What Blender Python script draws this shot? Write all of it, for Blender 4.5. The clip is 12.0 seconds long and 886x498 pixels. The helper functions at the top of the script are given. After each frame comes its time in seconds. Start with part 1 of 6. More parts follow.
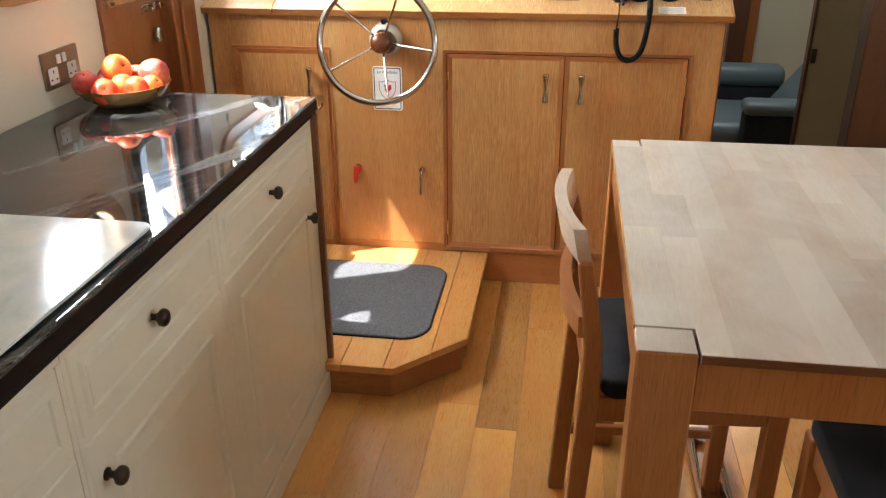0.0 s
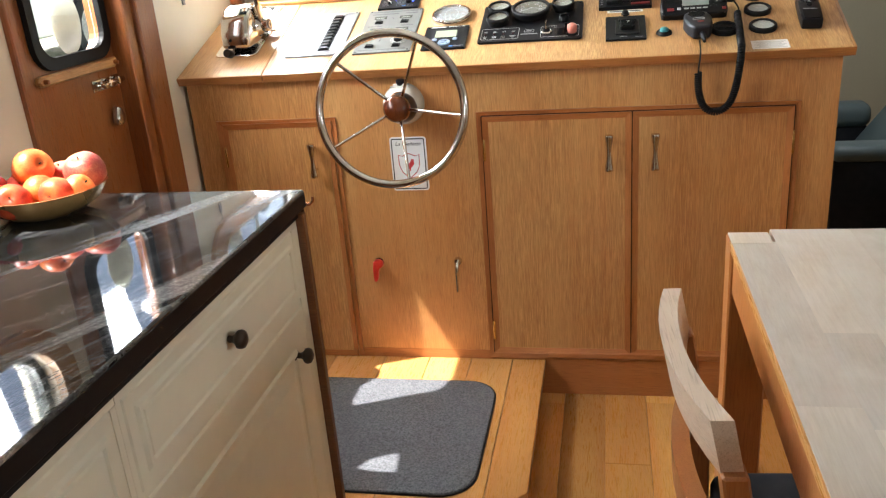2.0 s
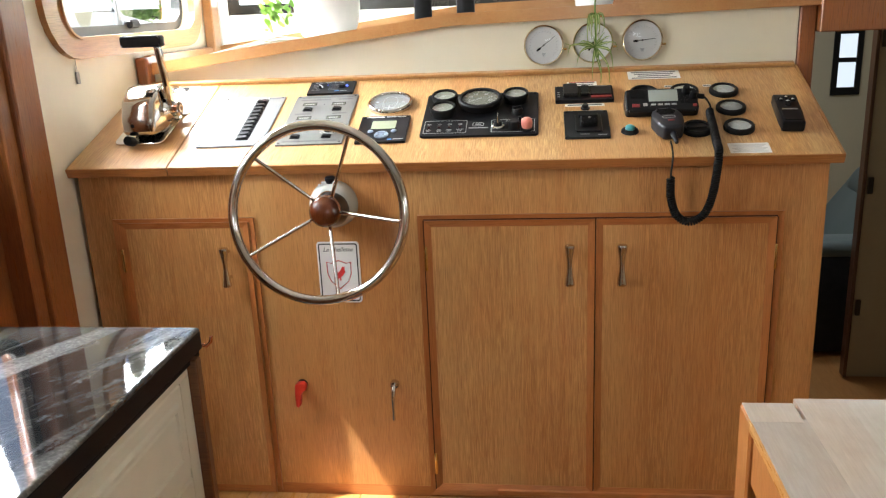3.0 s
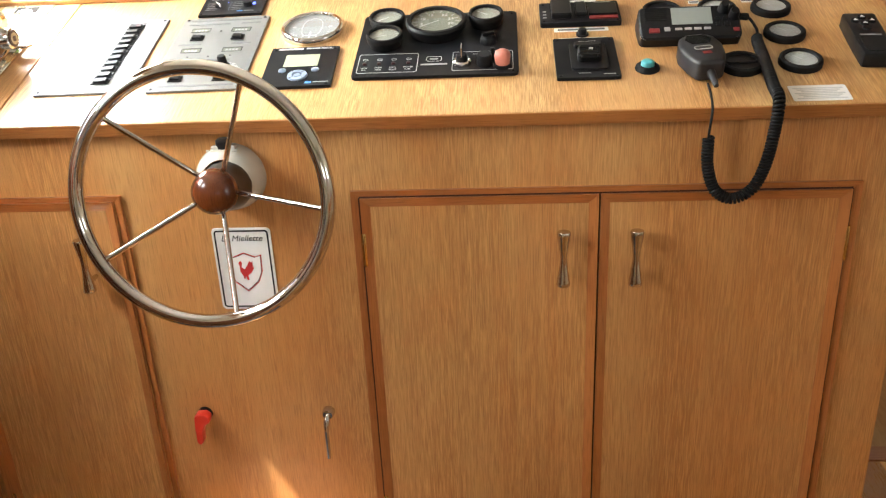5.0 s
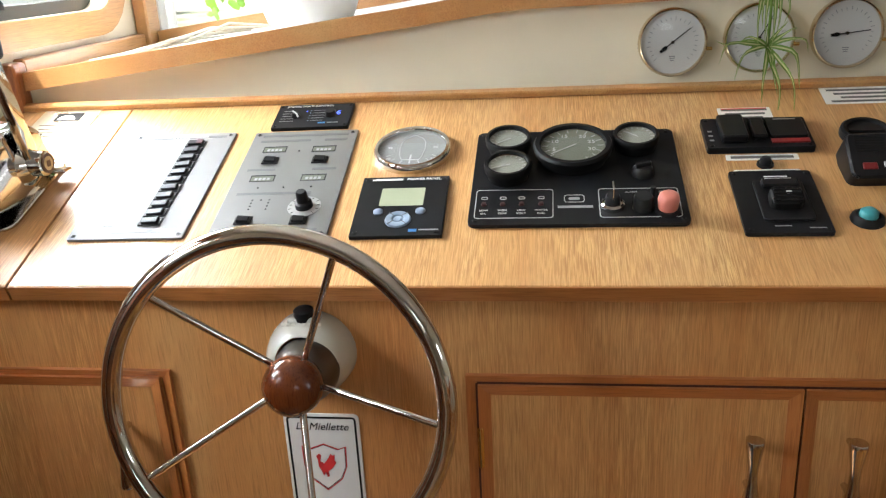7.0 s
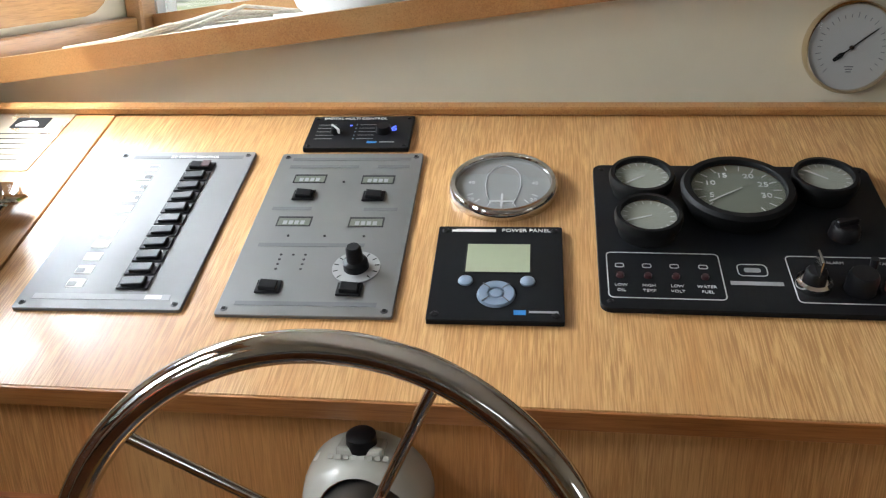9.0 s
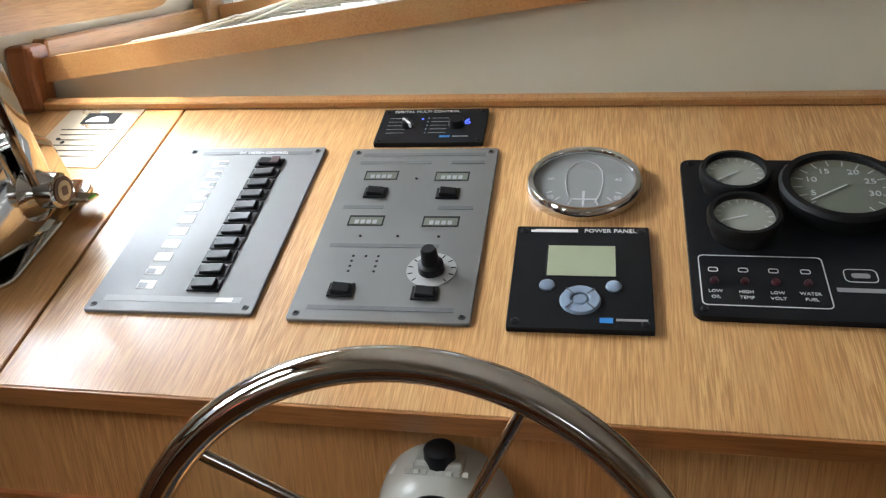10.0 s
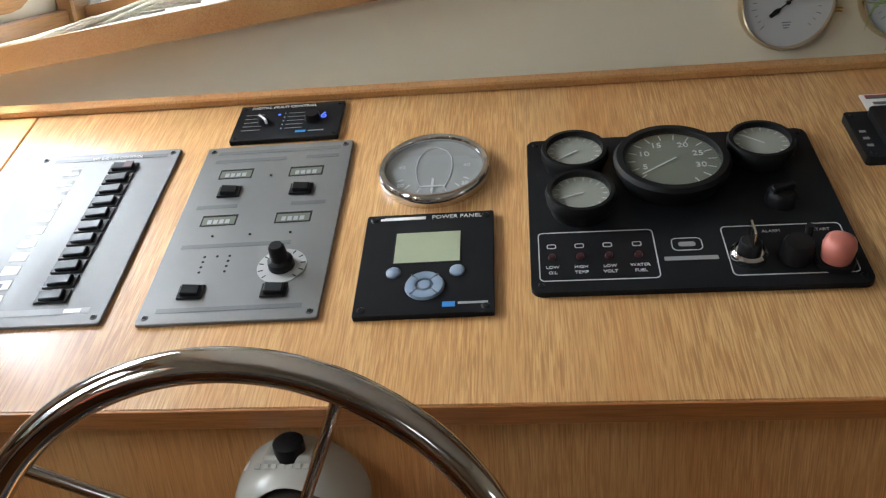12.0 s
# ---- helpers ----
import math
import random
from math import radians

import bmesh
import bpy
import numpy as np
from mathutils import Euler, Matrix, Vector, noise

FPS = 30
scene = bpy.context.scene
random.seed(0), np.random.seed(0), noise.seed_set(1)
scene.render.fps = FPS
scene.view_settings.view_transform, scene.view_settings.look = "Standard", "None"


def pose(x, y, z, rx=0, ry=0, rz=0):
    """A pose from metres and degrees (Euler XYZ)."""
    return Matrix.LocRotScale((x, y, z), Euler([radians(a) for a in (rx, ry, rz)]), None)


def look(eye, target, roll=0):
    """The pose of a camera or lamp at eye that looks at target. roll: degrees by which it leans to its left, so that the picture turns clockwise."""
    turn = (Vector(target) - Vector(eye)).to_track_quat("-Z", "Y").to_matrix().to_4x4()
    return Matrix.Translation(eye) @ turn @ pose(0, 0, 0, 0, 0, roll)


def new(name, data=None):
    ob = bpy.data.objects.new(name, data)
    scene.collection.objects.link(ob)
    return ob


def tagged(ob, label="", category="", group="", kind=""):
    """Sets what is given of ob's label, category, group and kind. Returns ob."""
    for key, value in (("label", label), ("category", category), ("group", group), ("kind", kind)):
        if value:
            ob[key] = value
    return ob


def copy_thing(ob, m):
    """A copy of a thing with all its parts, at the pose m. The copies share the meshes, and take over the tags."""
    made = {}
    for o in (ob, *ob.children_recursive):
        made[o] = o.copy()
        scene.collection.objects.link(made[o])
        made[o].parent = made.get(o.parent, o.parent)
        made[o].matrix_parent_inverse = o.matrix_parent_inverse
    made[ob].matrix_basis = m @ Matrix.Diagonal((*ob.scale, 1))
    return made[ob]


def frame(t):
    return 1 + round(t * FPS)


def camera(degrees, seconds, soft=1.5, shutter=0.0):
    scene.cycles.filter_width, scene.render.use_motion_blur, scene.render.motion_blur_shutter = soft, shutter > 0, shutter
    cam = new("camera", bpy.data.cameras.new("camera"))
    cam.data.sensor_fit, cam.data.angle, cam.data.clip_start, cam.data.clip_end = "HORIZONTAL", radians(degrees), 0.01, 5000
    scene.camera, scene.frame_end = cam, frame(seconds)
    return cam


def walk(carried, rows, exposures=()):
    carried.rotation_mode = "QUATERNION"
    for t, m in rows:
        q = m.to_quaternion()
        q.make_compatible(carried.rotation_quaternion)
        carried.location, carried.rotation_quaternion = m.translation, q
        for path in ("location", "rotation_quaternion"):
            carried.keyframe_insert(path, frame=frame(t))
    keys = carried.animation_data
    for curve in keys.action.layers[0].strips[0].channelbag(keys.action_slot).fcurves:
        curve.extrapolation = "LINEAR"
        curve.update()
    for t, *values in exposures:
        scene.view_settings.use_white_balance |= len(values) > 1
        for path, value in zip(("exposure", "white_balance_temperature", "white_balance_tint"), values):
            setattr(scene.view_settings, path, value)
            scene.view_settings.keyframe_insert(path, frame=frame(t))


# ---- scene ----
cam = camera(56.2, 12.0, soft=1.25, shutter=0.0)
PATH = [
    (0, (0.013, 0.471, 1.438), (-0.26, 2.267, 0.602), -0.4),
    (0.5, (0.087, 0.592, 1.503), (-0.251, 2.347, 0.605), -2.0),
    (1, (0.037, 0.722, 1.401), (-0.246, 2.531, 0.596), -1.1),
    (1.5, (-0.041, 0.877, 1.32), (-0.452, 2.694, 0.591), -5.0),
    (2, (-0.062, 1.089, 1.334), (-0.452, 2.917, 0.622), -4.6),
    (2.5, (-0.05, 1.28, 1.358), (-0.494, 3.14, 0.774), -4.9),
    (3, (-0.12, 1.422, 1.343), (-0.358, 3.327, 0.78), -2.5),
    (3.2, (-0.167, 1.474, 1.343), (-0.344, 3.381, 0.767), -3.0),
    (4.8, (-0.143, 1.941, 1.293), (-0.301, 3.799, 0.571), -2.5),
    (5, (-0.152, 1.988, 1.304), (-0.305, 3.831, 0.544), -2.7),
    (5.5, (-0.169, 2.086, 1.311), (-0.262, 3.914, 0.503), -1.9),
    (6, (-0.2, 2.176, 1.363), (-0.24, 4.021, 0.594), -2.4),
    (6.5, (-0.275, 2.247, 1.361), (-0.426, 4.122, 0.682), -3.7),
    (7, (-0.298, 2.359, 1.379), (-0.565, 4.224, 0.709), -3.1),
    (7.2, (-0.297, 2.406, 1.383), (-0.598, 4.271, 0.728), -2.8),
    (8.8, (-0.438, 2.695, 1.35), (-0.704, 4.552, 0.656), -2.0),
    (9, (-0.461, 2.695, 1.345), (-0.705, 4.561, 0.669), -1.3),
    (9.5, (-0.486, 2.713, 1.345), (-0.815, 4.562, 0.657), -1.6),
    (10, (-0.485, 2.733, 1.348), (-0.867, 4.564, 0.641), -2.7),
    (10.5, (-0.48, 2.71, 1.358), (-0.879, 4.557, 0.702), -3.8),
    (11, (-0.474, 2.718, 1.347), (-0.892, 4.57, 0.718), -4.5),
    (11.5, (-0.443, 2.727, 1.339), (-0.837, 4.574, 0.681), -5.6),
    (12, (-0.408, 2.733, 1.353), (-0.624, 4.574, 0.602), -4.7),
]
EXPOSURES = [(0.0, 2.08, 6300, 10), (1.0, 1.89, 6350, 10), (1.5, 1.92, 6300, 10), (2.5, 1.73, 6250, 10), (3.2, 1.66, 6350, 10), (5.0, 1.97, 6650, 10), (5.5, 2.03, 6650, 10), (6.0, 1.73, 6450, 10), (7.0, 1.21, 6280, 10), (9.0, 0.5, 6100, 10), (9.5, 0.36, 6100, 10), (10.0, 0.32, 6100, 10), (10.5, 0.24, 6100, 10), (11.0, 0.14, 6100, 10), (11.5, 0.16, 6100, 10), (12.0, 0.28, 6100, 10)]
walk(cam, [(t, look(eye, target, roll)) for t, eye, target, roll in PATH], EXPOSURES)

# ---- light ----
SUN_FROM = Vector((-0.919, -0.393, 1.79)).normalized()
world = bpy.data.worlds.new("daylight")
scene.world = world
world.use_nodes = True
sky = world.node_tree.nodes.new("ShaderNodeTexSky")
sky.sky_type = "NISHITA"
sky.sun_disc = False
sky.dust_density, sky.air_density = 6.0, 1.0
sky.sun_elevation = math.asin(SUN_FROM.z)
sky.sun_rotation = math.atan2(SUN_FROM.x, SUN_FROM.y)
background = world.node_tree.nodes["Background"]
world.node_tree.links.new(sky.outputs[0], background.inputs[0])
background.inputs[1].default_value = 0.15
sun = new("sun", bpy.data.lights.new("sun", "SUN"))
sun.data.energy, sun.data.angle, sun.data.color = 5.0, radians(0.55), (1.0, 0.97, 0.92)
sun.matrix_world = look(SUN_FROM * 20, (0, 0, 0))


def area_light(name, centre, target, width, height, watts, spread=180, tint=(0.93, 0.97, 1.0)):
    """A rectangular lamp: sky light at a window's opening, or added fill."""
    lamp = new(name, bpy.data.lights.new(name, "AREA"))
    lamp.data.shape, lamp.data.size, lamp.data.size_y = "RECTANGLE", width, height
    lamp.data.energy, lamp.data.color, lamp.data.spread = watts, tint, radians(spread)
    lamp.matrix_world = look(centre, target)
    return lamp


area_light("sky_light_front", (-0.90, 4.42, 1.48), (-0.90, 3.0, 1.0), 0.6, 0.22, 0.9)
area_light("sky_light_side", (-1.42, 3.72, 1.65), (-0.95, 3.6, 1.05), 0.7, 0.30, 7.4, 116)
area_light("sky_light_door", (-1.40, 2.89, 1.525), (0.0, 2.89, 1.25), 0.36, 0.40, 3.8, 175)
area_light("sky_light_port", (-1.40, 2.33, 1.45), (0.0, 2.33, 1.25), 0.36, 0.36, 2.9, 175)
# Starboard and aft lamps are fill, set in assumed windows out of view.
area_light("sky_light_starboard", (2.32, 1.3, 1.42), (-0.64, 1.35, 0.55), 0.8, 0.34, 2.5, 150)
area_light("sky_light_aft", (0.3, -1.92, 1.45), (0.0, 1.0, 0.8), 0.6, 0.3, 1.9)
# Fill lamp added under the closed fore cabin ceiling, out of view.
area_light("sky_light_hatch", (1.0, 5.55, 1.96), (1.0, 5.56, 0.0), 0.48, 0.48, 4)

# ---- materials ----
def material(name):
    m = bpy.data.materials.new(name)
    m.use_nodes = True
    t = m.node_tree
    return m, t, t.nodes["Principled BSDF"]


def put(node, **values):
    for key, value in values.items():
        node.inputs[key.replace("_", " ")].default_value = value


def mapped(t, scale, coord="Object"):
    tc, mp = t.nodes.new("ShaderNodeTexCoord"), t.nodes.new("ShaderNodeMapping")
    t.links.new(tc.outputs[coord], mp.inputs[0])
    mp.inputs["Scale"].default_value = scale
    return mp.outputs[0]


def noise_of(t, vector, scale, detail=4.0, rough=0.55, distortion=0.0):
    n = t.nodes.new("ShaderNodeTexNoise")
    n.inputs["Scale"].default_value, n.inputs["Detail"].default_value = scale, detail
    n.inputs["Roughness"].default_value, n.inputs["Distortion"].default_value = rough, distortion
    t.links.new(vector, n.inputs["Vector"])
    return n.outputs["Fac"]


def ramp(t, fac, stops):
    r = t.nodes.new("ShaderNodeValToRGB")
    while len(r.color_ramp.elements) < len(stops):
        r.color_ramp.elements.new(0.5)
    for e, (p, c) in zip(r.color_ramp.elements, stops):
        e.position = p
        e.color = (*c, 1.0) if len(c) == 3 else c
    t.links.new(fac, r.inputs[0])
    return r.outputs[0]


def mix(t, fac, a, b, mode="MIX"):
    n = t.nodes.new("ShaderNodeMix")
    n.data_type, n.blend_type = "RGBA", mode
    for socket, v in ((n.inputs[0], fac), (n.inputs[6], a), (n.inputs[7], b)):
        if isinstance(v, (int, float)):
            socket.default_value = v
        elif isinstance(v, tuple):
            socket.default_value = (*v, 1.0) if len(v) == 3 else v
        else:
            t.links.new(v, socket)
    return n.outputs[2]


def bump(t, bsdf, height, strength=0.2, distance=0.002):
    b = t.nodes.new("ShaderNodeBump")
    b.inputs["Strength"].default_value, b.inputs["Distance"].default_value = strength, distance
    t.links.new(height, b.inputs["Height"])
    t.links.new(b.outputs[0], bsdf.inputs["Normal"])


def plain(name, colour, rough=0.5, metal=0.0, coat=0.0, wear=0.12, grain=60.0, gloss=0.5):
    """A painted, plastic or metal surface with faint mottling and smears."""
    m, t, b = material(name)
    v = mapped(t, (1, 1, 1))
    n = noise_of(t, v, grain, 3)
    big = noise_of(t, v, grain / 9, 3)
    dark = tuple(c * (1 - wear) for c in colour)
    light = tuple(min(1.0, c * (1 + wear * 0.6)) for c in colour)
    c = mix(t, big, dark, light)
    c = mix(t, 0.3, c, ramp(t, n, [(0.3, dark), (0.7, light)]))
    t.links.new(c, b.inputs["Base Color"])
    r = ramp(t, big, [(0.3, (max(0.02, rough - 0.06),) * 3), (0.75, (min(1.0, rough + 0.08),) * 3)])
    t.links.new(r, b.inputs["Roughness"])
    put(b, Metallic=metal, Coat_Weight=coat, Coat_Roughness=0.12, Specular_IOR_Level=gloss)
    if metal < 0.5:
        bump(t, b, n, 0.05, 0.001)
    return m


def wood(name, light, dark, axis, rough=0.38, coat=0.25, pores=0.5, vary=0.0, figure=7.0, knots=0.0, contrast=1.0, lines=0.12, coarse=0.3):
    """Oak with straight grain along the axis: broad figure, fine streaks and short dark pores."""
    m, t, b = material(name)
    long_ = {"x": (0.06, 1, 1), "y": (1, 0.06, 1), "z": (1, 1, 0.06)}[axis]
    tiny = {"x": (0.035, 1, 1), "y": (1, 0.035, 1), "z": (1, 1, 0.035)}[axis]
    v, vt, vp = mapped(t, long_), mapped(t, tiny), mapped(t, (1, 1, 1))
    if vary:
        info = t.nodes.new("ShaderNodeObjectInfo")
        sh = t.nodes.new("ShaderNodeVectorMath")
        sh.operation = "MULTIPLY_ADD"
        comb = t.nodes.new("ShaderNodeCombineXYZ")
        for k in range(3):
            t.links.new(info.outputs["Random"], comb.inputs[k])
        t.links.new(comb.outputs[0], sh.inputs[0])
        sh.inputs[1].default_value = (7.0, 5.0, 9.0)
        t.links.new(v, sh.inputs[2])
        v = sh.outputs[0]
    broad = noise_of(t, v, figure, 3, 0.5, 1.2)
    streak = mix(t, coarse, noise_of(t, v, 370, 4, 0.6, 0.4), noise_of(t, v, 95, 5, 0.65, 0.9))
    pore = noise_of(t, vt, 560, 2, 0.5)
    mid = tuple((p + q) / 2 for p, q in zip(light, dark))
    spread = 0.12 / contrast
    c = ramp(t, streak, [(0.5 - spread, dark), (0.5, mid), (0.5 + spread, light)])
    c2 = ramp(t, broad, [(0.32, dark), (0.5, mid), (0.68, light)])
    patch = noise_of(t, mapped(t, {"x": (0.12, 1, 1), "y": (1, 0.12, 1), "z": (1, 1, 0.12)}[axis]), figure * 1.6, 2, 0.5, 0.6)
    c = mix(t, ramp(t, patch, [(0.36, (0.25,) * 3), (0.60, (1.0,) * 3)]), mid, c)
    c = mix(t, 0.36, c, c2)
    c = mix(t, 1.0, c, ramp(t, broad, [(0.34, (1.03, 0.95, 0.90)), (0.66, (0.98, 1.04, 1.10))]), "MULTIPLY")
    pd = ramp(t, pore, [(0.34, (1, 1, 1)), (0.45, (0, 0, 0))])
    pf = t.nodes.new("ShaderNodeMath")
    pf.operation = "MULTIPLY"
    pf.inputs[1].default_value = pores
    t.links.new(pd, pf.inputs[0])
    c = mix(t, pf.outputs[0], c, tuple(k * 0.66 for k in dark))
    line = noise_of(t, vt, 640, 3, 0.5, 0.3)
    lf = mix(t, ramp(t, patch, [(0.35, (0, 0, 0)), (0.62, (1, 1, 1))]), (lines * 0.3,) * 3, (lines,) * 3)
    c = mix(t, mix(t, 1.0, ramp(t, line, [(0.42, (1, 1, 1)), (0.53, (0, 0, 0))]), lf, "MULTIPLY"), c, tuple(k * 0.82 for k in dark))
    if vary:
        tone = ramp(t, info.outputs["Random"], [(0.0, (1 - vary,) * 3), (0.5, (1.0, 0.98, 0.95)), (1.0, (1 + vary * 0.5, 1 + vary * 0.6, 1 + vary * 0.6))])
        c = mix(t, 1.0, c, tone, "MULTIPLY")
    if knots:
        k = t.nodes.new("ShaderNodeTexVoronoi")
        k.voronoi_dimensions = "2D"
        k.inputs["Scale"].default_value = 2.6
        spot = t.nodes.new("ShaderNodeVectorMath")
        spot.operation = "MULTIPLY_ADD"
        t.links.new(comb.outputs[0], spot.inputs[0])
        spot.inputs[1].default_value = (3.7, 11.3, 0.0)
        t.links.new(mapped(t, (1, 0.55, 1)), spot.inputs[2])
        t.links.new(spot.outputs[0], k.inputs["Vector"])
        kn = ramp(t, k.outputs["Distance"], [(0.018, (0.85,) * 3), (0.036, (0.45,) * 3), (0.09, (0, 0, 0))])
        c = mix(t, kn, c, tuple(q * 0.22 for q in dark))
    blot = noise_of(t, vp, 2.3, 3)
    c = mix(t, 1.0, c, ramp(t, blot, [(0.3, (0.92, 0.9, 0.88)), (0.7, (1.05, 1.05, 1.05))]), "MULTIPLY")
    t.links.new(c, b.inputs["Base Color"])
    t.links.new(ramp(t, streak, [(0.3, (rough + 0.1,) * 3), (0.7, (rough - 0.04,) * 3)]), b.inputs["Roughness"])
    put(b, Coat_Weight=coat, Coat_Roughness=0.16)
    bump(t, b, streak, 0.12, 0.0008)
    return m


oak_front = wood("oak_veneer_upright", (0.69, 0.370, 0.134), (0.44, 0.192, 0.056), "z", rough=0.36, contrast=1.6, pores=0.5, lines=0.6, figure=4.0, coarse=0.4)
oak_top = wood("oak_veneer_top", (0.70, 0.430, 0.180), (0.44, 0.215, 0.068), "y", rough=0.33, coat=0.4, figure=6, pores=0.5, contrast=1.2, lines=0.8)
oak_edge = wood("oak_lipping", (0.46, 0.195, 0.055), (0.31, 0.112, 0.028), "x", rough=0.32, coat=0.4)
oak_edge_y = wood("oak_lipping_fore_aft", (0.50, 0.26, 0.095), (0.34, 0.15, 0.045), "y", rough=0.32, coat=0.4)
oak_mould = wood("oak_moulding_upright", (0.53, 0.200, 0.056), (0.37, 0.125, 0.033), "z", rough=0.34)
oak_mould_x = wood("oak_moulding_level", (0.53, 0.200, 0.056), (0.37, 0.125, 0.033), "x", rough=0.34)
oak_floor = wood("oak_floor_board", (0.76, 0.410, 0.125), (0.52, 0.225, 0.054), "y", rough=0.26, coat=0.35, vary=0.40, knots=0.6, contrast=0.7, pores=0.25)
oak_step = wood("oak_step_board", (0.68, 0.36, 0.115), (0.49, 0.22, 0.058), "y", rough=0.26, coat=0.4, knots=0.6, vary=0.3, contrast=0.7, pores=0.25)
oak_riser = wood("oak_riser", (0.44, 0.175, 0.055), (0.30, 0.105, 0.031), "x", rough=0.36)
mahogany = wood("varnished_door_wood", (0.37, 0.130, 0.036), (0.22, 0.070, 0.019), "z", rough=0.28, coat=0.5)
mahogany_y = wood("varnished_frame_wood", (0.57, 0.31, 0.115), (0.40, 0.19, 0.062), "y", rough=0.3, coat=0.5)
table_top_wood = wood("pale_oak_table_top", (0.66, 0.575, 0.48), (0.51, 0.42, 0.335), "y", rough=0.34, coat=0.3, pores=0.06, figure=3.5, contrast=0.7, vary=0.20)
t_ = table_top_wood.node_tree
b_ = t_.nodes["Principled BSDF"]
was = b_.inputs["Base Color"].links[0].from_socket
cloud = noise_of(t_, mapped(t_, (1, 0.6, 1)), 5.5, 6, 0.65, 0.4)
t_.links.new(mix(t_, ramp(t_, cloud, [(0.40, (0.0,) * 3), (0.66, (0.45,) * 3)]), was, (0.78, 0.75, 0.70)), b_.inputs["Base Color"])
table_leg_wood = wood("oiled_oak_leg", (0.52, 0.205, 0.055), (0.37, 0.125, 0.030), "z", rough=0.36, contrast=0.6)
dark_band = wood("dark_brown_edge_wood", (0.20, 0.075, 0.022), (0.12, 0.040, 0.012), "x", rough=0.4)
chair_wood = wood("oiled_oak_chair", (0.47, 0.185, 0.050), (0.32, 0.108, 0.028), "z", rough=0.36, contrast=0.6)
# The rail's bright highlight is put into this pale wood colour.
chair_rail_wood = wood("highlight_pale_oak_rail", (0.70, 0.56, 0.43), (0.54, 0.39, 0.28), "y", rough=0.36)
dark_post = wood("dark_stained_post", (0.13, 0.05, 0.02), (0.07, 0.025, 0.011), "z", rough=0.4)
cream_paint = plain("cream_cupboard_paint", (0.76, 0.735, 0.60), 0.38, wear=0.06, grain=30)
wall_paint = plain("cream_wall_paint", (0.78, 0.71, 0.565), 0.6, wear=0.05, grain=25)
panel_paint = plain("off_white_panel", (0.74, 0.685, 0.53), 0.55, wear=0.04, grain=25)
white_paint = plain("white_sill_paint", (0.82, 0.81, 0.77), 0.4, wear=0.05)
ceiling_paint = plain("white_ceiling_paint", (0.80, 0.78, 0.72), 0.6, wear=0.03)
black_plastic = plain("black_plastic", (0.010, 0.010, 0.011), 0.36, wear=0.2, gloss=0.2)
matt_black = plain("matt_black_panel", (0.009, 0.0095, 0.011), 0.38, wear=0.15, gloss=0.14)
rubber = plain("black_rubber", (0.009, 0.009, 0.009), 0.55, wear=0.2, gloss=0.18)
grey_panel = plain("grey_anodised_panel", (0.19, 0.19, 0.185), 0.36, metal=0.5, wear=0.06)
silver_panel = plain("pale_anodised_panel", (0.20, 0.20, 0.20), 0.45, metal=0.2, wear=0.05, gloss=0.25)
chrome = plain("polished_chrome", (0.64, 0.63, 0.61), 0.08, metal=1.0, wear=0.06)
steel = plain("polished_stainless_steel", (0.62, 0.60, 0.57), 0.08, metal=1.0, wear=0.08)
satin = plain("satin_nickel", (0.74, 0.68, 0.60), 0.22, metal=1.0, wear=0.1)
handle_metal = plain("dull_nickel_handle", (0.62, 0.57, 0.50), 0.16, metal=1.0, wear=0.25)
brass = plain("polished_brass", (0.72, 0.50, 0.19), 0.20, metal=1.0, wear=0.1)
bronze = plain("dark_bronze_knob", (0.055, 0.042, 0.030), 0.38, metal=0.7, wear=0.3)
white_plastic = plain("white_plastic", (0.80, 0.80, 0.78), 0.35, wear=0.04)
cream_enamel = plain("pale_cream_enamel", (0.52, 0.52, 0.46), 0.25, coat=0.5, wear=0.06)
red_plastic = plain("red_plastic", (0.62, 0.035, 0.018), 0.35, wear=0.12)
pink_plastic = plain("faded_red_button", (0.50, 0.165, 0.125), 0.35, wear=0.12)
teal_plastic = plain("teal_plastic", (0.05, 0.30, 0.32), 0.38, wear=0.15)
blue_grey = plain("blue_grey_button", (0.19, 0.245, 0.32), 0.35, wear=0.1)
blue_print = plain("blue_print", (0.03, 0.19, 0.50), 0.45)
white_print = plain("white_print", (0.72, 0.72, 0.72), 0.5)
pale_print = plain("pale_grey_print", (0.56, 0.56, 0.55), 0.5)
grey_print = plain("grey_print", (0.30, 0.30, 0.30), 0.5)
dark_grey_print = plain("dark_grey_print", (0.11, 0.112, 0.115), 0.45)
black_print = plain("black_print", (0.012, 0.012, 0.012), 0.6, gloss=0.15)
red_print = plain("red_print", (0.60, 0.03, 0.03), 0.5)
lcd = plain("green_grey_display", (0.34, 0.37, 0.25), 0.25, wear=0.05)
pale_lcd = plain("pale_display", (0.26, 0.28, 0.26), 0.22, wear=0.05)
paper = plain("white_paper_label", (0.80, 0.79, 0.76), 0.55, wear=0.04)
dial_white = plain("white_dial", (0.76, 0.75, 0.72), 0.4, wear=0.03)
dial_pale = plain("pale_grey_dial", (0.50, 0.52, 0.49), 0.4, wear=0.06)
dial_grey = plain("grey_dial", (0.33, 0.335, 0.32), 0.4, wear=0.06)
hub_wood = wood("red_varnished_hub", (0.15, 0.034, 0.008), (0.07, 0.016, 0.005), "z", rough=0.16, coat=0.5)


def glassy(name, tint=(1, 1, 1), rough=0.02):
    m, t, b = material(name)
    put(b, Base_Color=(*tint, 1), Roughness=rough, Transmission_Weight=1.0, IOR=1.45)
    return m


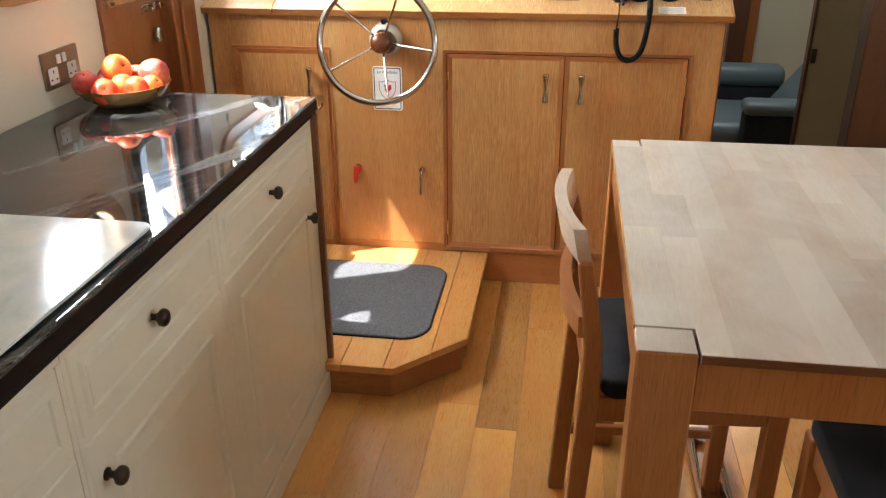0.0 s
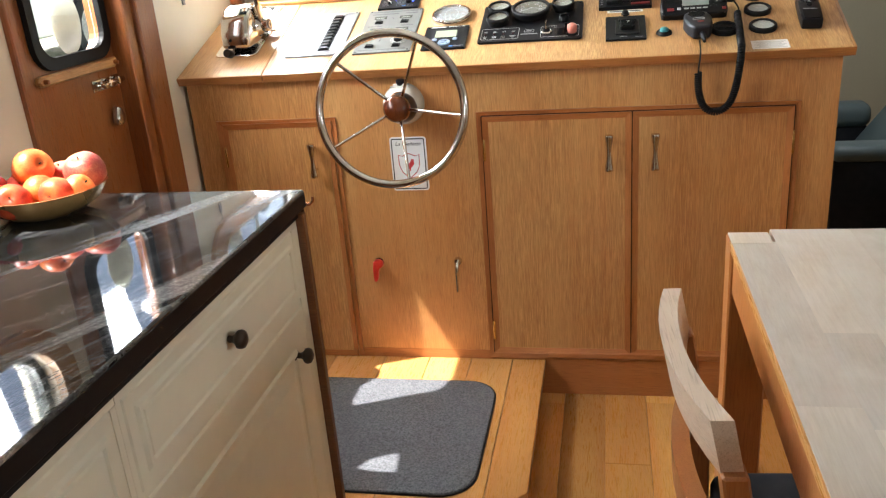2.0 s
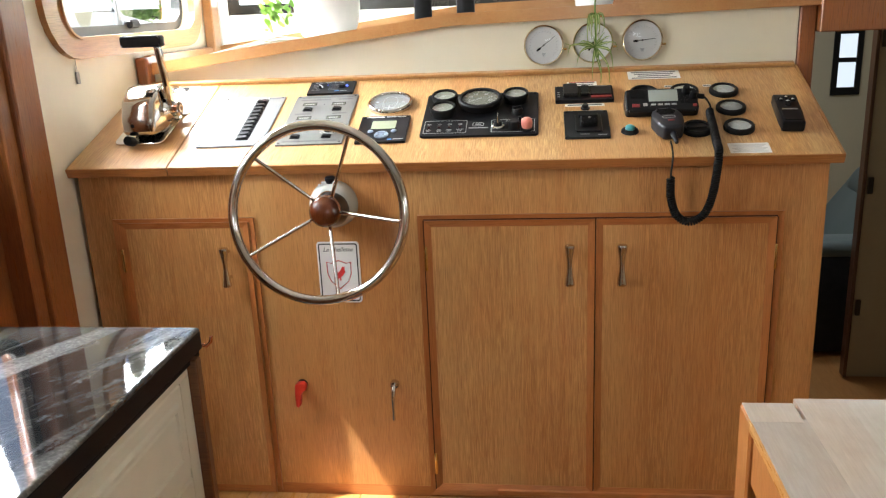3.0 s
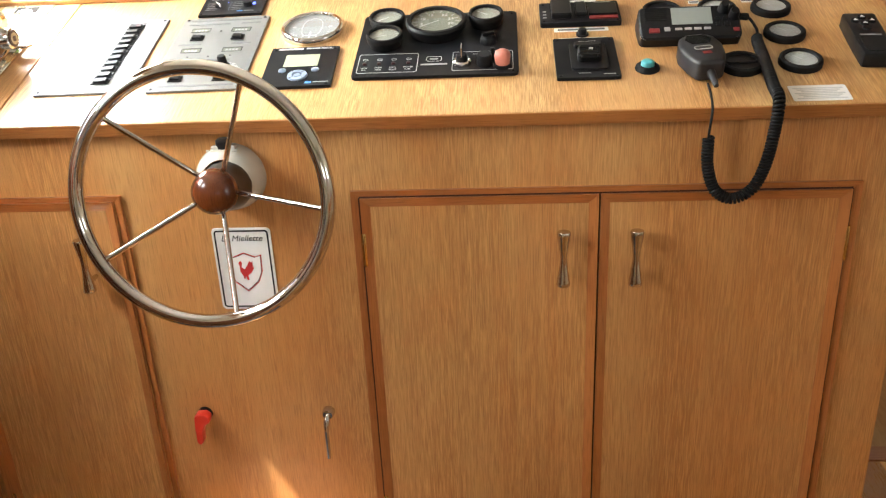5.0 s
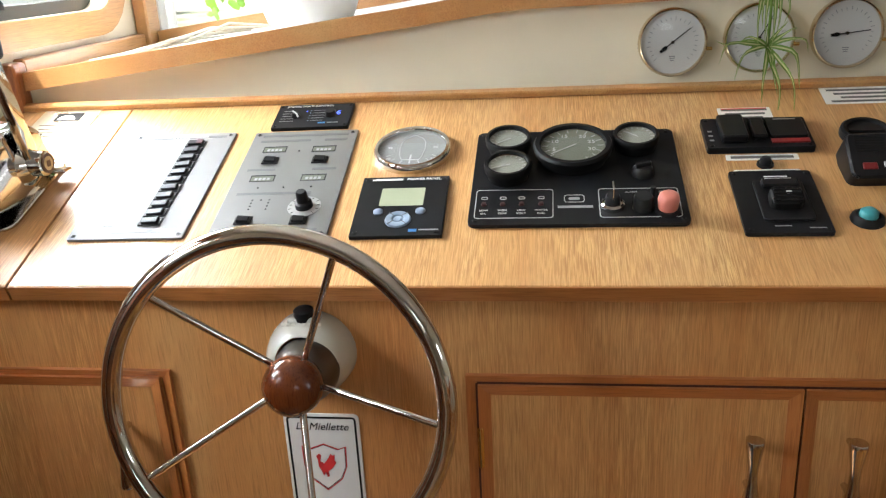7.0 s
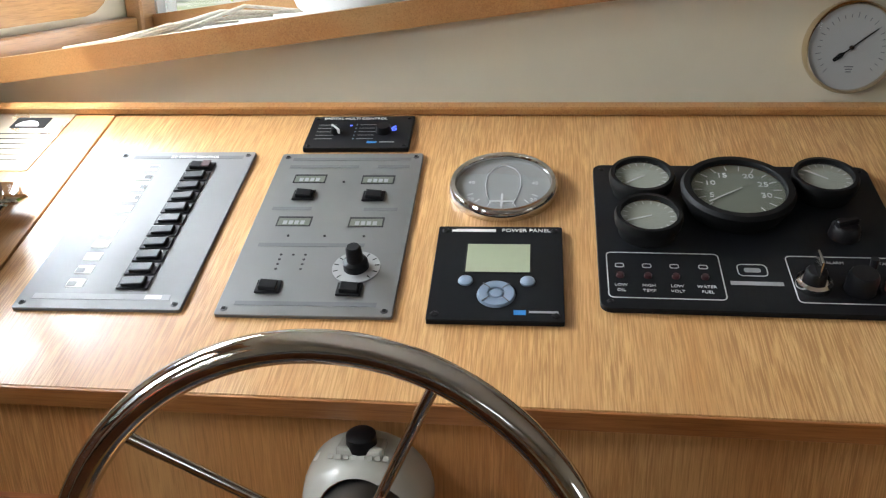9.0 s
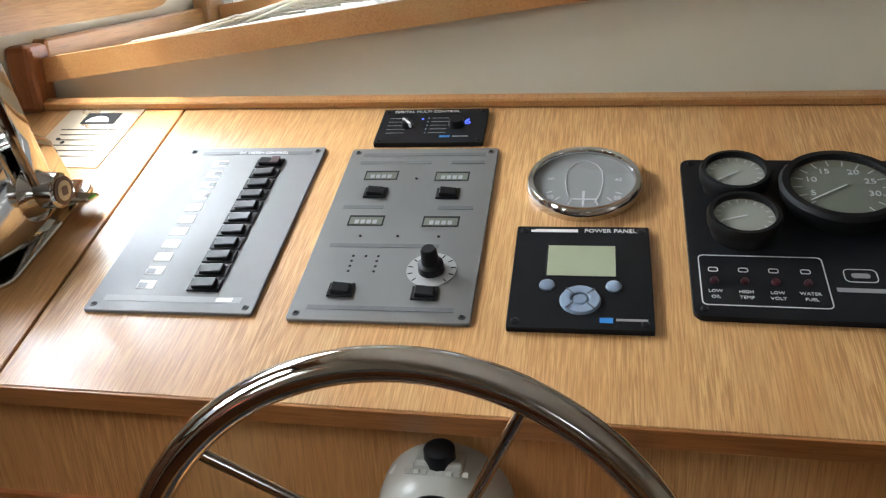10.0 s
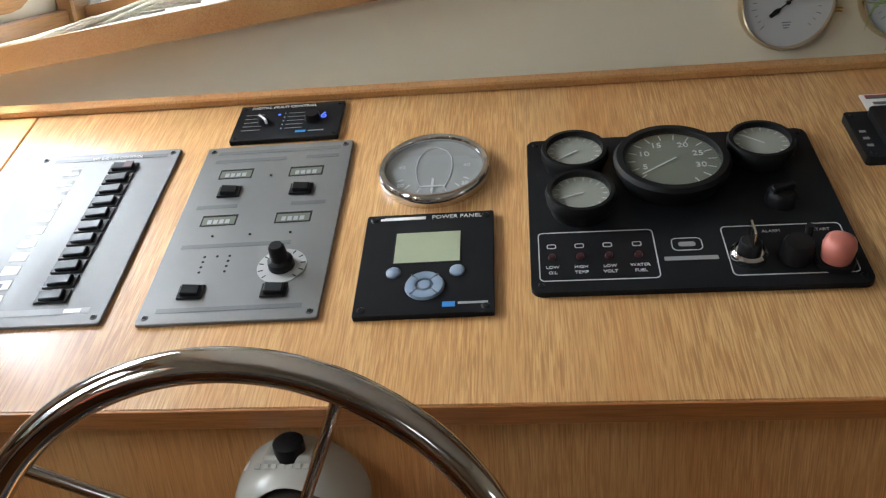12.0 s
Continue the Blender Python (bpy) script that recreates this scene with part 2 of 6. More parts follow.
pane_glass = glassy("window_glass", (0.97, 0.99, 0.98), 0.0)


def thin_glass(name, rough=0.03):
    """A single thin pane: clear, with mirror gloss that grows towards grazing angles."""
    m, t, b = material(name)
    fr, tr, gl, ms = (t.nodes.new("ShaderNode" + k) for k in ("Fresnel", "BsdfTransparent", "BsdfGlossy", "MixShader"))
    fr.inputs["IOR"].default_value = 1.5
    gl.inputs["Roughness"].default_value = rough
    t.links.new(fr.outputs[0], ms.inputs[0])
    t.links.new(tr.outputs[0], ms.inputs[1])
    t.links.new(gl.outputs[0], ms.inputs[2])
    t.links.new(ms.outputs[0], t.nodes["Material Output"].inputs[0])
    t.nodes.remove(b)
    return m


gauge_glass = thin_glass("gauge_glass")

# ---- mesh helpers ----
def part(name, bm, mat, parent=None, label="", smooth=None):
    me = bpy.data.meshes.new(name)
    bm.to_mesh(me)
    bm.free()
    if mat:
        me.materials.append(mat)
    ob = new(name, me)
    if parent is not None:
        ob.parent = parent
    if label:
        ob["label"] = label
    if smooth is not None:
        me.polygons.foreach_set("use_smooth", [True] * len(me.polygons))
        me.set_sharp_from_angle(angle=radians(smooth))
    return ob


def thing(name, m=None, label="", category="", group="", kind=""):
    ob = new(name)
    ob.empty_display_size = 0.05
    if m is not None:
        ob.matrix_world = m
    return tagged(ob, label, category, group, kind)


def add_box(bm, lo, hi, bevel=0.0, m=None, seg=1):
    b = bmesh.new()
    bmesh.ops.create_cube(b, size=1.0)
    lo, hi = Vector(lo), Vector(hi)
    for v in b.verts:
        v.co = Vector([lo[i] + (v.co[i] + 0.5) * (hi[i] - lo[i]) for i in range(3)])
    if bevel:
        bmesh.ops.bevel(b, geom=b.edges[:], offset=bevel, segments=seg, affect="EDGES", profile=0.5)
    if m is not None:
        b.transform(m)
    return join(bm, b)


def join(bm, b):
    me = bpy.data.meshes.new("join")
    b.to_mesh(me)
    b.free()
    bm.from_mesh(me)
    bpy.data.meshes.remove(me)
    return bm


def box(lo, hi, bevel=0.0, m=None, seg=1):
    return add_box(bmesh.new(), lo, hi, bevel, m, seg)


def prism(points, z0, z1, bevel=0.0, m=None, seg=1):
    """An upright slab over a flat outline."""
    b = bmesh.new()
    low = [b.verts.new((x, y, z0)) for x, y in points]
    high = [b.verts.new((x, y, z1)) for x, y in points]
    n = len(points)
    b.faces.new(low[::-1])
    b.faces.new(high)
    for i in range(n):
        b.faces.new((low[i], low[(i + 1) % n], high[(i + 1) % n], high[i]))
    bmesh.ops.recalc_face_normals(b, faces=b.faces[:])
    if bevel:
        bmesh.ops.bevel(b, geom=[e for e in b.edges], offset=bevel, segments=seg, affect="EDGES", profile=0.5)
    if m is not None:
        b.transform(m)
    return b


def rounded(w, h, r, n=5, cx=0.0, cy=0.0):
    """The outline of a rectangle with round corners."""
    out = []
    for sx, sy, a0 in ((1, 1, 0), (-1, 1, 90), (-1, -1, 180), (1, -1, 270)):
        for k in range(n + 1):
            a = radians(a0 + 90 * k / n)
            out.append((cx + sx * (w / 2 - r) + r * math.cos(a), cy + sy * (h / 2 - r) + r * math.sin(a)))
    return out


def ring_slab(outer, inner, z0, z1, m=None):
    """A flat frame between two outlines of equal count."""
    b = bmesh.new()
    n = len(outer)
    vo = [[b.verts.new((x, y, z)) for x, y in outer] for z in (z0, z1)]
    vi = [[b.verts.new((x, y, z)) for x, y in inner] for z in (z0, z1)]
    for i in range(n):
        j = (i + 1) % n
        b.faces.new((vo[1][i], vo[1][j], vi[1][j], vi[1][i]))
        b.faces.new((vo[0][j], vo[0][i], vi[0][i], vi[0][j]))
        b.faces.new((vo[0][i], vo[0][j], vo[1][j], vo[1][i]))
        b.faces.new((vi[0][j], vi[0][i], vi[1][i], vi[1][j]))
    bmesh.ops.recalc_face_normals(b, faces=b.faces[:])
    if m is not None:
        b.transform(m)
    return b


def lathe(profile, n=32, m=None, close=True):
    """A turned shape round z: (radius, height) pairs."""
    b = bmesh.new()
    rings = []
    for r, z in profile:
        if r < 1e-6:
            rings.append([b.verts.new((0, 0, z))])
        else:
            rings.append([b.verts.new((r * math.cos(2 * math.pi * i / n), r * math.sin(2 * math.pi * i / n), z)) for i in range(n)])
    for p, q in zip(rings, rings[1:]):
        for i in range(n):
            j = (i + 1) % n
            if len(p) == 1 and len(q) == 1:
                continue
            if len(p) == 1:
                b.faces.new((p[0], q[j], q[i]))
            elif len(q) == 1:
                b.faces.new((p[i], p[j], q[0]))
            else:
                b.faces.new((p[i], p[j], q[j], q[i]))
    if close and not (len(profile) == 2 and profile[0][1] == profile[1][1]):
        for r in (rings[0], rings[-1]):
            if len(r) > 2:
                b.faces.new(r)
    bmesh.ops.recalc_face_normals(b, faces=b.faces[:])
    if m is not None:
        b.transform(m)
    return b


def dome(profile, n=36, m=None):
    """An open turned lens whose outside faces up."""
    b = lathe(profile, n, None, close=False)
    b.normal_update()
    bmesh.ops.reverse_faces(b, faces=[f for f in b.faces if f.normal.z < 0])
    if m is not None:
        b.transform(m)
    return b


def tube(points, radius, n=12, closed=False, m=None):
    """A round bar that follows a line of points; radius may be a list."""
    b = bmesh.new()
    pts = [Vector(p) for p in points]
    count = len(pts)
    radii = radius if isinstance(radius, (list, tuple)) else [radius] * count
    rings, normal = [], None
    for i, p in enumerate(pts):
        if closed:
            d = (pts[(i + 1) % count] - pts[i - 1]).normalized()
        else:
            d = (pts[min(i + 1, count - 1)] - pts[max(i - 1, 0)]).normalized()
        if normal is None:
            normal = d.orthogonal().normalized()
        normal = (normal - d * normal.dot(d)).normalized()
        side = d.cross(normal)
        rings.append([b.verts.new(p + radii[i] * (math.cos(2 * math.pi * k / n) * normal + math.sin(2 * math.pi * k / n) * side)) for k in range(n)])
    for i in range(count if closed else count - 1):
        p, q = rings[i], rings[(i + 1) % count]
        for k in range(n):
            b.faces.new((p[k], p[(k + 1) % n], q[(k + 1) % n], q[k]))
    if not closed:
        b.faces.new(rings[0][::-1])
        b.faces.new(rings[-1])
    bmesh.ops.recalc_face_normals(b, faces=b.faces[:])
    if m is not None:
        b.transform(m)
    return b


def lettering(name, text, size, mat, parent, m, align="CENTER", depth=0.0003, label="", slant=0.0):
    """Raised print in the built-in font, turned into a mesh."""
    cu = bpy.data.curves.new(name, "FONT")
    cu.body, cu.size, cu.align_x, cu.align_y, cu.extrude = text, size, align, "CENTER", depth
    cu.resolution_u, cu.shear = 3, slant
    tmp = bpy.data.objects.new("tmp_text", cu)
    me = bpy.data.meshes.new_from_object(tmp)
    bpy.data.objects.remove(tmp)
    bpy.data.curves.remove(cu)
    me.materials.clear()
    me.materials.append(mat)
    me.transform(m)
    ob = new(name, me)
    ob.parent = parent
    if label:
        ob["label"] = label
    return ob


def T(x, y, z):
    return Matrix.Translation((x, y, z))


TO_FRONT = Matrix(((1, 0, 0, 0), (0, 0, -1, 0), (0, 1, 0, 0), (0, 0, 0, 1)))   # drawn flat, then stood up to face -y
TO_RIGHT = Matrix(((0, 0, 1, 0), (1, 0, 0, 0), (0, 1, 0, 0), (0, 0, 0, 1)))    # drawn as (y, z), faces +x

# ---- the cabin ----
WALL_X, FRONT_Y, BULK_Y = -1.26, 3.30, 3.745
CEIL = 2.14


def wall_with_holes(name, lo, hi, holes, mat, axis, label, thick=0.09, out=-1):
    """A wall on x = const (axis 'x', drawn in y, z) or y = const (drawn in x, z) with round-cornered openings cut through."""
    b = bmesh.new()
    n = 6
    def place(u, w, d):
        return (d, u, w) if axis == "x" else (u, d, w)
    at = lo[0]
    us = sorted({lo[1], hi[1], *[h[0] for h in holes], *[h[1] for h in holes]})
    ws = sorted({lo[2], hi[2], *[h[2] for h in holes], *[h[3] for h in holes]})
    def quad(c):
        b.faces.new([b.verts.new(p) for p in c])
    for d in (at, at + out * thick):
        for u0, u1 in zip(us, us[1:]):
            for w0, w1 in zip(ws, ws[1:]):
                cu, cw = (u0 + u1) / 2, (w0 + w1) / 2
                if any(h[0] < cu < h[1] and h[2] < cw < h[3] for h in holes):
                    continue
                quad([place(u0, w0, d), place(u1, w0, d), place(u1, w1, d), place(u0, w1, d)])
        for h in holes:
            r = h[4] if len(h) > 4 else 0.0
            if r:
                for (cx, cy, sx, sy, a0) in ((h[0], h[2], 1, 1, 180), (h[1], h[2], -1, 1, 270), (h[1], h[3], -1, -1, 0), (h[0], h[3], 1, -1, 90)):
                    arc = [(cx + sx * r + r * math.cos(radians(a0 + 90 * k / n)), cy + sy * r + r * math.sin(radians(a0 + 90 * k / n))) for k in range(n + 1)]
                    for p, q in zip(arc, arc[1:]):
                        quad([place(cx, cy, d), place(*p, d), place(*q, d)])
    for h in holes:
        r = h[4] if len(h) > 4 else 0.0
        line = rounded(h[1] - h[0], h[3] - h[2], r, n, (h[0] + h[1]) / 2, (h[2] + h[3]) / 2) if r else [(h[0], h[2]), (h[1], h[2]), (h[1], h[3]), (h[0], h[3])]
        for p, q in zip(line, line[1:] + line[:1]):
            quad([place(*p, at), place(*q, at), place(*q, at + out * thick), place(*p, at + out * thick)])
    edge = [(lo[1], lo[2]), (hi[1], lo[2]), (hi[1], hi[2]), (lo[1], hi[2])]
    for p, q in zip(edge, edge[1:] + edge[:1]):
        quad([place(*p, at), place(*q, at), place(*q, at + out * thick), place(*p, at + out * thick)])
    bmesh.ops.remove_doubles(b, verts=b.verts[:], dist=1e-5)
    bmesh.ops.recalc_face_normals(b, faces=b.faces[:])
    return tagged(part(name, b, mat), label, "wall", kind="structure")


DOOR = (2.624, 3.101, 0.099, 1.901)          # opening of the side door: y, y, z, z
PORT = (2.15, 2.505, 1.200, 1.640, 0.115)     # galley window
SIDE = (3.352, 4.125, 1.305, 1.80, 0.07)      # window beside the helm
wall_with_holes("wall_port", (WALL_X, -2.0, -0.4), (WALL_X, 4.36, CEIL), [DOOR, PORT, SIDE], wall_paint, "x", "cream painted side wall with door and windows")
# The openings here and aft are assumed, and kept small to limit light.
wall_with_holes("wall_starboard", (2.20, -2.0, -0.4), (2.20, 4.36, CEIL), [(0.9, 1.7, 1.25, 1.6, 0.07)], wall_paint, "x", "cream painted side wall with an assumed window, out of view", out=1)
wall_with_holes("wall_aft", (-1.80, -1.35, -0.4), (-1.80, 2.29, CEIL), [(0.0, 0.6, 1.3, 1.6, 0.07)], wall_paint, "y", "cream painted aft bulkhead with an assumed window, out of view")
tagged(part("ceiling", box((-1.36, -1.9, CEIL), (2.3, 4.5, CEIL + 0.05)), ceiling_paint), "plain white wheelhouse ceiling", "ceiling", kind="structure")
tagged(part("subfloor", box((-1.30, -1.9, -0.06), (2.24, 3.76, -0.022)), oak_riser), "dark wooden deck under the boards", "floor", kind="structure")

# bulkhead behind the helm, with the way down to the fore cabin beside it
tagged(part("wall_bulkhead", box((-1.26, BULK_Y, -0.4), (0.5475, BULK_Y + 0.04, 1.150)), panel_paint), "off-white bulkhead behind the helm", "wall", kind="structure")
SILL_A, SILL_B = 1.191, 0.118              # underside of the sill at the port wall, and its rise towards the middle


def sill_z(x):
    return SILL_A + SILL_B * (min(x, -0.36) + 1.21) + 0.016 * max(0.0, x + 0.36)


def slanted(x0, x1, y0, y1, t0, t1, n=40):
    b = bmesh.new()
    rows = []
    for i in range(n + 1):
        x = x0 + (x1 - x0) * i / n
        z = sill_z(x)
        rows.append([b.verts.new(p) for p in ((x, y0, z + t0), (x, y1, z + t0), (x, y1, z + t1), (x, y0, z + t1))])
    for p, q in zip(rows, rows[1:]):
        for k in range(4):
            b.faces.new((p[k], p[(k + 1) % 4], q[(k + 1) % 4], q[k]))
    b.faces.new(rows[0])
    b.faces.new(rows[-1])
    bmesh.ops.recalc_face_normals(b, faces=b.faces[:])
    return b


b = bmesh.new()
n = 40
cols = []
for i in range(n + 1):
    x = -1.26 + (0.545 + 1.26) * i / n
    cols.append([b.verts.new(p) for p in ((x, BULK_Y, 1.1505), (x, BULK_Y, sill_z(x)), (x, BULK_Y + 0.03, sill_z(x)), (x, BULK_Y + 0.03, 1.1505))])
for p, q in zip(cols, cols[1:]):
    for k in range(4):
        b.faces.new((p[k], p[(k + 1) % 4], q[(k + 1) % 4], q[k]))
b.faces.new(cols[0])
b.faces.new(cols[-1])
bmesh.ops.recalc_face_normals(b, faces=b.faces[:])
tagged(part("wall_panel", b, panel_paint), "plain off-white panel above the helm console", "wall", kind="structure")
tagged(part("window_sill", slanted(-1.26, 0.60, BULK_Y, 4.30, 0.0, 0.022), white_paint), "white painted deep window sill", "window sill", kind="structure")
tagged(part("sill_nosing", slanted(-1.2185, 0.60, BULK_Y - 0.022, BULK_Y - 0.001, -0.002, 0.030), mahogany_y), "varnished oak nosing along the sill", "trim", kind="structure")
b = box((-1.257, BULK_Y - 0.046, 1.150), (-1.219, BULK_Y - 0.001, 1.238), 0.008, None, 2)
tagged(part("sill_bracket", b, mahogany), "dark wooden end block under the sill", "trim", kind="structure")
tagged(part("corner_post", box((-1.2575, 4.235, 1.19), (-1.224, 4.297, CEIL), 0.004), mahogany_y), "varnished oak corner post of the windscreen", "post", kind="structure")
tagged(part("rail_batten", box((-1.2575, 3.76, 1.205), (-1.234, 4.234, 1.240), 0.003), mahogany_y), "narrow oak batten along the wall", "trim", kind="structure")
# Opening's head is set low, out of view, to cut light on the console.
wall_with_holes("wall_front", (4.30, -1.35, -0.4), (4.30, 0.62, CEIL), [(-1.223, 0.56, 1.225, 1.60, 0.01)], white_paint, "y", "white front wall with windscreen openings", out=1)
tagged(part("door_post", box((0.548, 3.742, -0.45), (0.590, 3.80, CEIL), 0.004), mahogany), "varnished reddish wooden post beside the console", "post", kind="structure")
tagged(part("door_header", box((0.592, 3.715, 1.237), (2.20, 3.80, CEIL), 0.003), mahogany), "varnished dark wooden panel above the companionway", "trim", kind="structure")

# ---- floor boards ----
floor = tagged(part("floor", box((-1.26, -1.8, -0.022), (2.2, 3.745, -0.018)), oak_riser), "golden varnished oak plank floor with knots", "floor", kind="structure")
rng = random.Random(5)
PLANK_W, BODY_END = 0.118, 0.53
plank_meshes = {}
x = -1.252
while x < 2.15:
    y = -1.79 - rng.random() * 0.6
    while y < 3.70:
        ln = rng.choice((0.75, 0.9, 1.1, 1.3))
        y1 = min(y + ln, 3.738 if x > BODY_END else 3.33)
        if y1 - y > 0.05:
            b = box((x + 0.0003, max(y, -1.79) + 0.0003, -0.018), (min(x + PLANK_W, 2.199) - 0.0003, y1 - 0.0003, rng.uniform(-0.0004, 0.0)), 0.0006)
            part("floor_plank", b, oak_floor, floor)
        y = y1 if y1 < 3.32 or x > BODY_END else 9.0
    x += PLANK_W

# ---- raised step at the helm ----
STEP_Z = 0.117
step = thing("helm_step", T(0, 0, 0), "raised oak step with a cut-off corner at the helm", "step")
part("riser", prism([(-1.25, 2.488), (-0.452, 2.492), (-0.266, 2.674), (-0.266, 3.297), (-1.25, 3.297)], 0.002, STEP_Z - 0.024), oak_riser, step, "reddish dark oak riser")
edges = [-1.25, -1.08, -0.90, -0.74, -0.60, -0.47, -0.345, -0.246]
for x0, x1 in zip(edges, edges[1:]):
    def front(px):
        return 2.468 if px <= -0.44 else 2.468 + (px + 0.44) * (0.198 / 0.194)
    pts = [(x0 + 0.0008, front(x0)), (x1 - 0.0008, front(x1)), (x1 - 0.0008, 3.298), (x0 + 0.0008, 3.298)]
    if x0 < -0.44 < x1:
        pts.insert(1, (-0.44, 2.468))
    part("step_board", prism(pts, STEP_Z - 0.024, STEP_Z - rng.uniform(0, 0.0006), 0.0015), oak_step, step)
# ---- helm console ----
SLOPE = math.atan(0.345)
TOP = T(0, 3.285, 1.006) @ Matrix.Rotation(SLOPE, 4, "X")      # u along the console, v up the slope, w out of it
BODY_L, BODY_R = -1.245, 0.507
joint_dark = plain("dark_red_brown_joint", (0.055, 0.014, 0.006), 0.8)
console = thing("helm_console", T(0, 0, 0), "long oak veneered helm console with three cupboard doors", "console")


b = prism([(3.300, 0.145), (3.742, 0.145), (3.742, 1.140), (3.300, 0.985)], BODY_L, BODY_R, m=TO_RIGHT)
part("body", b, oak_front, console)
part("plinth", box((BODY_L, 3.300, 0.0), (BODY_R, 3.742, 0.144)), oak_mould_x, console, "plain oak plinth board")
part("plinth_lipping", box((-0.24, 3.288, 0.126), (BODY_R, 3.3, 0.146), 0.003), oak_mould_x, console)
for name, pts, u0, u1 in (("top_board", [(-1.0015, -0.0105), (0.522, -0.0105), (0.535, 0.466), (-1.0180, 0.466)], -1.0015, 0.530),
                          ("top_board_left", [(-1.258, -0.0105), (-1.0045, -0.0105), (-1.0210, 0.466), (-1.258, 0.466)], -1.258, -1.0045)):
    part(name, prism(pts, -0.020, 0.0, 0.0008), oak_top, console, "pale oak veneered sloping top").matrix_local = TOP
    part("edge_lipping", box((u0, -0.0130, -0.023), (u1, -0.0106, -0.0006), 0.0008, TOP, 2), oak_edge, console, "rounded oak front lipping")
part("side_lipping", prism([(0.5222, -0.0105), (0.530, -0.0105), (0.543, 0.466), (0.5352, 0.466)], -0.023, 0.0004, 0.001, TOP), oak_edge_y, console)
part("joint_shadow", prism([(-1.0045, -0.009), (-1.0015, -0.009), (-1.0180, 0.45), (-1.0210, 0.45)], -0.019, -0.004, 0.0, TOP), joint_dark, console, "dark joint between the boards")
part("back_strip", box((-1.23, 0.450, 0.0), (0.534, 0.466, 0.011), 0.002, TOP), mahogany_y, console, "oak strip along the back edge")


def moulding(x0, x1, z0, z1, w, parent, proud=0.010):
    """Four mitred pieces of raised moulding."""
    for (p, q, r, s, mat) in (((x0, z1), (x1, z1), (x1 - w, z1 - w), (x0 + w, z1 - w), oak_mould_x), ((x0, z0), (x1, z0), (x1 - w, z0 + w), (x0 + w, z0 + w), oak_mould_x),
                              ((x0, z0), (x0, z1), (x0 + w, z1 - w), (x0 + w, z0 + w), oak_mould), ((x1, z0), (x1, z1), (x1 - w, z1 - w), (x1 - w, z0 + w), oak_mould)):
        b = bmesh.new()
        low = [b.verts.new((c[0], FRONT_Y, c[1])) for c in (p, q, r, s)]
        high = [b.verts.new((c[0], FRONT_Y - h, c[1])) for c, h in zip((p, q, r, s), (proud, proud, proud * 0.45, proud * 0.45))]
        for i in range(4):
            j = (i + 1) % 4
            b.faces.new((low[i], low[j], high[j], high[i]))
        b.faces.new(high)
        bmesh.ops.recalc_face_normals(b, faces=b.faces[:])
        part("moulding", b, mat, parent)


def bow_handle(x, z0, z1, parent):
    """A waisted bar handle on two pegs."""
    h = z1 - z0
    prof = [(0.0, 0.0), (0.0105, 0.0), (0.0115, 0.002), (0.0110, 0.007), (0.0090, 0.020), (0.0066, 0.036), (0.0058, h / 2), (0.0066, h - 0.036), (0.0090, h - 0.020), (0.0110, h - 0.007), (0.0115, h - 0.002), (0.0105, h), (0.0, h)]
    b = lathe(prof, 16, T(x, FRONT_Y - 0.034, z0))
    for z in (z0 + 0.016, z1 - 0.016):
        join(b, lathe([(0.0042, 0), (0.0042, 0.030)], 10, T(x, FRONT_Y - 0.002, z) @ Matrix.Rotation(radians(90), 4, "X")))
    part("handle", b, handle_metal, parent, "waisted satin nickel handle", 40)


def cupboard_door(x0, x1, z0, z1, handle_x, hinge_x, parent):
    d = part("cupboard_door", box((x0 + 0.0010, FRONT_Y - 0.004, z0 + 0.0006), (x1 - 0.0010, FRONT_Y + 0.0, z1 + 0.0006), 0.0006), oak_front, parent)
    moulding(x0 + 0.0015, x1 - 0.0015, z0 + 0.001, z1 + 0.0004, 0.016, d)
    bow_handle(handle_x, 0.707, 0.804, d)
    for z in (0.736, 0.186):
        part("hinge", lathe([(0.004, 0), (0.0046, 0.002), (0.0046, 0.058), (0.004, 0.060)], 10, T(hinge_x, FRONT_Y - 0.006, z)), brass, d, "slim brass hinge", 40)
    return d


cupboard_door(-0.398, 0.002, 0.140, 0.859, -0.058, -0.395, console)
cupboard_door(0.002, 0.404, 0.140, 0.859, 0.061, 0.404, console)
cupboard_door(-1.157, -0.824, 0.120, 0.862, -0.884, -1.155, console)
for x0, x1 in ((-0.412, 0.418), (-1.170, -0.811)):
    moulding(x0, x1, 0.124, 0.872, 0.0125, console, 0.007)
for x in (-0.398, 0.002, 0.404):
    part("door_gap", box((x - 0.0018, FRONT_Y - 0.0052, 0.140), (x + 0.0018, FRONT_Y - 0.001, 0.859)), joint_dark, console, "dark gap beside a door")
part("door_gap", box((-0.398, FRONT_Y - 0.0052, 0.8585), (0.404, FRONT_Y - 0.001, 0.8620)), joint_dark, console, "dark gap above the doors")

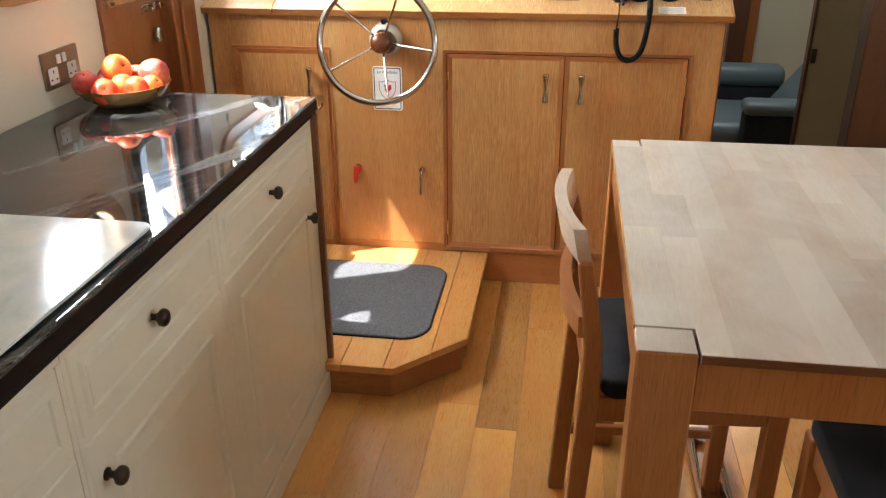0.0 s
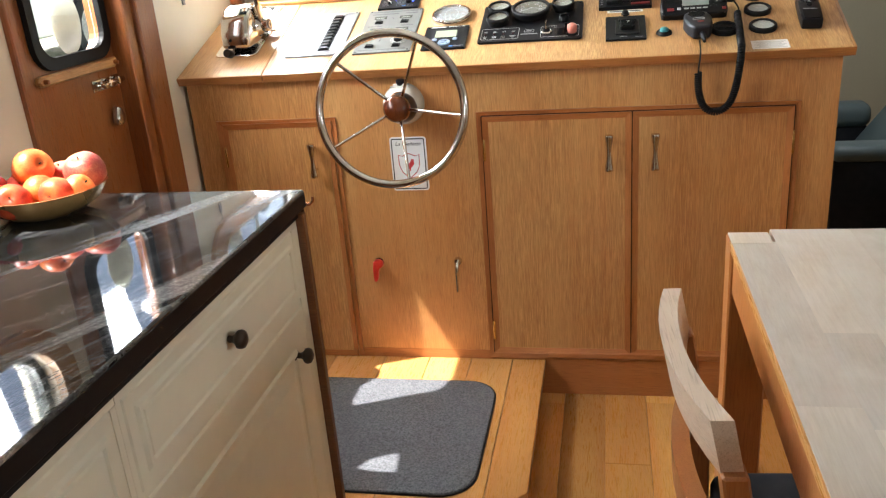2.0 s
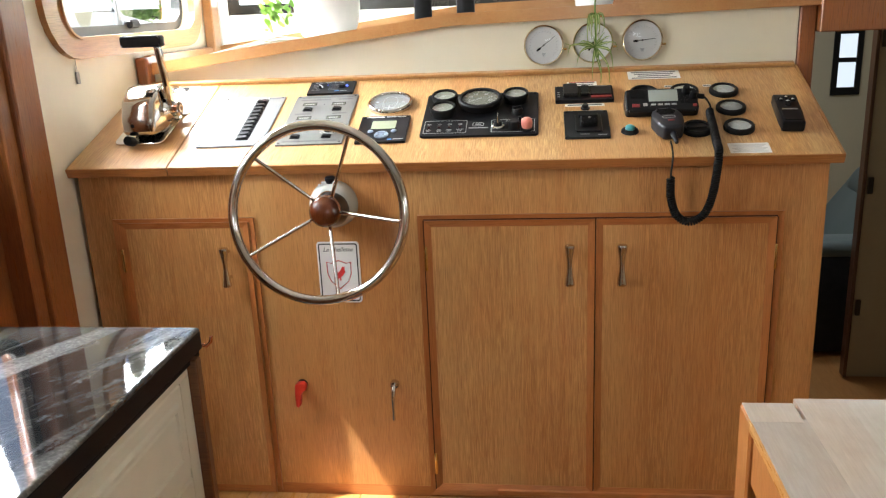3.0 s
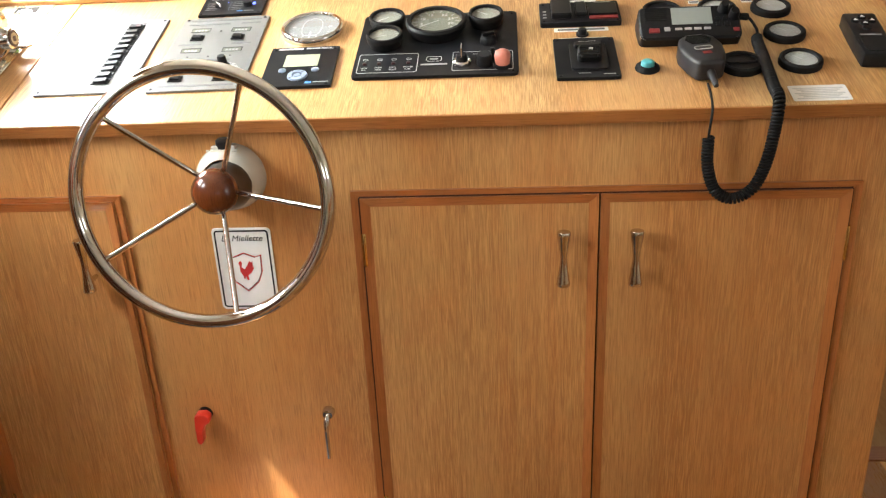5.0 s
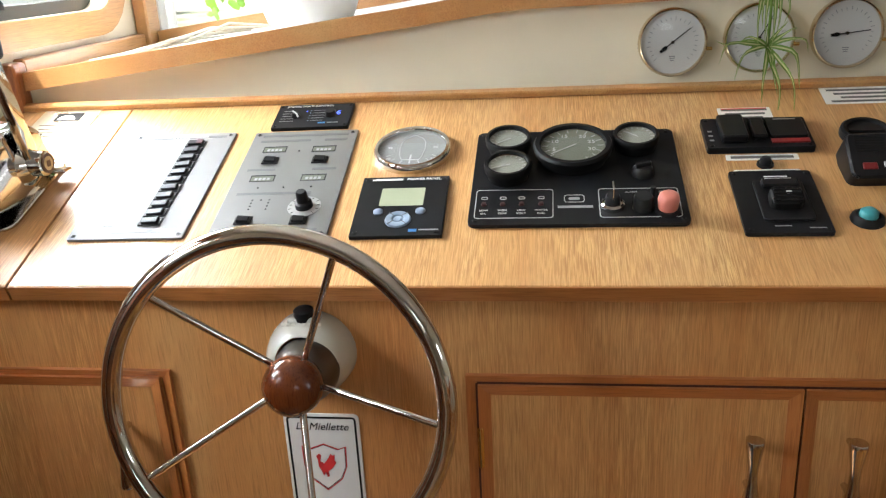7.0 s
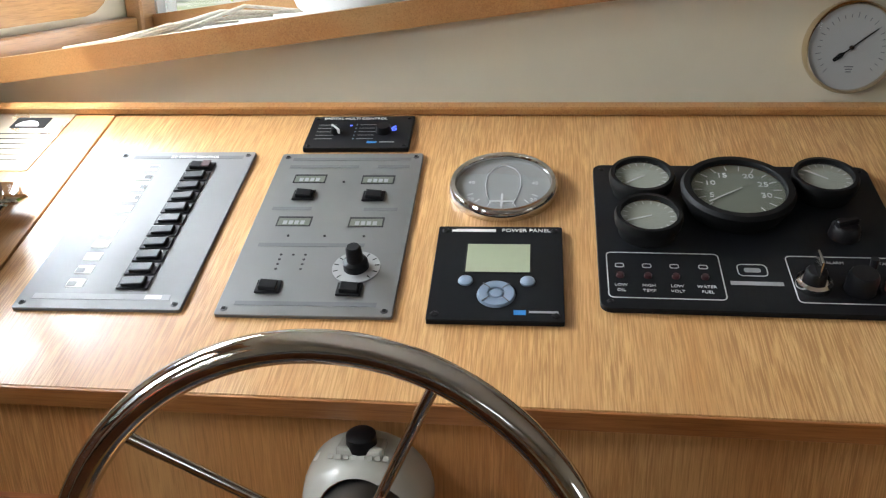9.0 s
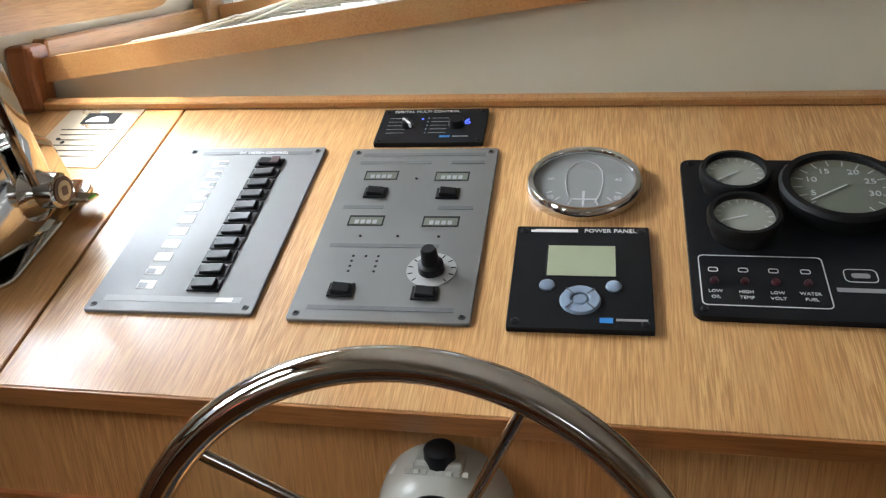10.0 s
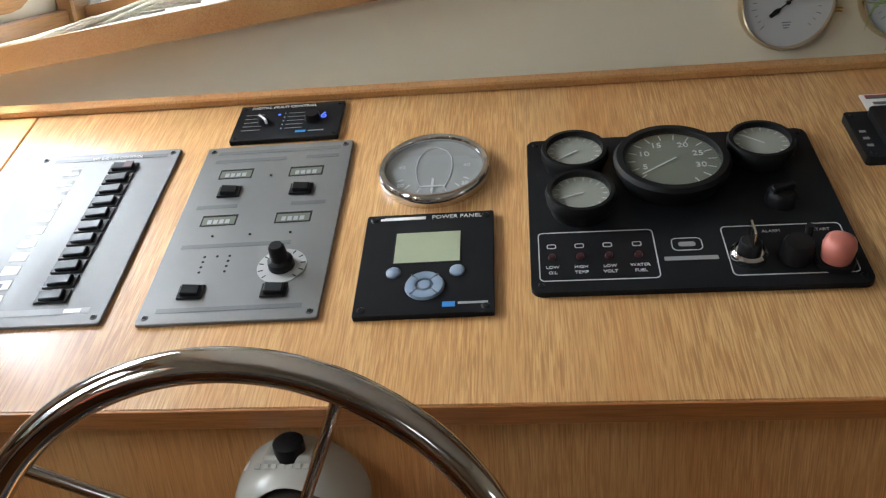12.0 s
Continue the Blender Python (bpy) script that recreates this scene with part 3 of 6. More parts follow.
# ---- galley counter ----
CAB_X, END_Y = -0.642, 2.498
def raised_panel(y0, y1, z0, z1, parent, name, knob):
    """A cream door or drawer front with a routed frame and raised field."""
    b = box((CAB_X - 0.018, y0, z0), (CAB_X, y1, z1), 0.003)
    d = part(name, b, cream_paint, parent)
    deep = z1 - z0 > 0.3
    e = 0.062 if deep else 0.020
    b = bmesh.new()
    o = [(y0 + e, z0 + e), (y1 - e, z0 + e), (y1 - e, z1 - e), (y0 + e, z1 - e)]
    levels = [(0.0, 0.0), (0.004, 0.005), (0.010, 0.005), (0.013, 0.001)] + ([(0.022, 0.001), (0.046, 0.007)] if deep else [(0.016, 0.004)])
    rings = []
    for ins, out in levels:
        rings.append([b.verts.new((CAB_X + out, y, z)) for y, z in ((o[0][0] + ins, o[0][1] + ins), (o[1][0] - ins, o[1][1] + ins), (o[2][0] - ins, o[2][1] - ins), (o[3][0] + ins, o[3][1] - ins))])
    for p, q in zip(rings, rings[1:]):
        for i in range(4):
            b.faces.new((p[i], p[(i + 1) % 4], q[(i + 1) % 4], q[i]))
    b.faces.new(rings[-1])
    bmesh.ops.recalc_face_normals(b, faces=b.faces[:])
    part("raised_field", b, cream_paint, d)
    ky, kz = knob
    k = lathe([(0.0, 0.034), (0.007, 0.0335), (0.0135, 0.030), (0.0155, 0.025), (0.0145, 0.020), (0.008, 0.015), (0.0055, 0.010), (0.006, 0.004), (0.0105, 0.002), (0.0105, 0.0)], 20,
              T(CAB_X, ky, kz) @ Matrix.Rotation(radians(90), 4, "Y"))
    part("knob", k, bronze, d, "dark bronze turned knob", 50)


spans = [(0.30, 0.815), (0.815, 1.337), (1.337, 1.860), (1.860, END_Y)]
for i, (y0, y1) in enumerate(spans):
    unit = thing("base_cabinet", T(0, 0, 0), "cream painted base cabinet with drawer over a panelled door", "cabinet", "galley base cabinets")
    part("carcass", box((-1.255, y0 + 0.0005, 0.09), (CAB_X - 0.0185, y1 - 0.0005, 0.856)), cream_paint, unit)
    part("plinth", box((-1.255, y0 + 0.0005, 0.0), (CAB_X - 0.006, y1 - 0.0005, 0.0895)), cream_paint, unit)
    part("skirting_lip", box((CAB_X - 0.0058, y0 + 0.0005, 0.0), (CAB_X + 0.004, y1 - 0.0005, 0.074), 0.003), cream_paint, unit)
    part("face_rail", box((CAB_X - 0.018, y0 + 0.001, 0.835), (CAB_X - 0.001, y1 - 0.001, 0.856)), cream_paint, unit)
    part("face_rail", box((CAB_X - 0.018, y0 + 0.001, 0.680), (CAB_X - 0.004, y1 - 0.001, 0.698)), cream_paint, unit)
    part("stile", box((CAB_X - 0.018, y0 + 0.001, 0.090), (CAB_X - 0.002, y0 + 0.0115, 0.834)), cream_paint, unit)
    last = 0.030 if i == 3 else 0.012
    part("stile", box((CAB_X - 0.018, y1 - last + 0.0005, 0.090), (CAB_X - 0.001, y1 - 0.001, 0.834)), cream_paint, unit)
    raised_panel(y0 + 0.012, y1 - last, 0.696, 0.834, unit, "drawer_front", (2.152 if i == 3 else (y0 + y1) / 2 - 0.023, 0.772))
    raised_panel(y0 + 0.012, y1 - last, 0.098, 0.682, unit, "cabinet_door", (2.401 if i == 3 else y0 + 0.045, 0.608))

end_ = thing("end_panel", T(0, 0, 0), "dark oak end panel closing the row of cabinets", "panel")
part("board", box((-1.255, END_Y + 0.0005, 0.0), (-0.628, END_Y + 0.018, 0.8565), 0.002), dark_band, end_)
hk = thing("towel_hook", T(-0.632, 2.541, 0.866), "small copper hook under the corner of the worktop", "hook")
part("stem", tube([(-0.012, -0.003, 0.0), (0.004, 0.0, -0.004), (0.010, 0.003, 0.002), (0.011, 0.004, 0.010)], 0.0028, 8), plain("copper_hook", (0.60, 0.28, 0.17), 0.25, metal=1.0), hk, "", 60)

m, t, b_ = material("black_veined_stone")
turned = t.nodes.new("ShaderNodeMapping")
turned.inputs["Rotation"].default_value = (0, 0, radians(28))
t.links.new(mapped(t, (1, 1, 1)), turned.inputs[0])
drawn = t.nodes.new("ShaderNodeMapping")
drawn.inputs["Scale"].default_value = (1.0, 0.16, 1.0)
t.links.new(turned.outputs[0], drawn.inputs[0])
vein = noise_of(t, drawn.outputs[0], 4.2, 8, 0.6, 0.8)
thread = noise_of(t, drawn.outputs[0], 22, 8, 0.7, 1.6)
speck = noise_of(t, mapped(t, (1, 1, 1)), 160, 4, 0.7)
c = ramp(t, vein, [(0.42, (0.010, 0.010, 0.011)), (0.53, (0.028, 0.028, 0.029)), (0.60, (0.27, 0.267, 0.26)), (0.68, (0.08, 0.08, 0.08))])
c = mix(t, ramp(t, thread, [(0.50, (0, 0, 0)), (0.57, (0.32,) * 3), (0.62, (0, 0, 0))]), c, (0.34, 0.338, 0.33))
c = mix(t, ramp(t, speck, [(0.45, (0.5,) * 3), (0.7, (0, 0, 0))]), c, (0.012, 0.012, 0.013))
t.links.new(c, b_.inputs["Base Color"])
put(b_, Roughness=0.04, Specular_IOR_Level=0.85)
stone = m
top_ = thing("worktop", T(0, 0, 0), "polished black worktop with pale veins over cream cabinets", "worktop")
part("slab", box((-1.258, 0.28, 0.857), (-0.634, 2.540, 0.894), 0.005, None, 3), stone, top_)
part("drip_edge", box((-0.6418, 0.285, 0.849), (-0.6375, 2.534, 0.8565), 0.001), black_print, top_)
# Matt dark strip added to keep floor reflections off the slab's edge.
part("front_edge", box((-0.6345, 0.286, 0.861), (-0.6325, 2.534, 0.889), 0.0006), matt_black, top_, "dark matt strip added over the front edge")

# ---- dining table ----
table = thing("dining_table", T(0, 0, 0), "heavy oak dining table with a pale clouded top", "table")
TX0, TX1, TY0, TY1, TZ = 0.125, 1.65, 1.450, 2.415, 0.849
stave_rng = random.Random(5)
strips = [TX0 + 0.003, TX0 + 0.068] + [TX0 + 0.068 + 0.0597 * k for k in range(1, 23)] + [TX1 - 0.085, TX1]
for k, (x0, x1) in enumerate(zip(strips, strips[1:])):
    left, right = k == 0, k == len(strips) - 2
    y, end = (TY0 + 0.07 if left or right else TY0), (TY1 - 0.055 if left else TY1 - 0.068 if right else TY1)
    while y < end - 0.01:
        y2 = y + stave_rng.uniform(0.20, 0.46)
        y2 = end if y2 > end - 0.12 else y2
        pts = [(x0, y), (x1, y), (x1, y2), (x0, y2)]
        if k == 1 and y == TY0:
            pts = [(TX0 + 0.085, y), (x1, y), (x1, y2), (x0, y2), (x0, TY0 + 0.07), (TX0 + 0.085, TY0 + 0.07)]
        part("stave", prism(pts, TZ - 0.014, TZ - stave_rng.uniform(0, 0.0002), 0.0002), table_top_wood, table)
        y = y2
for lx, ly in ((TX0, TY0), (TX0, TY1 - 0.065), (TX1 - 0.082, TY0), (TX1 - 0.082, TY1 - 0.065)):
    w, d = (0.082, 0.066) if lx > 1 or ly < 2 else (0.065, 0.053)
    part("leg", box((lx, ly, 0), (lx + w, ly + d, TZ - 0.001), 0.003), table_leg_wood, table)
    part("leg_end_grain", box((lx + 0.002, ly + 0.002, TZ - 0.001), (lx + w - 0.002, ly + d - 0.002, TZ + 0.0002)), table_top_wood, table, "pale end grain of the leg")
for lo, hi in (((TX0 + 0.083, TY0 + 0.010, 0.752), (TX1 - 0.083, TY0 + 0.036, TZ - 0.0145)), ((TX0 + 0.066, TY1 - 0.034, 0.752), (TX1 - 0.083, TY1 - 0.012, TZ - 0.0145)),
               ((TX0 + 0.005, TY0 + 0.067, 0.765), (TX0 + 0.028, TY1 - 0.066, TZ - 0.0145)), ((TX1 - 0.03, TY0 + 0.067, 0.765), (TX1 - 0.008, TY1 - 0.066, TZ - 0.0145))):
    part("apron", box(lo, hi, 0.002), table_leg_wood, table)
# Edge strips carry the light: dark on the shaded front, golden on the lit side.
part("edge_band", box((TX0 + 0.086, TY0 - 0.0022, TZ - 0.0135), (TX1 - 0.083, TY0 - 0.0002, TZ - 0.0008)), dark_band, table, "front edge with its shade put in as dark wood")
part("edge_band", box((TX0 + 0.0005, TY0 + 0.071, TZ - 0.0135), (TX0 + 0.0028, TY1 - 0.056, TZ - 0.0008)), oak_step, table, "side edge with its light put in as golden wood")

# ---- instruments on the sloping top ----
deep_red = plain("deep_red_plastic", (0.22, 0.018, 0.018), 0.4, wear=0.15)
dark_red = plain("dark_red_lens", (0.035, 0.004, 0.005), 0.4, wear=0.1)
def on_top(name, u, v, label, category, group="", turn=0.0):
    return thing(name, TOP @ T(u, v, 0.0) @ Matrix.Rotation(radians(turn), 4, "Z"), label, category, group)


def plate(w, h, t, mat, parent, r=0.004, name="faceplate"):
    return part(name, prism(rounded(w, h, r, 4), 0.0, t, 0.0006), mat, parent)


def screws(w, h, t, parent, mat=satin, inset=0.008, r=0.0036):
    for sx in (-1, 1):
        for sy in (-1, 1):
            m = T(sx * (w / 2 - inset), sy * (h / 2 - inset), t)
            s = part("screw", lathe([(0.0, 0.0010), (r * 0.7, 0.0009), (r, 0.0)], 12, m), mat, parent)
            part("screw_slot", box((-r * 0.45, -r * 0.45, 0.0008), (r * 0.45, r * 0.45, 0.0013), 0.0, m), black_print, s)


def bar(w, h, mat, parent, u, v, t, name="print_bar"):
    return part(name, box((u - w / 2, v - h / 2, t), (u + w / 2, v + h / 2, t + 0.0003)), mat, parent)


def rocker(w, h, u, v, t, parent, tilt=8.0, lit=None):
    s = part("switch_frame", box((u - w / 2, v - h / 2, t), (u + w / 2, v + h / 2, t + 0.0022), 0.0006), black_plastic, parent)
    m = T(u, v, t + 0.0026) @ Matrix.Rotation(radians(tilt), 4, "Y")
    part("rocker", box((-w * 0.36, -h * 0.36, -0.002), (w * 0.36, h * 0.36, 0.0030), 0.0009, m), lit or black_plastic, s)
    return s


def outline(w, h, r, line, t, mat, parent, u, v, name="print_outline"):
    part(name, ring_slab(rounded(w, h, r, 4, u, v), rounded(w - 2 * line, h - 2 * line, max(r - line, 0.0004), 4, u, v), t, t + 0.0003), mat, parent)


# switch panel
W, H = 0.167, 0.274
p = on_top("switch_panel", -0.882, 0.219, "pale anodised switch panel with a column of eleven black rockers", "switch panel", turn=1.2)
dark_screw = plain("dark_steel_screw", (0.10, 0.10, 0.10), 0.3, metal=0.8)
plate(W, H, 0.004, silver_panel, p, 0.003)
screws(W, H, 0.004, p, dark_screw)
bar(W - 0.034, 0.006, dark_grey_print, p, 0.004, H / 2 - 0.012, 0.004)
lettering("print", "DC SYSTEM CONTROL", 0.0058, white_print, p, T(0.012, H / 2 - 0.012, 0.0044))
bar(W - 0.03, 0.008, grey_print, p, 0.0, -H / 2 + 0.017, 0.004)
bar(0.016, 0.005, white_print, p, 0.052, -H / 2 + 0.017, 0.0044)
for i in range(11):
    v = 0.103 - i * 0.0204
    rocker(0.032, 0.0168, 0.026, v, 0.004, p, -4.0 if i else 4.0)
    if not i:
        part("red_tip", box((0.0285, v - 0.0062, 0.0095), (0.0385, v + 0.0062, 0.0108), 0.0005), dark_red, p, "dark red lit tip")
    w = part("label_window", box((-0.043, v - 0.0064, 0.004), (-0.025, v + 0.0064, 0.0046), 0.0004), paper, p, "white paper label window")
    if i < 4:
        part("print_bar", box((-0.036 + i * 0.002, v - 0.003, 0.0046), (-0.0255, v + 0.0045, 0.0048)), dark_grey_print, w)
    elif i > 8:
        part("print_bar", box((-0.042, v - 0.005, 0.0046), (-0.033, v + 0.002, 0.0048)), dark_grey_print, w)

# tank and level panel
silver_scale = plain("brushed_silver_scale", (0.38, 0.38, 0.375), 0.34, metal=0.4)
panel_lcd = plain("pale_grey_display", (0.17, 0.18, 0.15), 0.2, wear=0.1)
W, H = 0.166, 0.274
p = on_top("level_panel", -0.682, 0.2185, "dark grey metal control panel with four displays and a knob", "control panel", turn=1.2)
plate(W, H, 0.004, grey_panel, p, 0.003)
screws(W, H, 0.004, p, dark_screw)
for u, v, w in ((0.001, 0.1245, 0.138), (-0.028, 0.109, 0.080), (0.052, 0.109, 0.036), (-0.047, 0.028, 0.043), (0.049, 0.027, 0.036), (-0.013, -0.034, 0.109), (0.0, -0.121, 0.134)):
    bar(w, 0.0055, dark_grey_print, p, u, v, 0.004)
for u, v in ((-0.0395, 0.0845), (0.038, 0.0825), (-0.0393, 0.0053), (0.0373, 0.0045)):
    d = part("display", box((u - 0.0185, v - 0.0085, 0.0038), (u + 0.0185, v + 0.0085, 0.0042)), black_print, p, "small dark display window")
    part("display_glass", box((u - 0.0168, v - 0.0068, 0.0042), (u + 0.0168, v + 0.0050, 0.0046)), panel_lcd, d)
    for q in range(4):
        part("digit_bar", box((u - 0.0115 + q * 0.0062, v - 0.0056, 0.0046), (u - 0.0072 + q * 0.0062, v + 0.0006, 0.0048)), grey_print, d)
for u, v in ((-0.0394, 0.0517), (0.0378, 0.0500), (-0.0404, -0.0988), (0.0378, -0.1010)):
    rocker(0.024, 0.0175, u, v, 0.004, p, 6.0)
for u in (-0.040, -0.002, 0.0385):
    part("indicator", lathe([(0.0014, 0.004), (0.0014, 0.005), (0, 0.0052)], 8, T(u, -0.0195, 0)), black_print, p)
part("indicator", lathe([(0.0014, 0.004), (0.0014, 0.005), (0, 0.0052)], 8, T(0.0, 0.078, 0)), black_print, p)
for u, v in ((-0.040, -0.0497), (-0.040, -0.057), (-0.040, -0.0643), (-0.040, -0.0716), (-0.0275, -0.0497), (-0.0153, -0.0497), (-0.0153, -0.057), (-0.0153, -0.0643), (-0.0153, -0.0716)):
    part("sound_hole", lathe([(0.0015, 0.004), (0.0015, 0.0043), (0, 0.0043)], 8, T(u, v, 0)), black_print, p)
part("dial_scale", lathe([(0.0235, 0.004), (0.0235, 0.0046), (0.0, 0.0046)], 32, T(0.039, -0.068, 0)), silver_scale, p, "silver dial scale", 30)
for k in range(11):
    a = radians(-45 + 27 * k)
    part("tick", box((0.018, -0.0005, 0.0046), (0.0225, 0.0005, 0.0049), 0.0, T(0.039, -0.068, 0) @ Matrix.Rotation(a, 4, "Z")), black_print, p)
part("knob", lathe([(0.0, 0.030), (0.006, 0.030), (0.0075, 0.028), (0.0085, 0.014), (0.012, 0.012), (0.0125, 0.0046)], 20, T(0.039, -0.068, 0)), black_plastic, p, "black pointer knob", 40)

# charger remote
W, H = 0.126, 0.074
p = on_top("charger_control", -0.685, 0.401, "small black charger control with a lit blue digit", "control panel", turn=1.2)
plate(W, H, 0.006, matt_black, p, 0.002)
screws(W, H, 0.006, p, black_plastic, 0.006, 0.0028)
lettering("print", "DIGITAL MULTI CONTROL", 0.0066, white_print, p, T(-0.010, 0.0305, 0.0062))
part("knob", lathe([(0.0, 0.013), (0.005, 0.013), (0.0075, 0.006)], 16, T(-0.029, -0.001, 0)), black_plastic, p, "", 40)
part("pointer", box((-0.0012, -0.009, 0.008), (0.0012, 0.008, 0.0142), 0.0004, T(-0.029, -0.001, 0) @ Matrix.Rotation(radians(40), 4, "Z")), pale_print, p)
for k in range(5):
    bar(0.022, 0.0007, grey_print, p, -0.042, 0.016 - k * 0.008, 0.006)
    bar(0.020, 0.0007, grey_print, p, 0.008, 0.016 - k * 0.008, 0.006)
    part("indicator", lathe([(0.0012, 0.006), (0.0, 0.0072)], 8, T(-0.006, 0.016 - k * 0.008, 0)), blue_grey, p)
part("knob", lathe([(0.0, 0.014), (0.008, 0.014), (0.010, 0.006)], 18, T(0.029, 0.001, 0)), black_plastic, p, "", 40)
bar(0.012, 0.004, blue_print, p, 0.018, -0.024, 0.006, "logo_shape")
bar(0.018, 0.0018, grey_print, p, 0.036, -0.024, 0.006)
m_, t_, b_ = material("lit_blue_digit")
put(b_, Base_Color=(0.02, 0.03, 0.3, 1), Emission_Color=(0.08, 0.13, 1.0, 1), Emission_Strength=1.6)
blue_led = m_
lettering("digit", "6", 0.016, blue_led, p, T(0.041, 0.0065, 0.0064), label="lit blue digit")
part("lamp", lathe([(0.0016, 0.006), (0.0, 0.0072)], 8, T(-0.013, 0.0145, 0)), blue_led, p, "lit blue lamp")

# rudder indicator
p = on_top("rudder_indicator", -0.507, 0.290, "round rudder angle indicator with a polished chrome bezel", "gauge")
part("case", lathe([(0.0545, 0.0), (0.0545, 0.006)], 40), black_plastic, p, "", 30)
part("bezel", lathe([(0.0575, 0.0), (0.0588, 0.004), (0.0580, 0.011), (0.0555, 0.0135), (0.0515, 0.0130), (0.0500, 0.0105), (0.0500, 0.007)], 56, close=False), chrome, p, "polished chrome bezel", 40)
part("dial", lathe([(0.0505, 0.0075), (0.0, 0.0075)], 40), dial_grey, p, "grey dial")
hull = [(-0.011, -0.036), (-0.0165, -0.020), (-0.019, 0.0), (-0.0175, 0.018), (-0.012, 0.030), (0.0, 0.038), (0.012, 0.030), (0.0175, 0.018), (0.019, 0.0), (0.0165, -0.020), (0.011, -0.036)]
part("hull_outline", tube([(x, y, 0.0079) for x, y in hull], 0.0005, 6), white_print, p)
part("needle", box((-0.0012, -0.040, 0.0080), (0.0012, -0.018, 0.0087)), white_print, p, "white needle")
part("crossbar", box((-0.013, -0.0325, 0.0080), (0.013, -0.0305, 0.0087)), white_print, p)
for k in range(7):
    a = radians(-60 + 20 * k - 90)
    part("tick", box((0.036, -0.0005, 0.0078), (0.043, 0.0005, 0.0082), 0, Matrix.Rotation(a, 4, "Z")), white_print, p)
for txt, u, v in (("20", 0.033, -0.028), ("20", -0.033, -0.028), ("40", 0.034, 0.003), ("40", -0.034, 0.003)):
    lettering("numeral", txt, 0.0075, white_print, p, T(u, v, 0.0078))
part("glass", dome([(0.0502, 0.0105), (0.030, 0.0125), (0.0, 0.0132)], 40), gauge_glass, p, "", 60).visible_shadow = False

# battery monitor
W, H = 0.123, 0.137
p = on_top("battery_monitor", -0.505, 0.1495, "black battery monitor panel with a green-grey display", "control panel", turn=1.0)
plate(W, H, 0.006, matt_black, p, 0.002)
screws(W, H, 0.006, p, black_plastic, 0.0075, 0.004)
lettering("print", "POWER PANEL", 0.0072, white_print, p, T(0.026, 0.0615, 0.0062))
bar(0.040, 0.0042, white_print, p, -0.024, 0.0615, 0.0060)
bar(0.004, 0.003, white_print, p, -0.046, 0.0610, 0.006)
d = part("display_rim", box((-0.0318, -0.0040, 0.0058), (0.0318, 0.0402, 0.0064), 0.0003), black_print, p)
part("display", box((-0.0303, -0.0026, 0.0064), (0.0303, 0.0390, 0.0067)), lcd, d, "green-grey display")
for u in (-0.0292, 0.0285):
    part("button", lathe([(0.0, 0.009), (0.005, 0.0088), (0.0068, 0.0075), (0.007, 0.006)], 18, T(u, -0.0157, 0)), blue_grey, p, "round grey-blue button", 40)
part("ring_button", lathe([(0.008, 0.006), (0.008, 0.0085), (0.010, 0.0096), (0.0165, 0.0086), (0.0178, 0.006)], 28, T(0, -0.034, 0)), blue_grey, p, "ring shaped grey-blue button", 40)
for k in range(4):
    part("ring_joint", box((0.0085, -0.0004, 0.0084), (0.0172, 0.0004, 0.0098), 0, T(0, -0.034, 0) @ Matrix.Rotation(radians(45 + 90 * k), 4, "Z")), dark_grey_print, p)
part("button", lathe([(0.0, 0.0088), (0.0055, 0.0086), (0.0072, 0.006)], 18, T(0, -0.034, 0)), blue_grey, p, "", 40)
bar(0.011, 0.006, blue_print, p, 0.022, -0.0575, 0.006, "logo_shape")
bar(0.026, 0.0026, grey_print, p, 0.043, -0.0565, 0.006)

# engine panel
W, H = 0.284, 0.231
p = on_top("engine_panel", -0.269, 0.2175, "black engine panel with deep gauges, key switch and red button", "engine panel")
plate(W, H, 0.006, matt_black, p, 0.010)
screws(W, H, 0.006, p, black_plastic, 0.009, 0.0032)


def deep_gauge(u, v, r, h, parent, needle, numerals=()):
    g = part("gauge_body", lathe([(r * 0.84, 0.006), (r * 0.86, 0.010), (r * 0.97, h - 0.012), (r * 1.0, h - 0.004), (r * 0.95, h), (r * 0.84, h), (r * 0.81, h - 0.003), (r * 0.81, h - 0.006)], 40, T(u, v, 0), close=False), rubber, parent, "deep black gauge rim", 40)
    part("gauge_face", lathe([(r * 0.82, h - 0.006), (0.0, h - 0.006)], 32, T(u, v, 0)), olive_dark if numerals else dial_face, g)
    for k in range(15):
        a = radians(220 - 20 * k)
        part("tick", box((r * 0.62, -0.0005, h - 0.0058), (r * 0.76, 0.0005, h - 0.0054), 0, T(u, v, 0) @ Matrix.Rotation(a, 4, "Z")), white_print, g)
    part("needle", box((-r * 0.1, -0.0007, h - 0.0052), (r * 0.66, 0.0007, h - 0.0046), 0, T(u, v, 0) @ Matrix.Rotation(radians(needle), 4, "Z")), white_print, g)
    for txt, a in numerals:
        lettering("numeral", txt, r * 0.2, white_print, g, T(u + r * 0.5 * math.cos(radians(a)), v + r * 0.5 * math.sin(radians(a)), h - 0.0056))
    part("gauge_glass", dome([(r * 0.83, h - 0.0025), (r * 0.5, h - 0.0008), (0.0, h)], 32, T(u, v, 0)), gauge_glass, g, "", 60).visible_shadow = False


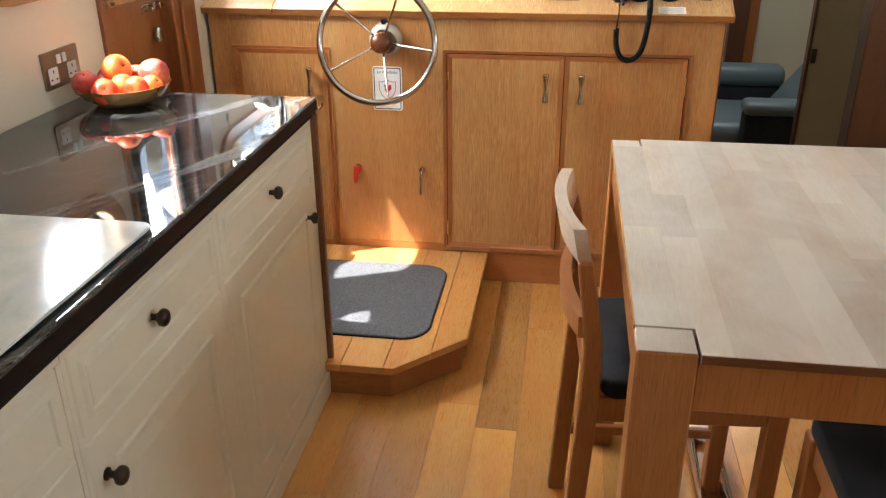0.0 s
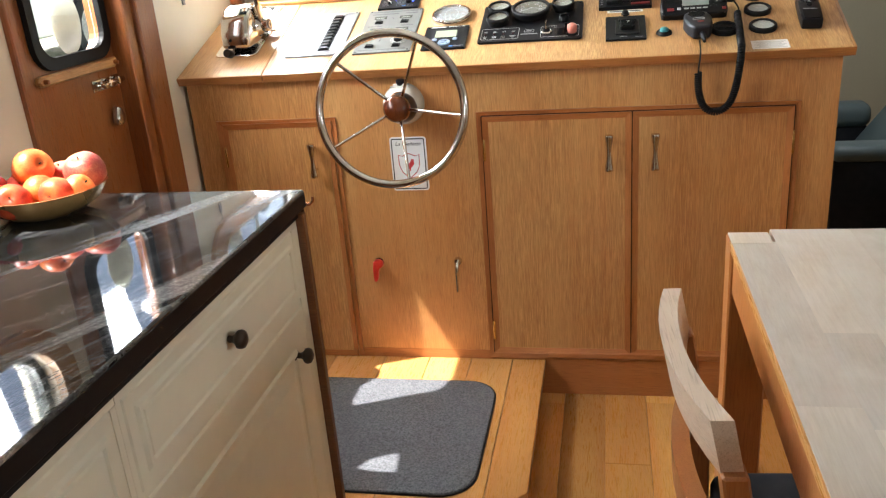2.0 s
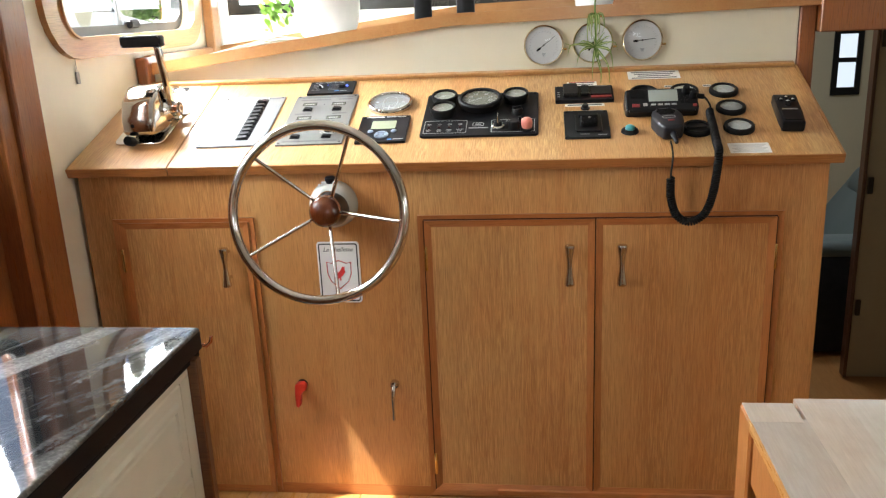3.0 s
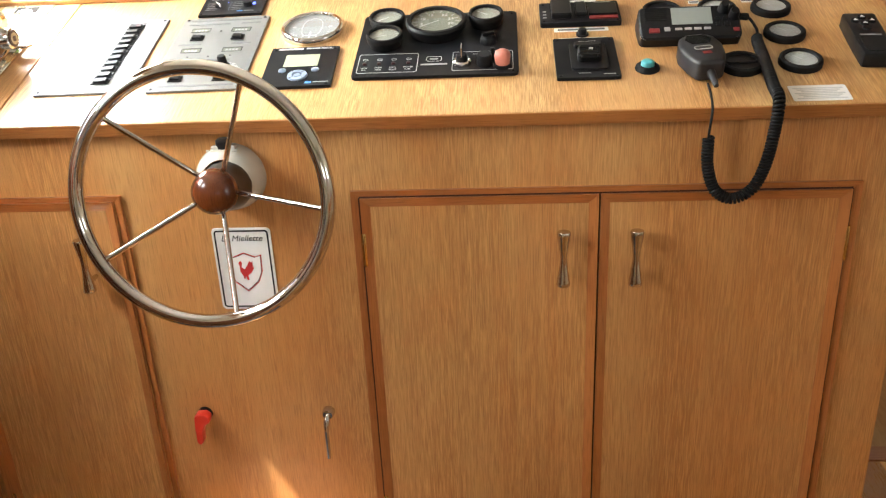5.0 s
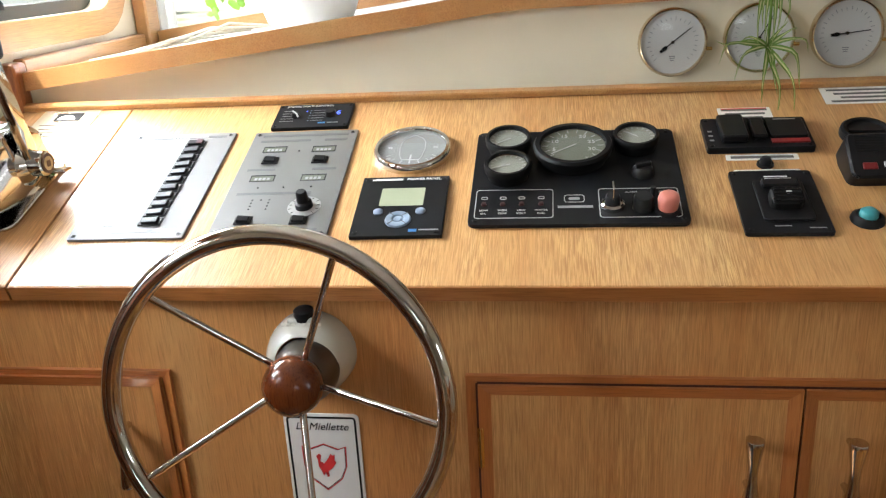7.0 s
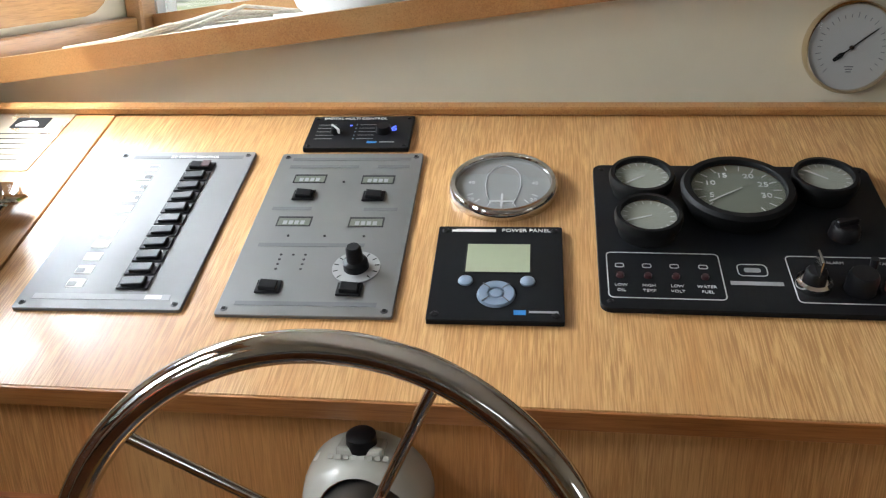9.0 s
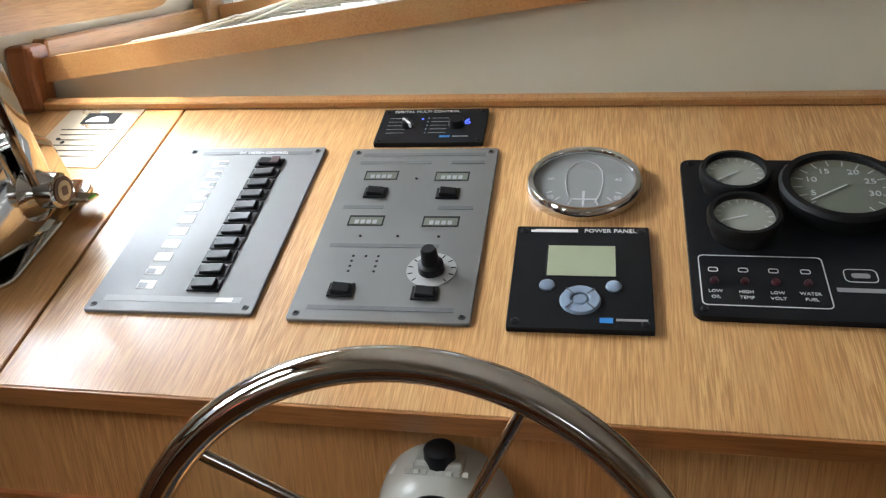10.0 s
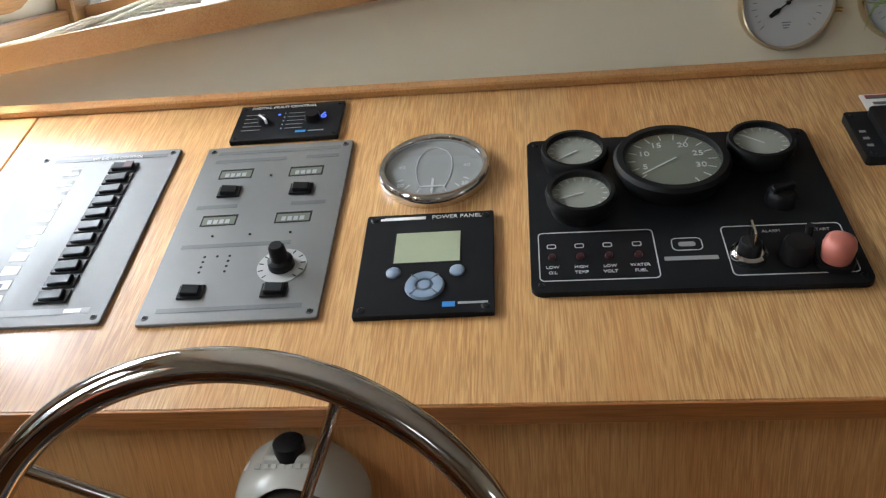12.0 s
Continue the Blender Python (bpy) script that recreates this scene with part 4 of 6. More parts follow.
# Reflections of trees and windows in the glass are put into both dial colours.
olive_dark = plain("tree_reflection_dial", (0.20, 0.21, 0.165), 0.35, wear=0.1)
dial_face = plain("window_reflection_dial", (0.36, 0.37, 0.31), 0.35, wear=0.1)
deep_gauge(-0.0945, 0.065, 0.0335, 0.030, p, 215)
deep_gauge(-0.093, -0.003, 0.0330, 0.030, p, 200)
deep_gauge(0.086, 0.066, 0.0325, 0.030, p, 140)
deep_gauge(-0.003, 0.041, 0.0555, 0.032, p, 215, (("5", 200), ("10", 155), ("15", 115), ("20", 60), ("25", 20), ("30", -20)))
outline(0.104, 0.065, 0.005, 0.0010, 0.006, pale_print, p, -0.0825, -0.0690)
outline(0.104, 0.065, 0.005, 0.0010, 0.006, pale_print, p, 0.081, -0.0695)
for u, words in ((-0.1225, ("LOW", "OIL")), (-0.0975, ("HIGH", "TEMP")), (-0.0725, ("LOW", "VOLT")), (-0.0465, ("WATER", "FUEL"))):
    part("warning_lamp", lathe([(0.0, 0.0095), (0.003, 0.009), (0.0038, 0.006)], 12, T(u, -0.0712, 0)), dark_red, p, "dark red warning lamp", 40)
    for k, word in enumerate(words):
        lettering("print", word, 0.0050, pale_print, p, T(u, -0.0840 - 0.0070 * k, 0.0062))
    part("print_icon", ring_slab(rounded(0.0085, 0.006, 0.002, 3, u, -0.0560), rounded(0.0067, 0.0042, 0.0012, 3, u, -0.0560), 0.006, 0.0063), pale_print, p)
part("logo_shape", ring_slab(rounded(0.027, 0.017, 0.005, 4, -0.003, -0.0590), rounded(0.0252, 0.0152, 0.004, 4, -0.003, -0.0590), 0.006, 0.0063), pale_print, p)
part("logo_shape", prism(rounded(0.015, 0.006, 0.0025, 3, -0.003, -0.0590), 0.006, 0.0063), grey_print, p)
bar(0.046, 0.0050, grey_print, p, -0.002, -0.0775, 0.006)
part("alarm_knob", lathe([(0.0, 0.020), (0.010, 0.0195), (0.0135, 0.016), (0.0145, 0.006)], 22, T(0.0905, -0.004, 0)), black_plastic, p, "black alarm knob", 40)
part("alarm_grip", box((-0.011, -0.003, 0.018), (0.011, 0.003, 0.025), 0.001, T(0.0905, -0.004, 0) @ Matrix.Rotation(radians(20), 4, "Z")), black_plastic, p)
k_ = part("key_switch", lathe([(0.0155, 0.006), (0.0155, 0.012), (0.013, 0.0145), (0.0115, 0.012), (0.0, 0.012)], 26, T(0.046, -0.0780, 0)), chrome, p, "chrome ringed key switch", 40)
part("barrel", lathe([(0.0, 0.024), (0.008, 0.024), (0.0095, 0.022), (0.010, 0.012)], 20, T(0.046, -0.0780, 0)), black_plastic, k_, "", 40)
part("key", box((-0.0011, -0.009, 0.022), (0.0011, 0.009, 0.040), 0.0005, T(0.046, -0.0780, 0)), steel, k_, "small steel key")
part("push_button", lathe([(0.0, 0.026), (0.011, 0.0255), (0.013, 0.022), (0.0135, 0.006)], 22, T(0.0845, -0.0820, 0)), black_plastic, p, "black push button", 40)
part("toggle", tube([(0.098, -0.066, 0.006), (0.098, -0.063, 0.026)], [0.0028, 0.0038], 10), black_plastic, p)
part("button_collar", lathe([(0.0165, 0.006), (0.0155, 0.011), (0.0, 0.011)], 22, T(0.115, -0.0885, 0)), black_plastic, p, "", 40)
part("red_button", lathe([(0.0, 0.034), (0.008, 0.0335), (0.0125, 0.030), (0.0138, 0.024), (0.0125, 0.011)], 24, T(0.115, -0.0885, 0)), pink_plastic, p, "faded red mushroom button", 50)
lettering("print", "ALARM", 0.005, grey_print, p, T(0.072, -0.0460, 0.0062))
lettering("print", "START", 0.005, grey_print, p, T(0.115, -0.046, 0.0062))

# thruster switch panel and its battery switch
p = on_top("thruster_control", -0.013, 0.1485, "black thruster control panel with a thumb lever", "control panel")
plate(0.105, 0.137, 0.006, matt_black, p, 0.004)
screws(0.105, 0.137, 0.006, p, black_plastic, 0.007, 0.003)
part("well", prism(rounded(0.062, 0.088, 0.006, 4, 0.004, -0.002), 0.006, 0.010, 0.001), black_plastic, p)
lv = part("thumb_lever", prism(rounded(0.040, 0.030, 0.008, 4), 0.0, 0.018, 0.003, T(0.004, -0.010, 0.009) @ Matrix.Rotation(radians(14), 4, "X")), rubber, p, "ribbed black thumb lever", 30)
for k in range(4):
    part("rib", box((-0.016, 0.006 - k * 0.006, 0.0178), (0.016, 0.008 - k * 0.006, 0.0195), 0.0004, T(0.004, -0.010, 0.009) @ Matrix.Rotation(radians(14), 4, "X")), black_plastic, lv)
part("lever_cap", prism(rounded(0.046, 0.016, 0.004, 3, 0.004, 0.026), 0.010, 0.018, 0.002), black_plastic, p)
bar(0.030, 0.0025, white_print, p, 0.006, 0.054, 0.006)
bar(0.034, 0.0025, white_print, p, 0.008, 0.049, 0.006)
bar(0.020, 0.0018, grey_print, p, -0.006, -0.054, 0.006)
bar(0.020, 0.0018, grey_print, p, 0.034, -0.058, 0.006)
part("mark", prism(rounded(0.007, 0.005, 0.001, 2), 0.0, 0.0004, 0, T(0.006, -0.012, 0.0272) @ Matrix.Rotation(radians(14), 4, "X")), white_print, p)

p = on_top("bilge_control", -0.012, 0.310, "flat black switch unit with a red stripe", "control panel")
plate(0.145, 0.082, 0.010, matt_black, p, 0.004)
screws(0.145, 0.082, 0.010, p, black_plastic, 0.007, 0.003)
part("rotary_block", prism(rounded(0.036, 0.062, 0.004, 3, -0.034, 0.002), 0.010, 0.022, 0.002), black_plastic, p)
part("fuse_cap", prism(rounded(0.020, 0.050, 0.003, 3, 0.002, 0.004), 0.010, 0.018, 0.002), black_plastic, p)
part("module", prism(rounded(0.052, 0.050, 0.003, 3, 0.041, 0.006), 0.010, 0.015, 0.001), black_plastic, p)
part("red_stripe", box((0.016, -0.031, 0.010), (0.067, -0.021, 0.0125), 0.0005), deep_red, p, "dark red stripe")
for k in range(3):
    bar(0.006, 0.004, grey_print, p, -0.064, -0.02 + k * 0.012, 0.010)
bar(0.03, 0.002, grey_print, p, 0.042, 0.026, 0.0152)

p = on_top("small_knob", -0.012, 0.240, "small black knob between paper labels", "knob")
part("skirt", lathe([(0.0115, 0.0), (0.011, 0.003), (0.0, 0.003)], 20), black_plastic, p, "", 40)
part("cap", lathe([(0.0, 0.012), (0.006, 0.0115), (0.0078, 0.009), (0.008, 0.003)], 18), black_plastic, p, "", 40)


def paper_label(u0, u1, v0, v1, rows, text_note, header=None):
    w, h = u1 - u0, v1 - v0
    q = on_top("paper_label", (u0 + u1) / 2, (v0 + v1) / 2, text_note, "label")
    part("paper", prism(rounded(w, h, 0.002, 2), 0.0, 0.0006), paper, q)
    if header:
        bar(w * 0.86, h * 0.10, header, q, 0, h * 0.40, 0.0006)
    for k in range(rows):
        line = bar(w * (0.86 - 0.12 * ((k * 7) % 3)), h * 0.42 / max(rows, 1), dark_grey_print if rows < 6 else pale_print, q, 0.0, h * (0.30 - 0.66 * k / max(rows - 1, 1)) if rows > 1 else 0.0, 0.0006)
    return q


paper_label(-0.053, 0.024, 0.363, 0.397, 3, "white paper label with three lines below a red rule", red_print)
paper_label(-0.061, 0.036, 0.252, 0.266, 1, "narrow white paper strip with one line")
paper_label(-0.056, 0.031, 0.218, 0.228, 1, "narrow white paper strip with one line")
paper_label(0.107, 0.240, 0.401, 0.453, 4, "white paper notice with four dark lines")
paper_label(0.292, 0.380, -0.001, 0.044, 7, "white notice card with close grey lines")
paper_label(0.192, 0.212, 0.346, 0.358, 1, "tiny white paper tag beside a meter")
paper_label(0.287, 0.307, 0.344, 0.356, 1, "tiny white paper tag beside a meter")

p = on_top("teal_push_button", 0.085, 0.113, "teal push button in a black rubber ring", "button")
part("ring", lathe([(0.0205, 0.0), (0.0195, 0.004), (0.0135, 0.009), (0.0115, 0.007)], 28, close=False), rubber, p, "", 50)
part("cap", lathe([(0.0, 0.0155), (0.008, 0.015), (0.0108, 0.0125), (0.0115, 0.004)], 22), teal_plastic, p, "teal cap", 50)


def round_meter(u, v, blank):
    q = on_top("round_meter", u, v, "round black sounder with a slotted face" if blank else "round black rimmed meter with a pale face", "gauge", "round meters on the console")
    part("rim", lathe([(0.0345, 0.0), (0.0350, 0.004), (0.0340, 0.010), (0.0305, 0.0125), (0.0265, 0.0115), (0.0255, 0.008)], 36, close=False), rubber, q, "", 40)
    part("face", lathe([(0.026, 0.008), (0.0, 0.008)], 28), black_plastic if blank else dial_pale, q)
    if blank:
        part("cross_bar", box((-0.024, -0.004, 0.008), (0.024, 0.004, 0.011), 0.001), black_plastic, q)
    else:
        part("needle", box((-0.002, -0.0006, 0.0084), (0.017, 0.0006, 0.0089), 0, Matrix.Rotation(radians(130), 4, "Z")), white_print, q)
        for k in range(9):
            part("tick", box((0.018, -0.0005, 0.0082), (0.022, 0.0005, 0.0085), 0, Matrix.Rotation(radians(200 - 27 * k), 4, "Z")), white_print, q)
        part("glass", dome([(0.0262, 0.0100), (0.014, 0.0118), (0.0, 0.0124)], 28), gauge_glass, q, "", 60).visible_shadow = False


for u, v, blank in ((0.1365, 0.310, True), (0.2355, 0.312, False), (0.3305, 0.310, False), (0.3305, 0.213, False), (0.331, 0.114, False), (0.236, 0.110, True)):
    round_meter(u, v, blank)

# radio with its hand microphone
p = thing("marine_radio", TOP @ T(0.166, 0.182, 0.006) @ Matrix.Rotation(radians(24), 4, "X"), "black marine radio with a pale display", "radio")
part("case", prism(rounded(0.170, 0.070, 0.010, 4, 0, 0.036), -0.030, 0.014, 0.003), black_plastic, p, "", 30)
part("bracket", box((-0.05, 0.01, -0.036), (0.05, 0.05, -0.030)), black_plastic, p)
part("display", box((-0.030, 0.030, 0.0138), (0.038, 0.066, 0.0148), 0.0004), pale_lcd, p, "pale display")
for k in range(7):
    part("grille_slot", box((-0.074, 0.040 + k * 0.004, 0.0138), (-0.038, 0.042 + k * 0.004, 0.0146)), rubber, p)
part("red_key", box((-0.070, 0.013, 0.0138), (-0.052, 0.023, 0.0160), 0.0008), deep_red, p, "dark red key")
part("grey_key", box((-0.044, 0.016, 0.0138), (-0.034, 0.025, 0.0155), 0.0008), grey_print, p)
for k in range(4):
    part("soft_key", box((-0.026 + k * 0.016, 0.018, 0.0138), (-0.014 + k * 0.016, 0.023, 0.0152), 0.0005), grey_print, p)
for u, v in ((0.048, 0.028), (0.062, 0.028), (0.076, 0.016), (0.048, 0.040), (0.060, 0.040)):
    part("key", box((u - 0.005, v - 0.004, 0.0138), (u + 0.005, v + 0.004, 0.0155), 0.0006), deep_red if u > 0.07 else black_plastic, p)
for u, v, h in ((0.058, 0.058, 0.032), (0.074, 0.044, 0.030)):
    part("knob", lathe([(0.0, h), (0.0065, h), (0.008, h - 0.003), (0.0088, 0.018), (0.0095, 0.0138)], 18, T(u, v, 0)), black_plastic, p, "", 40)

mic = thing("hand_microphone", TOP @ T(0.170, 0.108, 0.0) @ Matrix.Rotation(radians(8), 4, "Z"), "dark grey fist microphone with a coiled black cable", "microphone")
mic_grey = plain("dark_slate_plastic", (0.014, 0.015, 0.019), 0.42, wear=0.2)
pts = [(-0.021, -0.046), (0.021, -0.046), (0.031, -0.020), (0.036, 0.012), (0.030, 0.038), (0.014, 0.050), (-0.014, 0.050), (-0.030, 0.038), (-0.036, 0.012), (-0.031, -0.020)]
part("shell", prism(pts, 0.002, 0.038, 0.007, None, 3), mic_grey, mic, "", 50)
for k in range(7):
    w = 0.022 - abs(k - 3) * 0.002
    part("grille_rib", box((-w, 0.014 + k * 0.0042, 0.037), (w, 0.0164 + k * 0.0042, 0.0392), 0.0005), rubber, mic)
part("badge", ring_slab(rounded(0.030, 0.012, 0.005, 4, 0, 0.0), rounded(0.026, 0.008, 0.003, 4, 0, 0.0), 0.0378, 0.0388), grey_print, mic)
part("red_mark", box((-0.006, -0.020, 0.0378), (0.008, -0.013, 0.0388)), deep_red, mic)
part("strain_relief", tube([(0, -0.044, 0.018), (0, -0.060, 0.014), (0, -0.074, 0.010)], [0.0075, 0.0058, 0.0042], 12), mic_grey, mic, "ribbed grey strain relief", 50)


def smooth_line(points, n):
    """A Catmull-Rom curve through the points, evenly sampled."""
    P = [Vector(q) for q in points]
    P = [P[0] * 2 - P[1], *P, P[-1] * 2 - P[-2]]
    raw = []
    for i in range(1, len(P) - 2):
        for k in range(40):
            s = k / 40
            a, b2, c2, d2 = P[i - 1], P[i], P[i + 1], P[i + 2]
            raw.append(0.5 * (2 * b2 + (c2 - a) * s + (2 * a - 5 * b2 + 4 * c2 - d2) * s * s + (3 * b2 - a - 3 * c2 + d2) * s ** 3))
    raw.append(P[-2])
    ln = [0.0]
    for a, b2 in zip(raw, raw[1:]):
        ln.append(ln[-1] + (b2 - a).length)
    out, j = [], 0
    for i in range(n):
        want = ln[-1] * i / (n - 1)
        while j < len(ln) - 2 and ln[j + 1] < want:
            j += 1
        f = (want - ln[j]) / max(ln[j + 1] - ln[j], 1e-9)
        out.append(raw[j].lerp(raw[j + 1], min(max(f, 0), 1)))
    return out


def top_point(u, v, w):
    return TOP @ Vector((u, v, w))


cord = smooth_line([top_point(0.168, 0.040, 0.011), top_point(0.168, 0.012, 0.008), Vector((0.166, 3.268, 1.000)), Vector((0.162, 3.262, 0.966)), Vector((0.162, 3.262, 0.955))], 24)
inv = mic.matrix_world.inverted()
part("cord", tube([inv @ q for q in cord], 0.0021, 8), rubber, mic, "straight thin cord", 60)
line = smooth_line([Vector((0.162, 3.264, 0.958)), Vector((0.164, 3.264, 0.912)), Vector((0.178, 3.264, 0.872)), Vector((0.206, 3.264, 0.857)), Vector((0.236, 3.264, 0.873)), Vector((0.251, 3.262, 0.910)),
                    Vector((0.258, 3.258, 0.960)), Vector((0.262, 3.262, 1.012)), top_point(0.266, 0.030, 0.011), top_point(0.271, 0.105, 0.011), top_point(0.274, 0.165, 0.011), top_point(0.276, 0.185, 0.012)], 1500)
turns, coil, normal = 96, [], Vector((0, 1, 0))
for i, q in enumerate(line):
    d = (line[min(i + 1, len(line) - 1)] - line[max(i - 1, 0)]).normalized()
    normal = (normal - d * normal.dot(d)).normalized()
    a = 2 * math.pi * turns * i / len(line)
    coil.append(q + 0.0072 * (math.cos(a) * normal + math.sin(a) * d.cross(normal)))
part("coiled_cable", tube([inv @ q for q in coil], 0.0026, 6), rubber, mic, "coiled black cable", 70)
tail = smooth_line([top_point(0.276, 0.186, 0.012), top_point(0.280, 0.205, 0.016), top_point(0.268, 0.222, 0.030), top_point(0.254, 0.222, 0.034)], 20)
part("cord", tube([inv @ q for q in tail], 0.0024, 8), rubber, mic, "", 60)
part("plug", tube([inv @ top_point(0.266, 0.224, 0.031), inv @ top_point(0.248, 0.222, 0.034)], 0.0062, 12), rubber, mic, "", 60)

# remote control
p = thing("remote_control", TOP @ T(0.449, 0.162, 0.0) @ Matrix.Rotation(radians(-4), 4, "Z"), "black corded style remote control with white arrow keys", "remote control")
part("body", prism([(-0.025, -0.072), (0.025, -0.072), (0.027, -0.02), (0.027, 0.072), (-0.027, 0.072), (-0.027, -0.02)], 0.0, 0.027, 0.005, None, 2), black_plastic, p, "", 40)
for u, v in ((0.0, 0.052), (-0.013, 0.040), (0.013, 0.040), (0.0, 0.030), (0.0, 0.014)):
    kk = part("key", lathe([(0.0072, 0.0265), (0.0066, 0.0295), (0, 0.030)], 14, T(u, v, 0)), rubber, p, "", 40)
    if v > 0.02:
        part("arrow", prism([(-0.004, -0.003), (0.004, -0.003), (0.0, 0.004)], 0.0300, 0.0304, 0, T(u, v, 0)), white_print, kk)
part("grip_pad", prism(rounded(0.040, 0.050, 0.006, 3, 0, -0.040), 0.0265, 0.0285, 0.0006), rubber, p)
bar(0.034, 0.004, grey_print, p, 0, -0.008, 0.0268)

# brass builder's plate
plate_metal = plain("pale_worn_brass_sheet", (0.62, 0.54, 0.40), 0.3, metal=0.85, wear=0.12)
emblem_metal = plain("copper_emblem", (0.085, 0.032, 0.013), 0.4)
p = on_top("builders_plate", -1.127, 0.384, "brass builder's plate with a dark picture", "plate")
part("brass_sheet", prism(rounded(0.106, 0.134, 0.002, 2), 0.0, 0.0015), plate_metal, p)
part("picture", box((-0.022, 0.030, 0.0015), (0.026, 0.056, 0.0019)), black_print, p, "dark engraved picture")
part("picture_moon", prism([(0.016 * math.cos(radians(a)), 0.034 + 0.014 * math.sin(radians(a))) for a in range(0, 181, 15)], 0.0019, 0.0022), white_print, p)
for k in range(6):
    bar(0.080 - 0.01 * (k % 3), 0.0022, bronze, p, 0.0, 0.016 - k * 0.012, 0.0015)
part("mark", lathe([(0.003, 0.0015), (0.003, 0.002), (0, 0.002)], 10, T(-0.032, -0.006, 0)), black_print, p)
part("mark", lathe([(0.003, 0.0015), (0.003, 0.002), (0, 0.002)], 10, T(-0.022, -0.014, 0)), black_print, p)

# engine control lever
p = thing("throttle_lever", T(0, 0, 0), "polished chrome engine control with a black grip", "throttle")
part("flange", prism(rounded(0.130, 0.185, 0.02, 4, -1.120, 0.195), 0.0, 0.006, 0.0015, TOP), chrome, p, "", 40)
prof = [(-0.085, 0.0), (0.078, 0.0), (0.074, 0.060), (0.054, 0.100), (0.014, 0.120), (-0.036, 0.116), (-0.074, 0.086), (-0.088, 0.040)]
body = prism(prof, -0.046, 0.040, 0.012, T(-1.104, 3.455, 1.064) @ TO_RIGHT, 3)
part("housing", body, chrome, p, "rounded chrome housing", 40)
part("side_cover", lathe([(0.0, 0.030), (0.018, 0.030), (0.022, 0.026), (0.040, 0.010), (0.043, 0.0)], 28, T(-1.082, 3.462, 1.118) @ Matrix.Rotation(radians(90), 4, "Y")), chrome, p, "", 40)
hub_ = part("lever_hub", lathe([(0.0, 0.030), (0.013, 0.030), (0.0185, 0.027), (0.020, 0.0)], 28, T(-1.062, 3.462, 1.120) @ Matrix.Rotation(radians(90), 4, "Y")), chrome, p, "", 40)
emb = T(-1.062, 3.462, 1.120) @ Matrix.Rotation(radians(90), 4, "Y")
cream_disc = plain("cream_emblem_enamel", (0.55, 0.43, 0.26), 0.3)
part("emblem_ring", lathe([(0.0150, 0.0302), (0.0150, 0.0310), (0.0, 0.0310)], 28, emb), emblem_metal, hub_, "brown emblem ring")
part("emblem", lathe([(0.0105, 0.0308), (0.0105, 0.0314), (0.0, 0.0314)], 28, emb), cream_disc, hub_, "cream emblem disc")
part("emblem_mark", prism(rounded(0.0095, 0.0095, 0.002, 3), 0.0312, 0.0318, 0, emb), emblem_metal, hub_)
ax = Vector((-1.046, 3.404, 1.280)) - Vector((-1.054, 3.462, 1.122))
lever_m = T(-1.054, 3.462, 1.122) @ ax.to_track_quat("Z", "X").to_matrix().to_4x4()
part("lever_arm", box((-0.014, -0.007, 0.0), (0.014, 0.007, ax.length), 0.004, lever_m, 2), chrome, p, "flat chrome arm", 40)
part("grip", prism(rounded(0.104, 0.028, 0.007, 4), -0.014, 0.014, 0.004, T(-1.080, 3.400, 1.290) @ Matrix.Rotation(radians(90), 4, "X"), 2), black_plastic, p, "black plastic grip", 40)
part("end_bracket", box((-1.075, 3.492, 1.096), (-1.028, 3.516, 1.102), 0.0025), steel, p)
part("neutral_button", lathe([(0.0, 0.028), (0.010, 0.028), (0.012, 0.025), (0.012, 0.0)], 18, T(-1.130, 3.378, 1.050) @ Matrix.Rotation(radians(75), 4, "X")), black_plastic, p, "black plunger", 40)
part("body_port", lathe([(0.0, 0.004), (0.005, 0.004), (0.005, 0.0)], 12, T(-1.120, 3.372, 1.090) @ Matrix.Rotation(radians(95), 4, "X")), black_print, p)

# ---- on the front of the console ----
dull_steel = plain("dull_brushed_steel", (0.13, 0.12, 0.11), 0.38, metal=1.0, wear=0.15)
p = thing("steering_wheel", T(0, 0, 0), "polished steel five-spoke wheel with a varnished wooden hub", "steering wheel")
R, DISH = 0.1910, 0.1735
SHAFT = T(-0.6035, 3.300, 0.8935) @ Matrix.Rotation(radians(81), 4, "X")      # z runs out along the tilted shaft
COVER = SHAFT @ T(-0.005, 0.009, 0.0)
Y_OUT = Matrix.Rotation(radians(90), 4, "X")
part("rim", tube([(R * math.cos(2 * math.pi * k / 96), R * math.sin(2 * math.pi * k / 96), DISH) for k in range(96)], 0.0112, 16, True, SHAFT), steel, p, "polished steel tube rim", 60)
for k in range(5):
    a = radians(66 + 72 * k)
    d = Vector((math.cos(a), math.sin(a), 0))
    part("spoke", tube([Vector((0, 0, 0.098)) + d * 0.026, Vector((0, 0, DISH)) + d * (R - 0.006)], 0.0043, 10, False, SHAFT), steel, p, "", 60)
part("collar", lathe([(0.041, 0.050), (0.040, 0.062), (0.036, 0.084), (0.032, 0.092), (0.0, 0.092)], 32, SHAFT), dull_steel, p, "dark brushed steel collar", 40)
part("hub_cap", lathe([(0.031, 0.094), (0.035, 0.100), (0.0365, 0.112), (0.034, 0.124), (0.027, 0.133), (0.015, 0.138), (0.0, 0.1395)], 36, SHAFT), hub_wood, p, "varnished red-brown wooden hub", 60)
cup = part("column_cover", lathe([(0.0565, -0.008), (0.0565, 0.010), (0.055, 0.026), (0.051, 0.042), (0.044, 0.053), (0.034, 0.058)], 40, COVER, close=False), cream_enamel, p, "pale cream pump cover", 50)
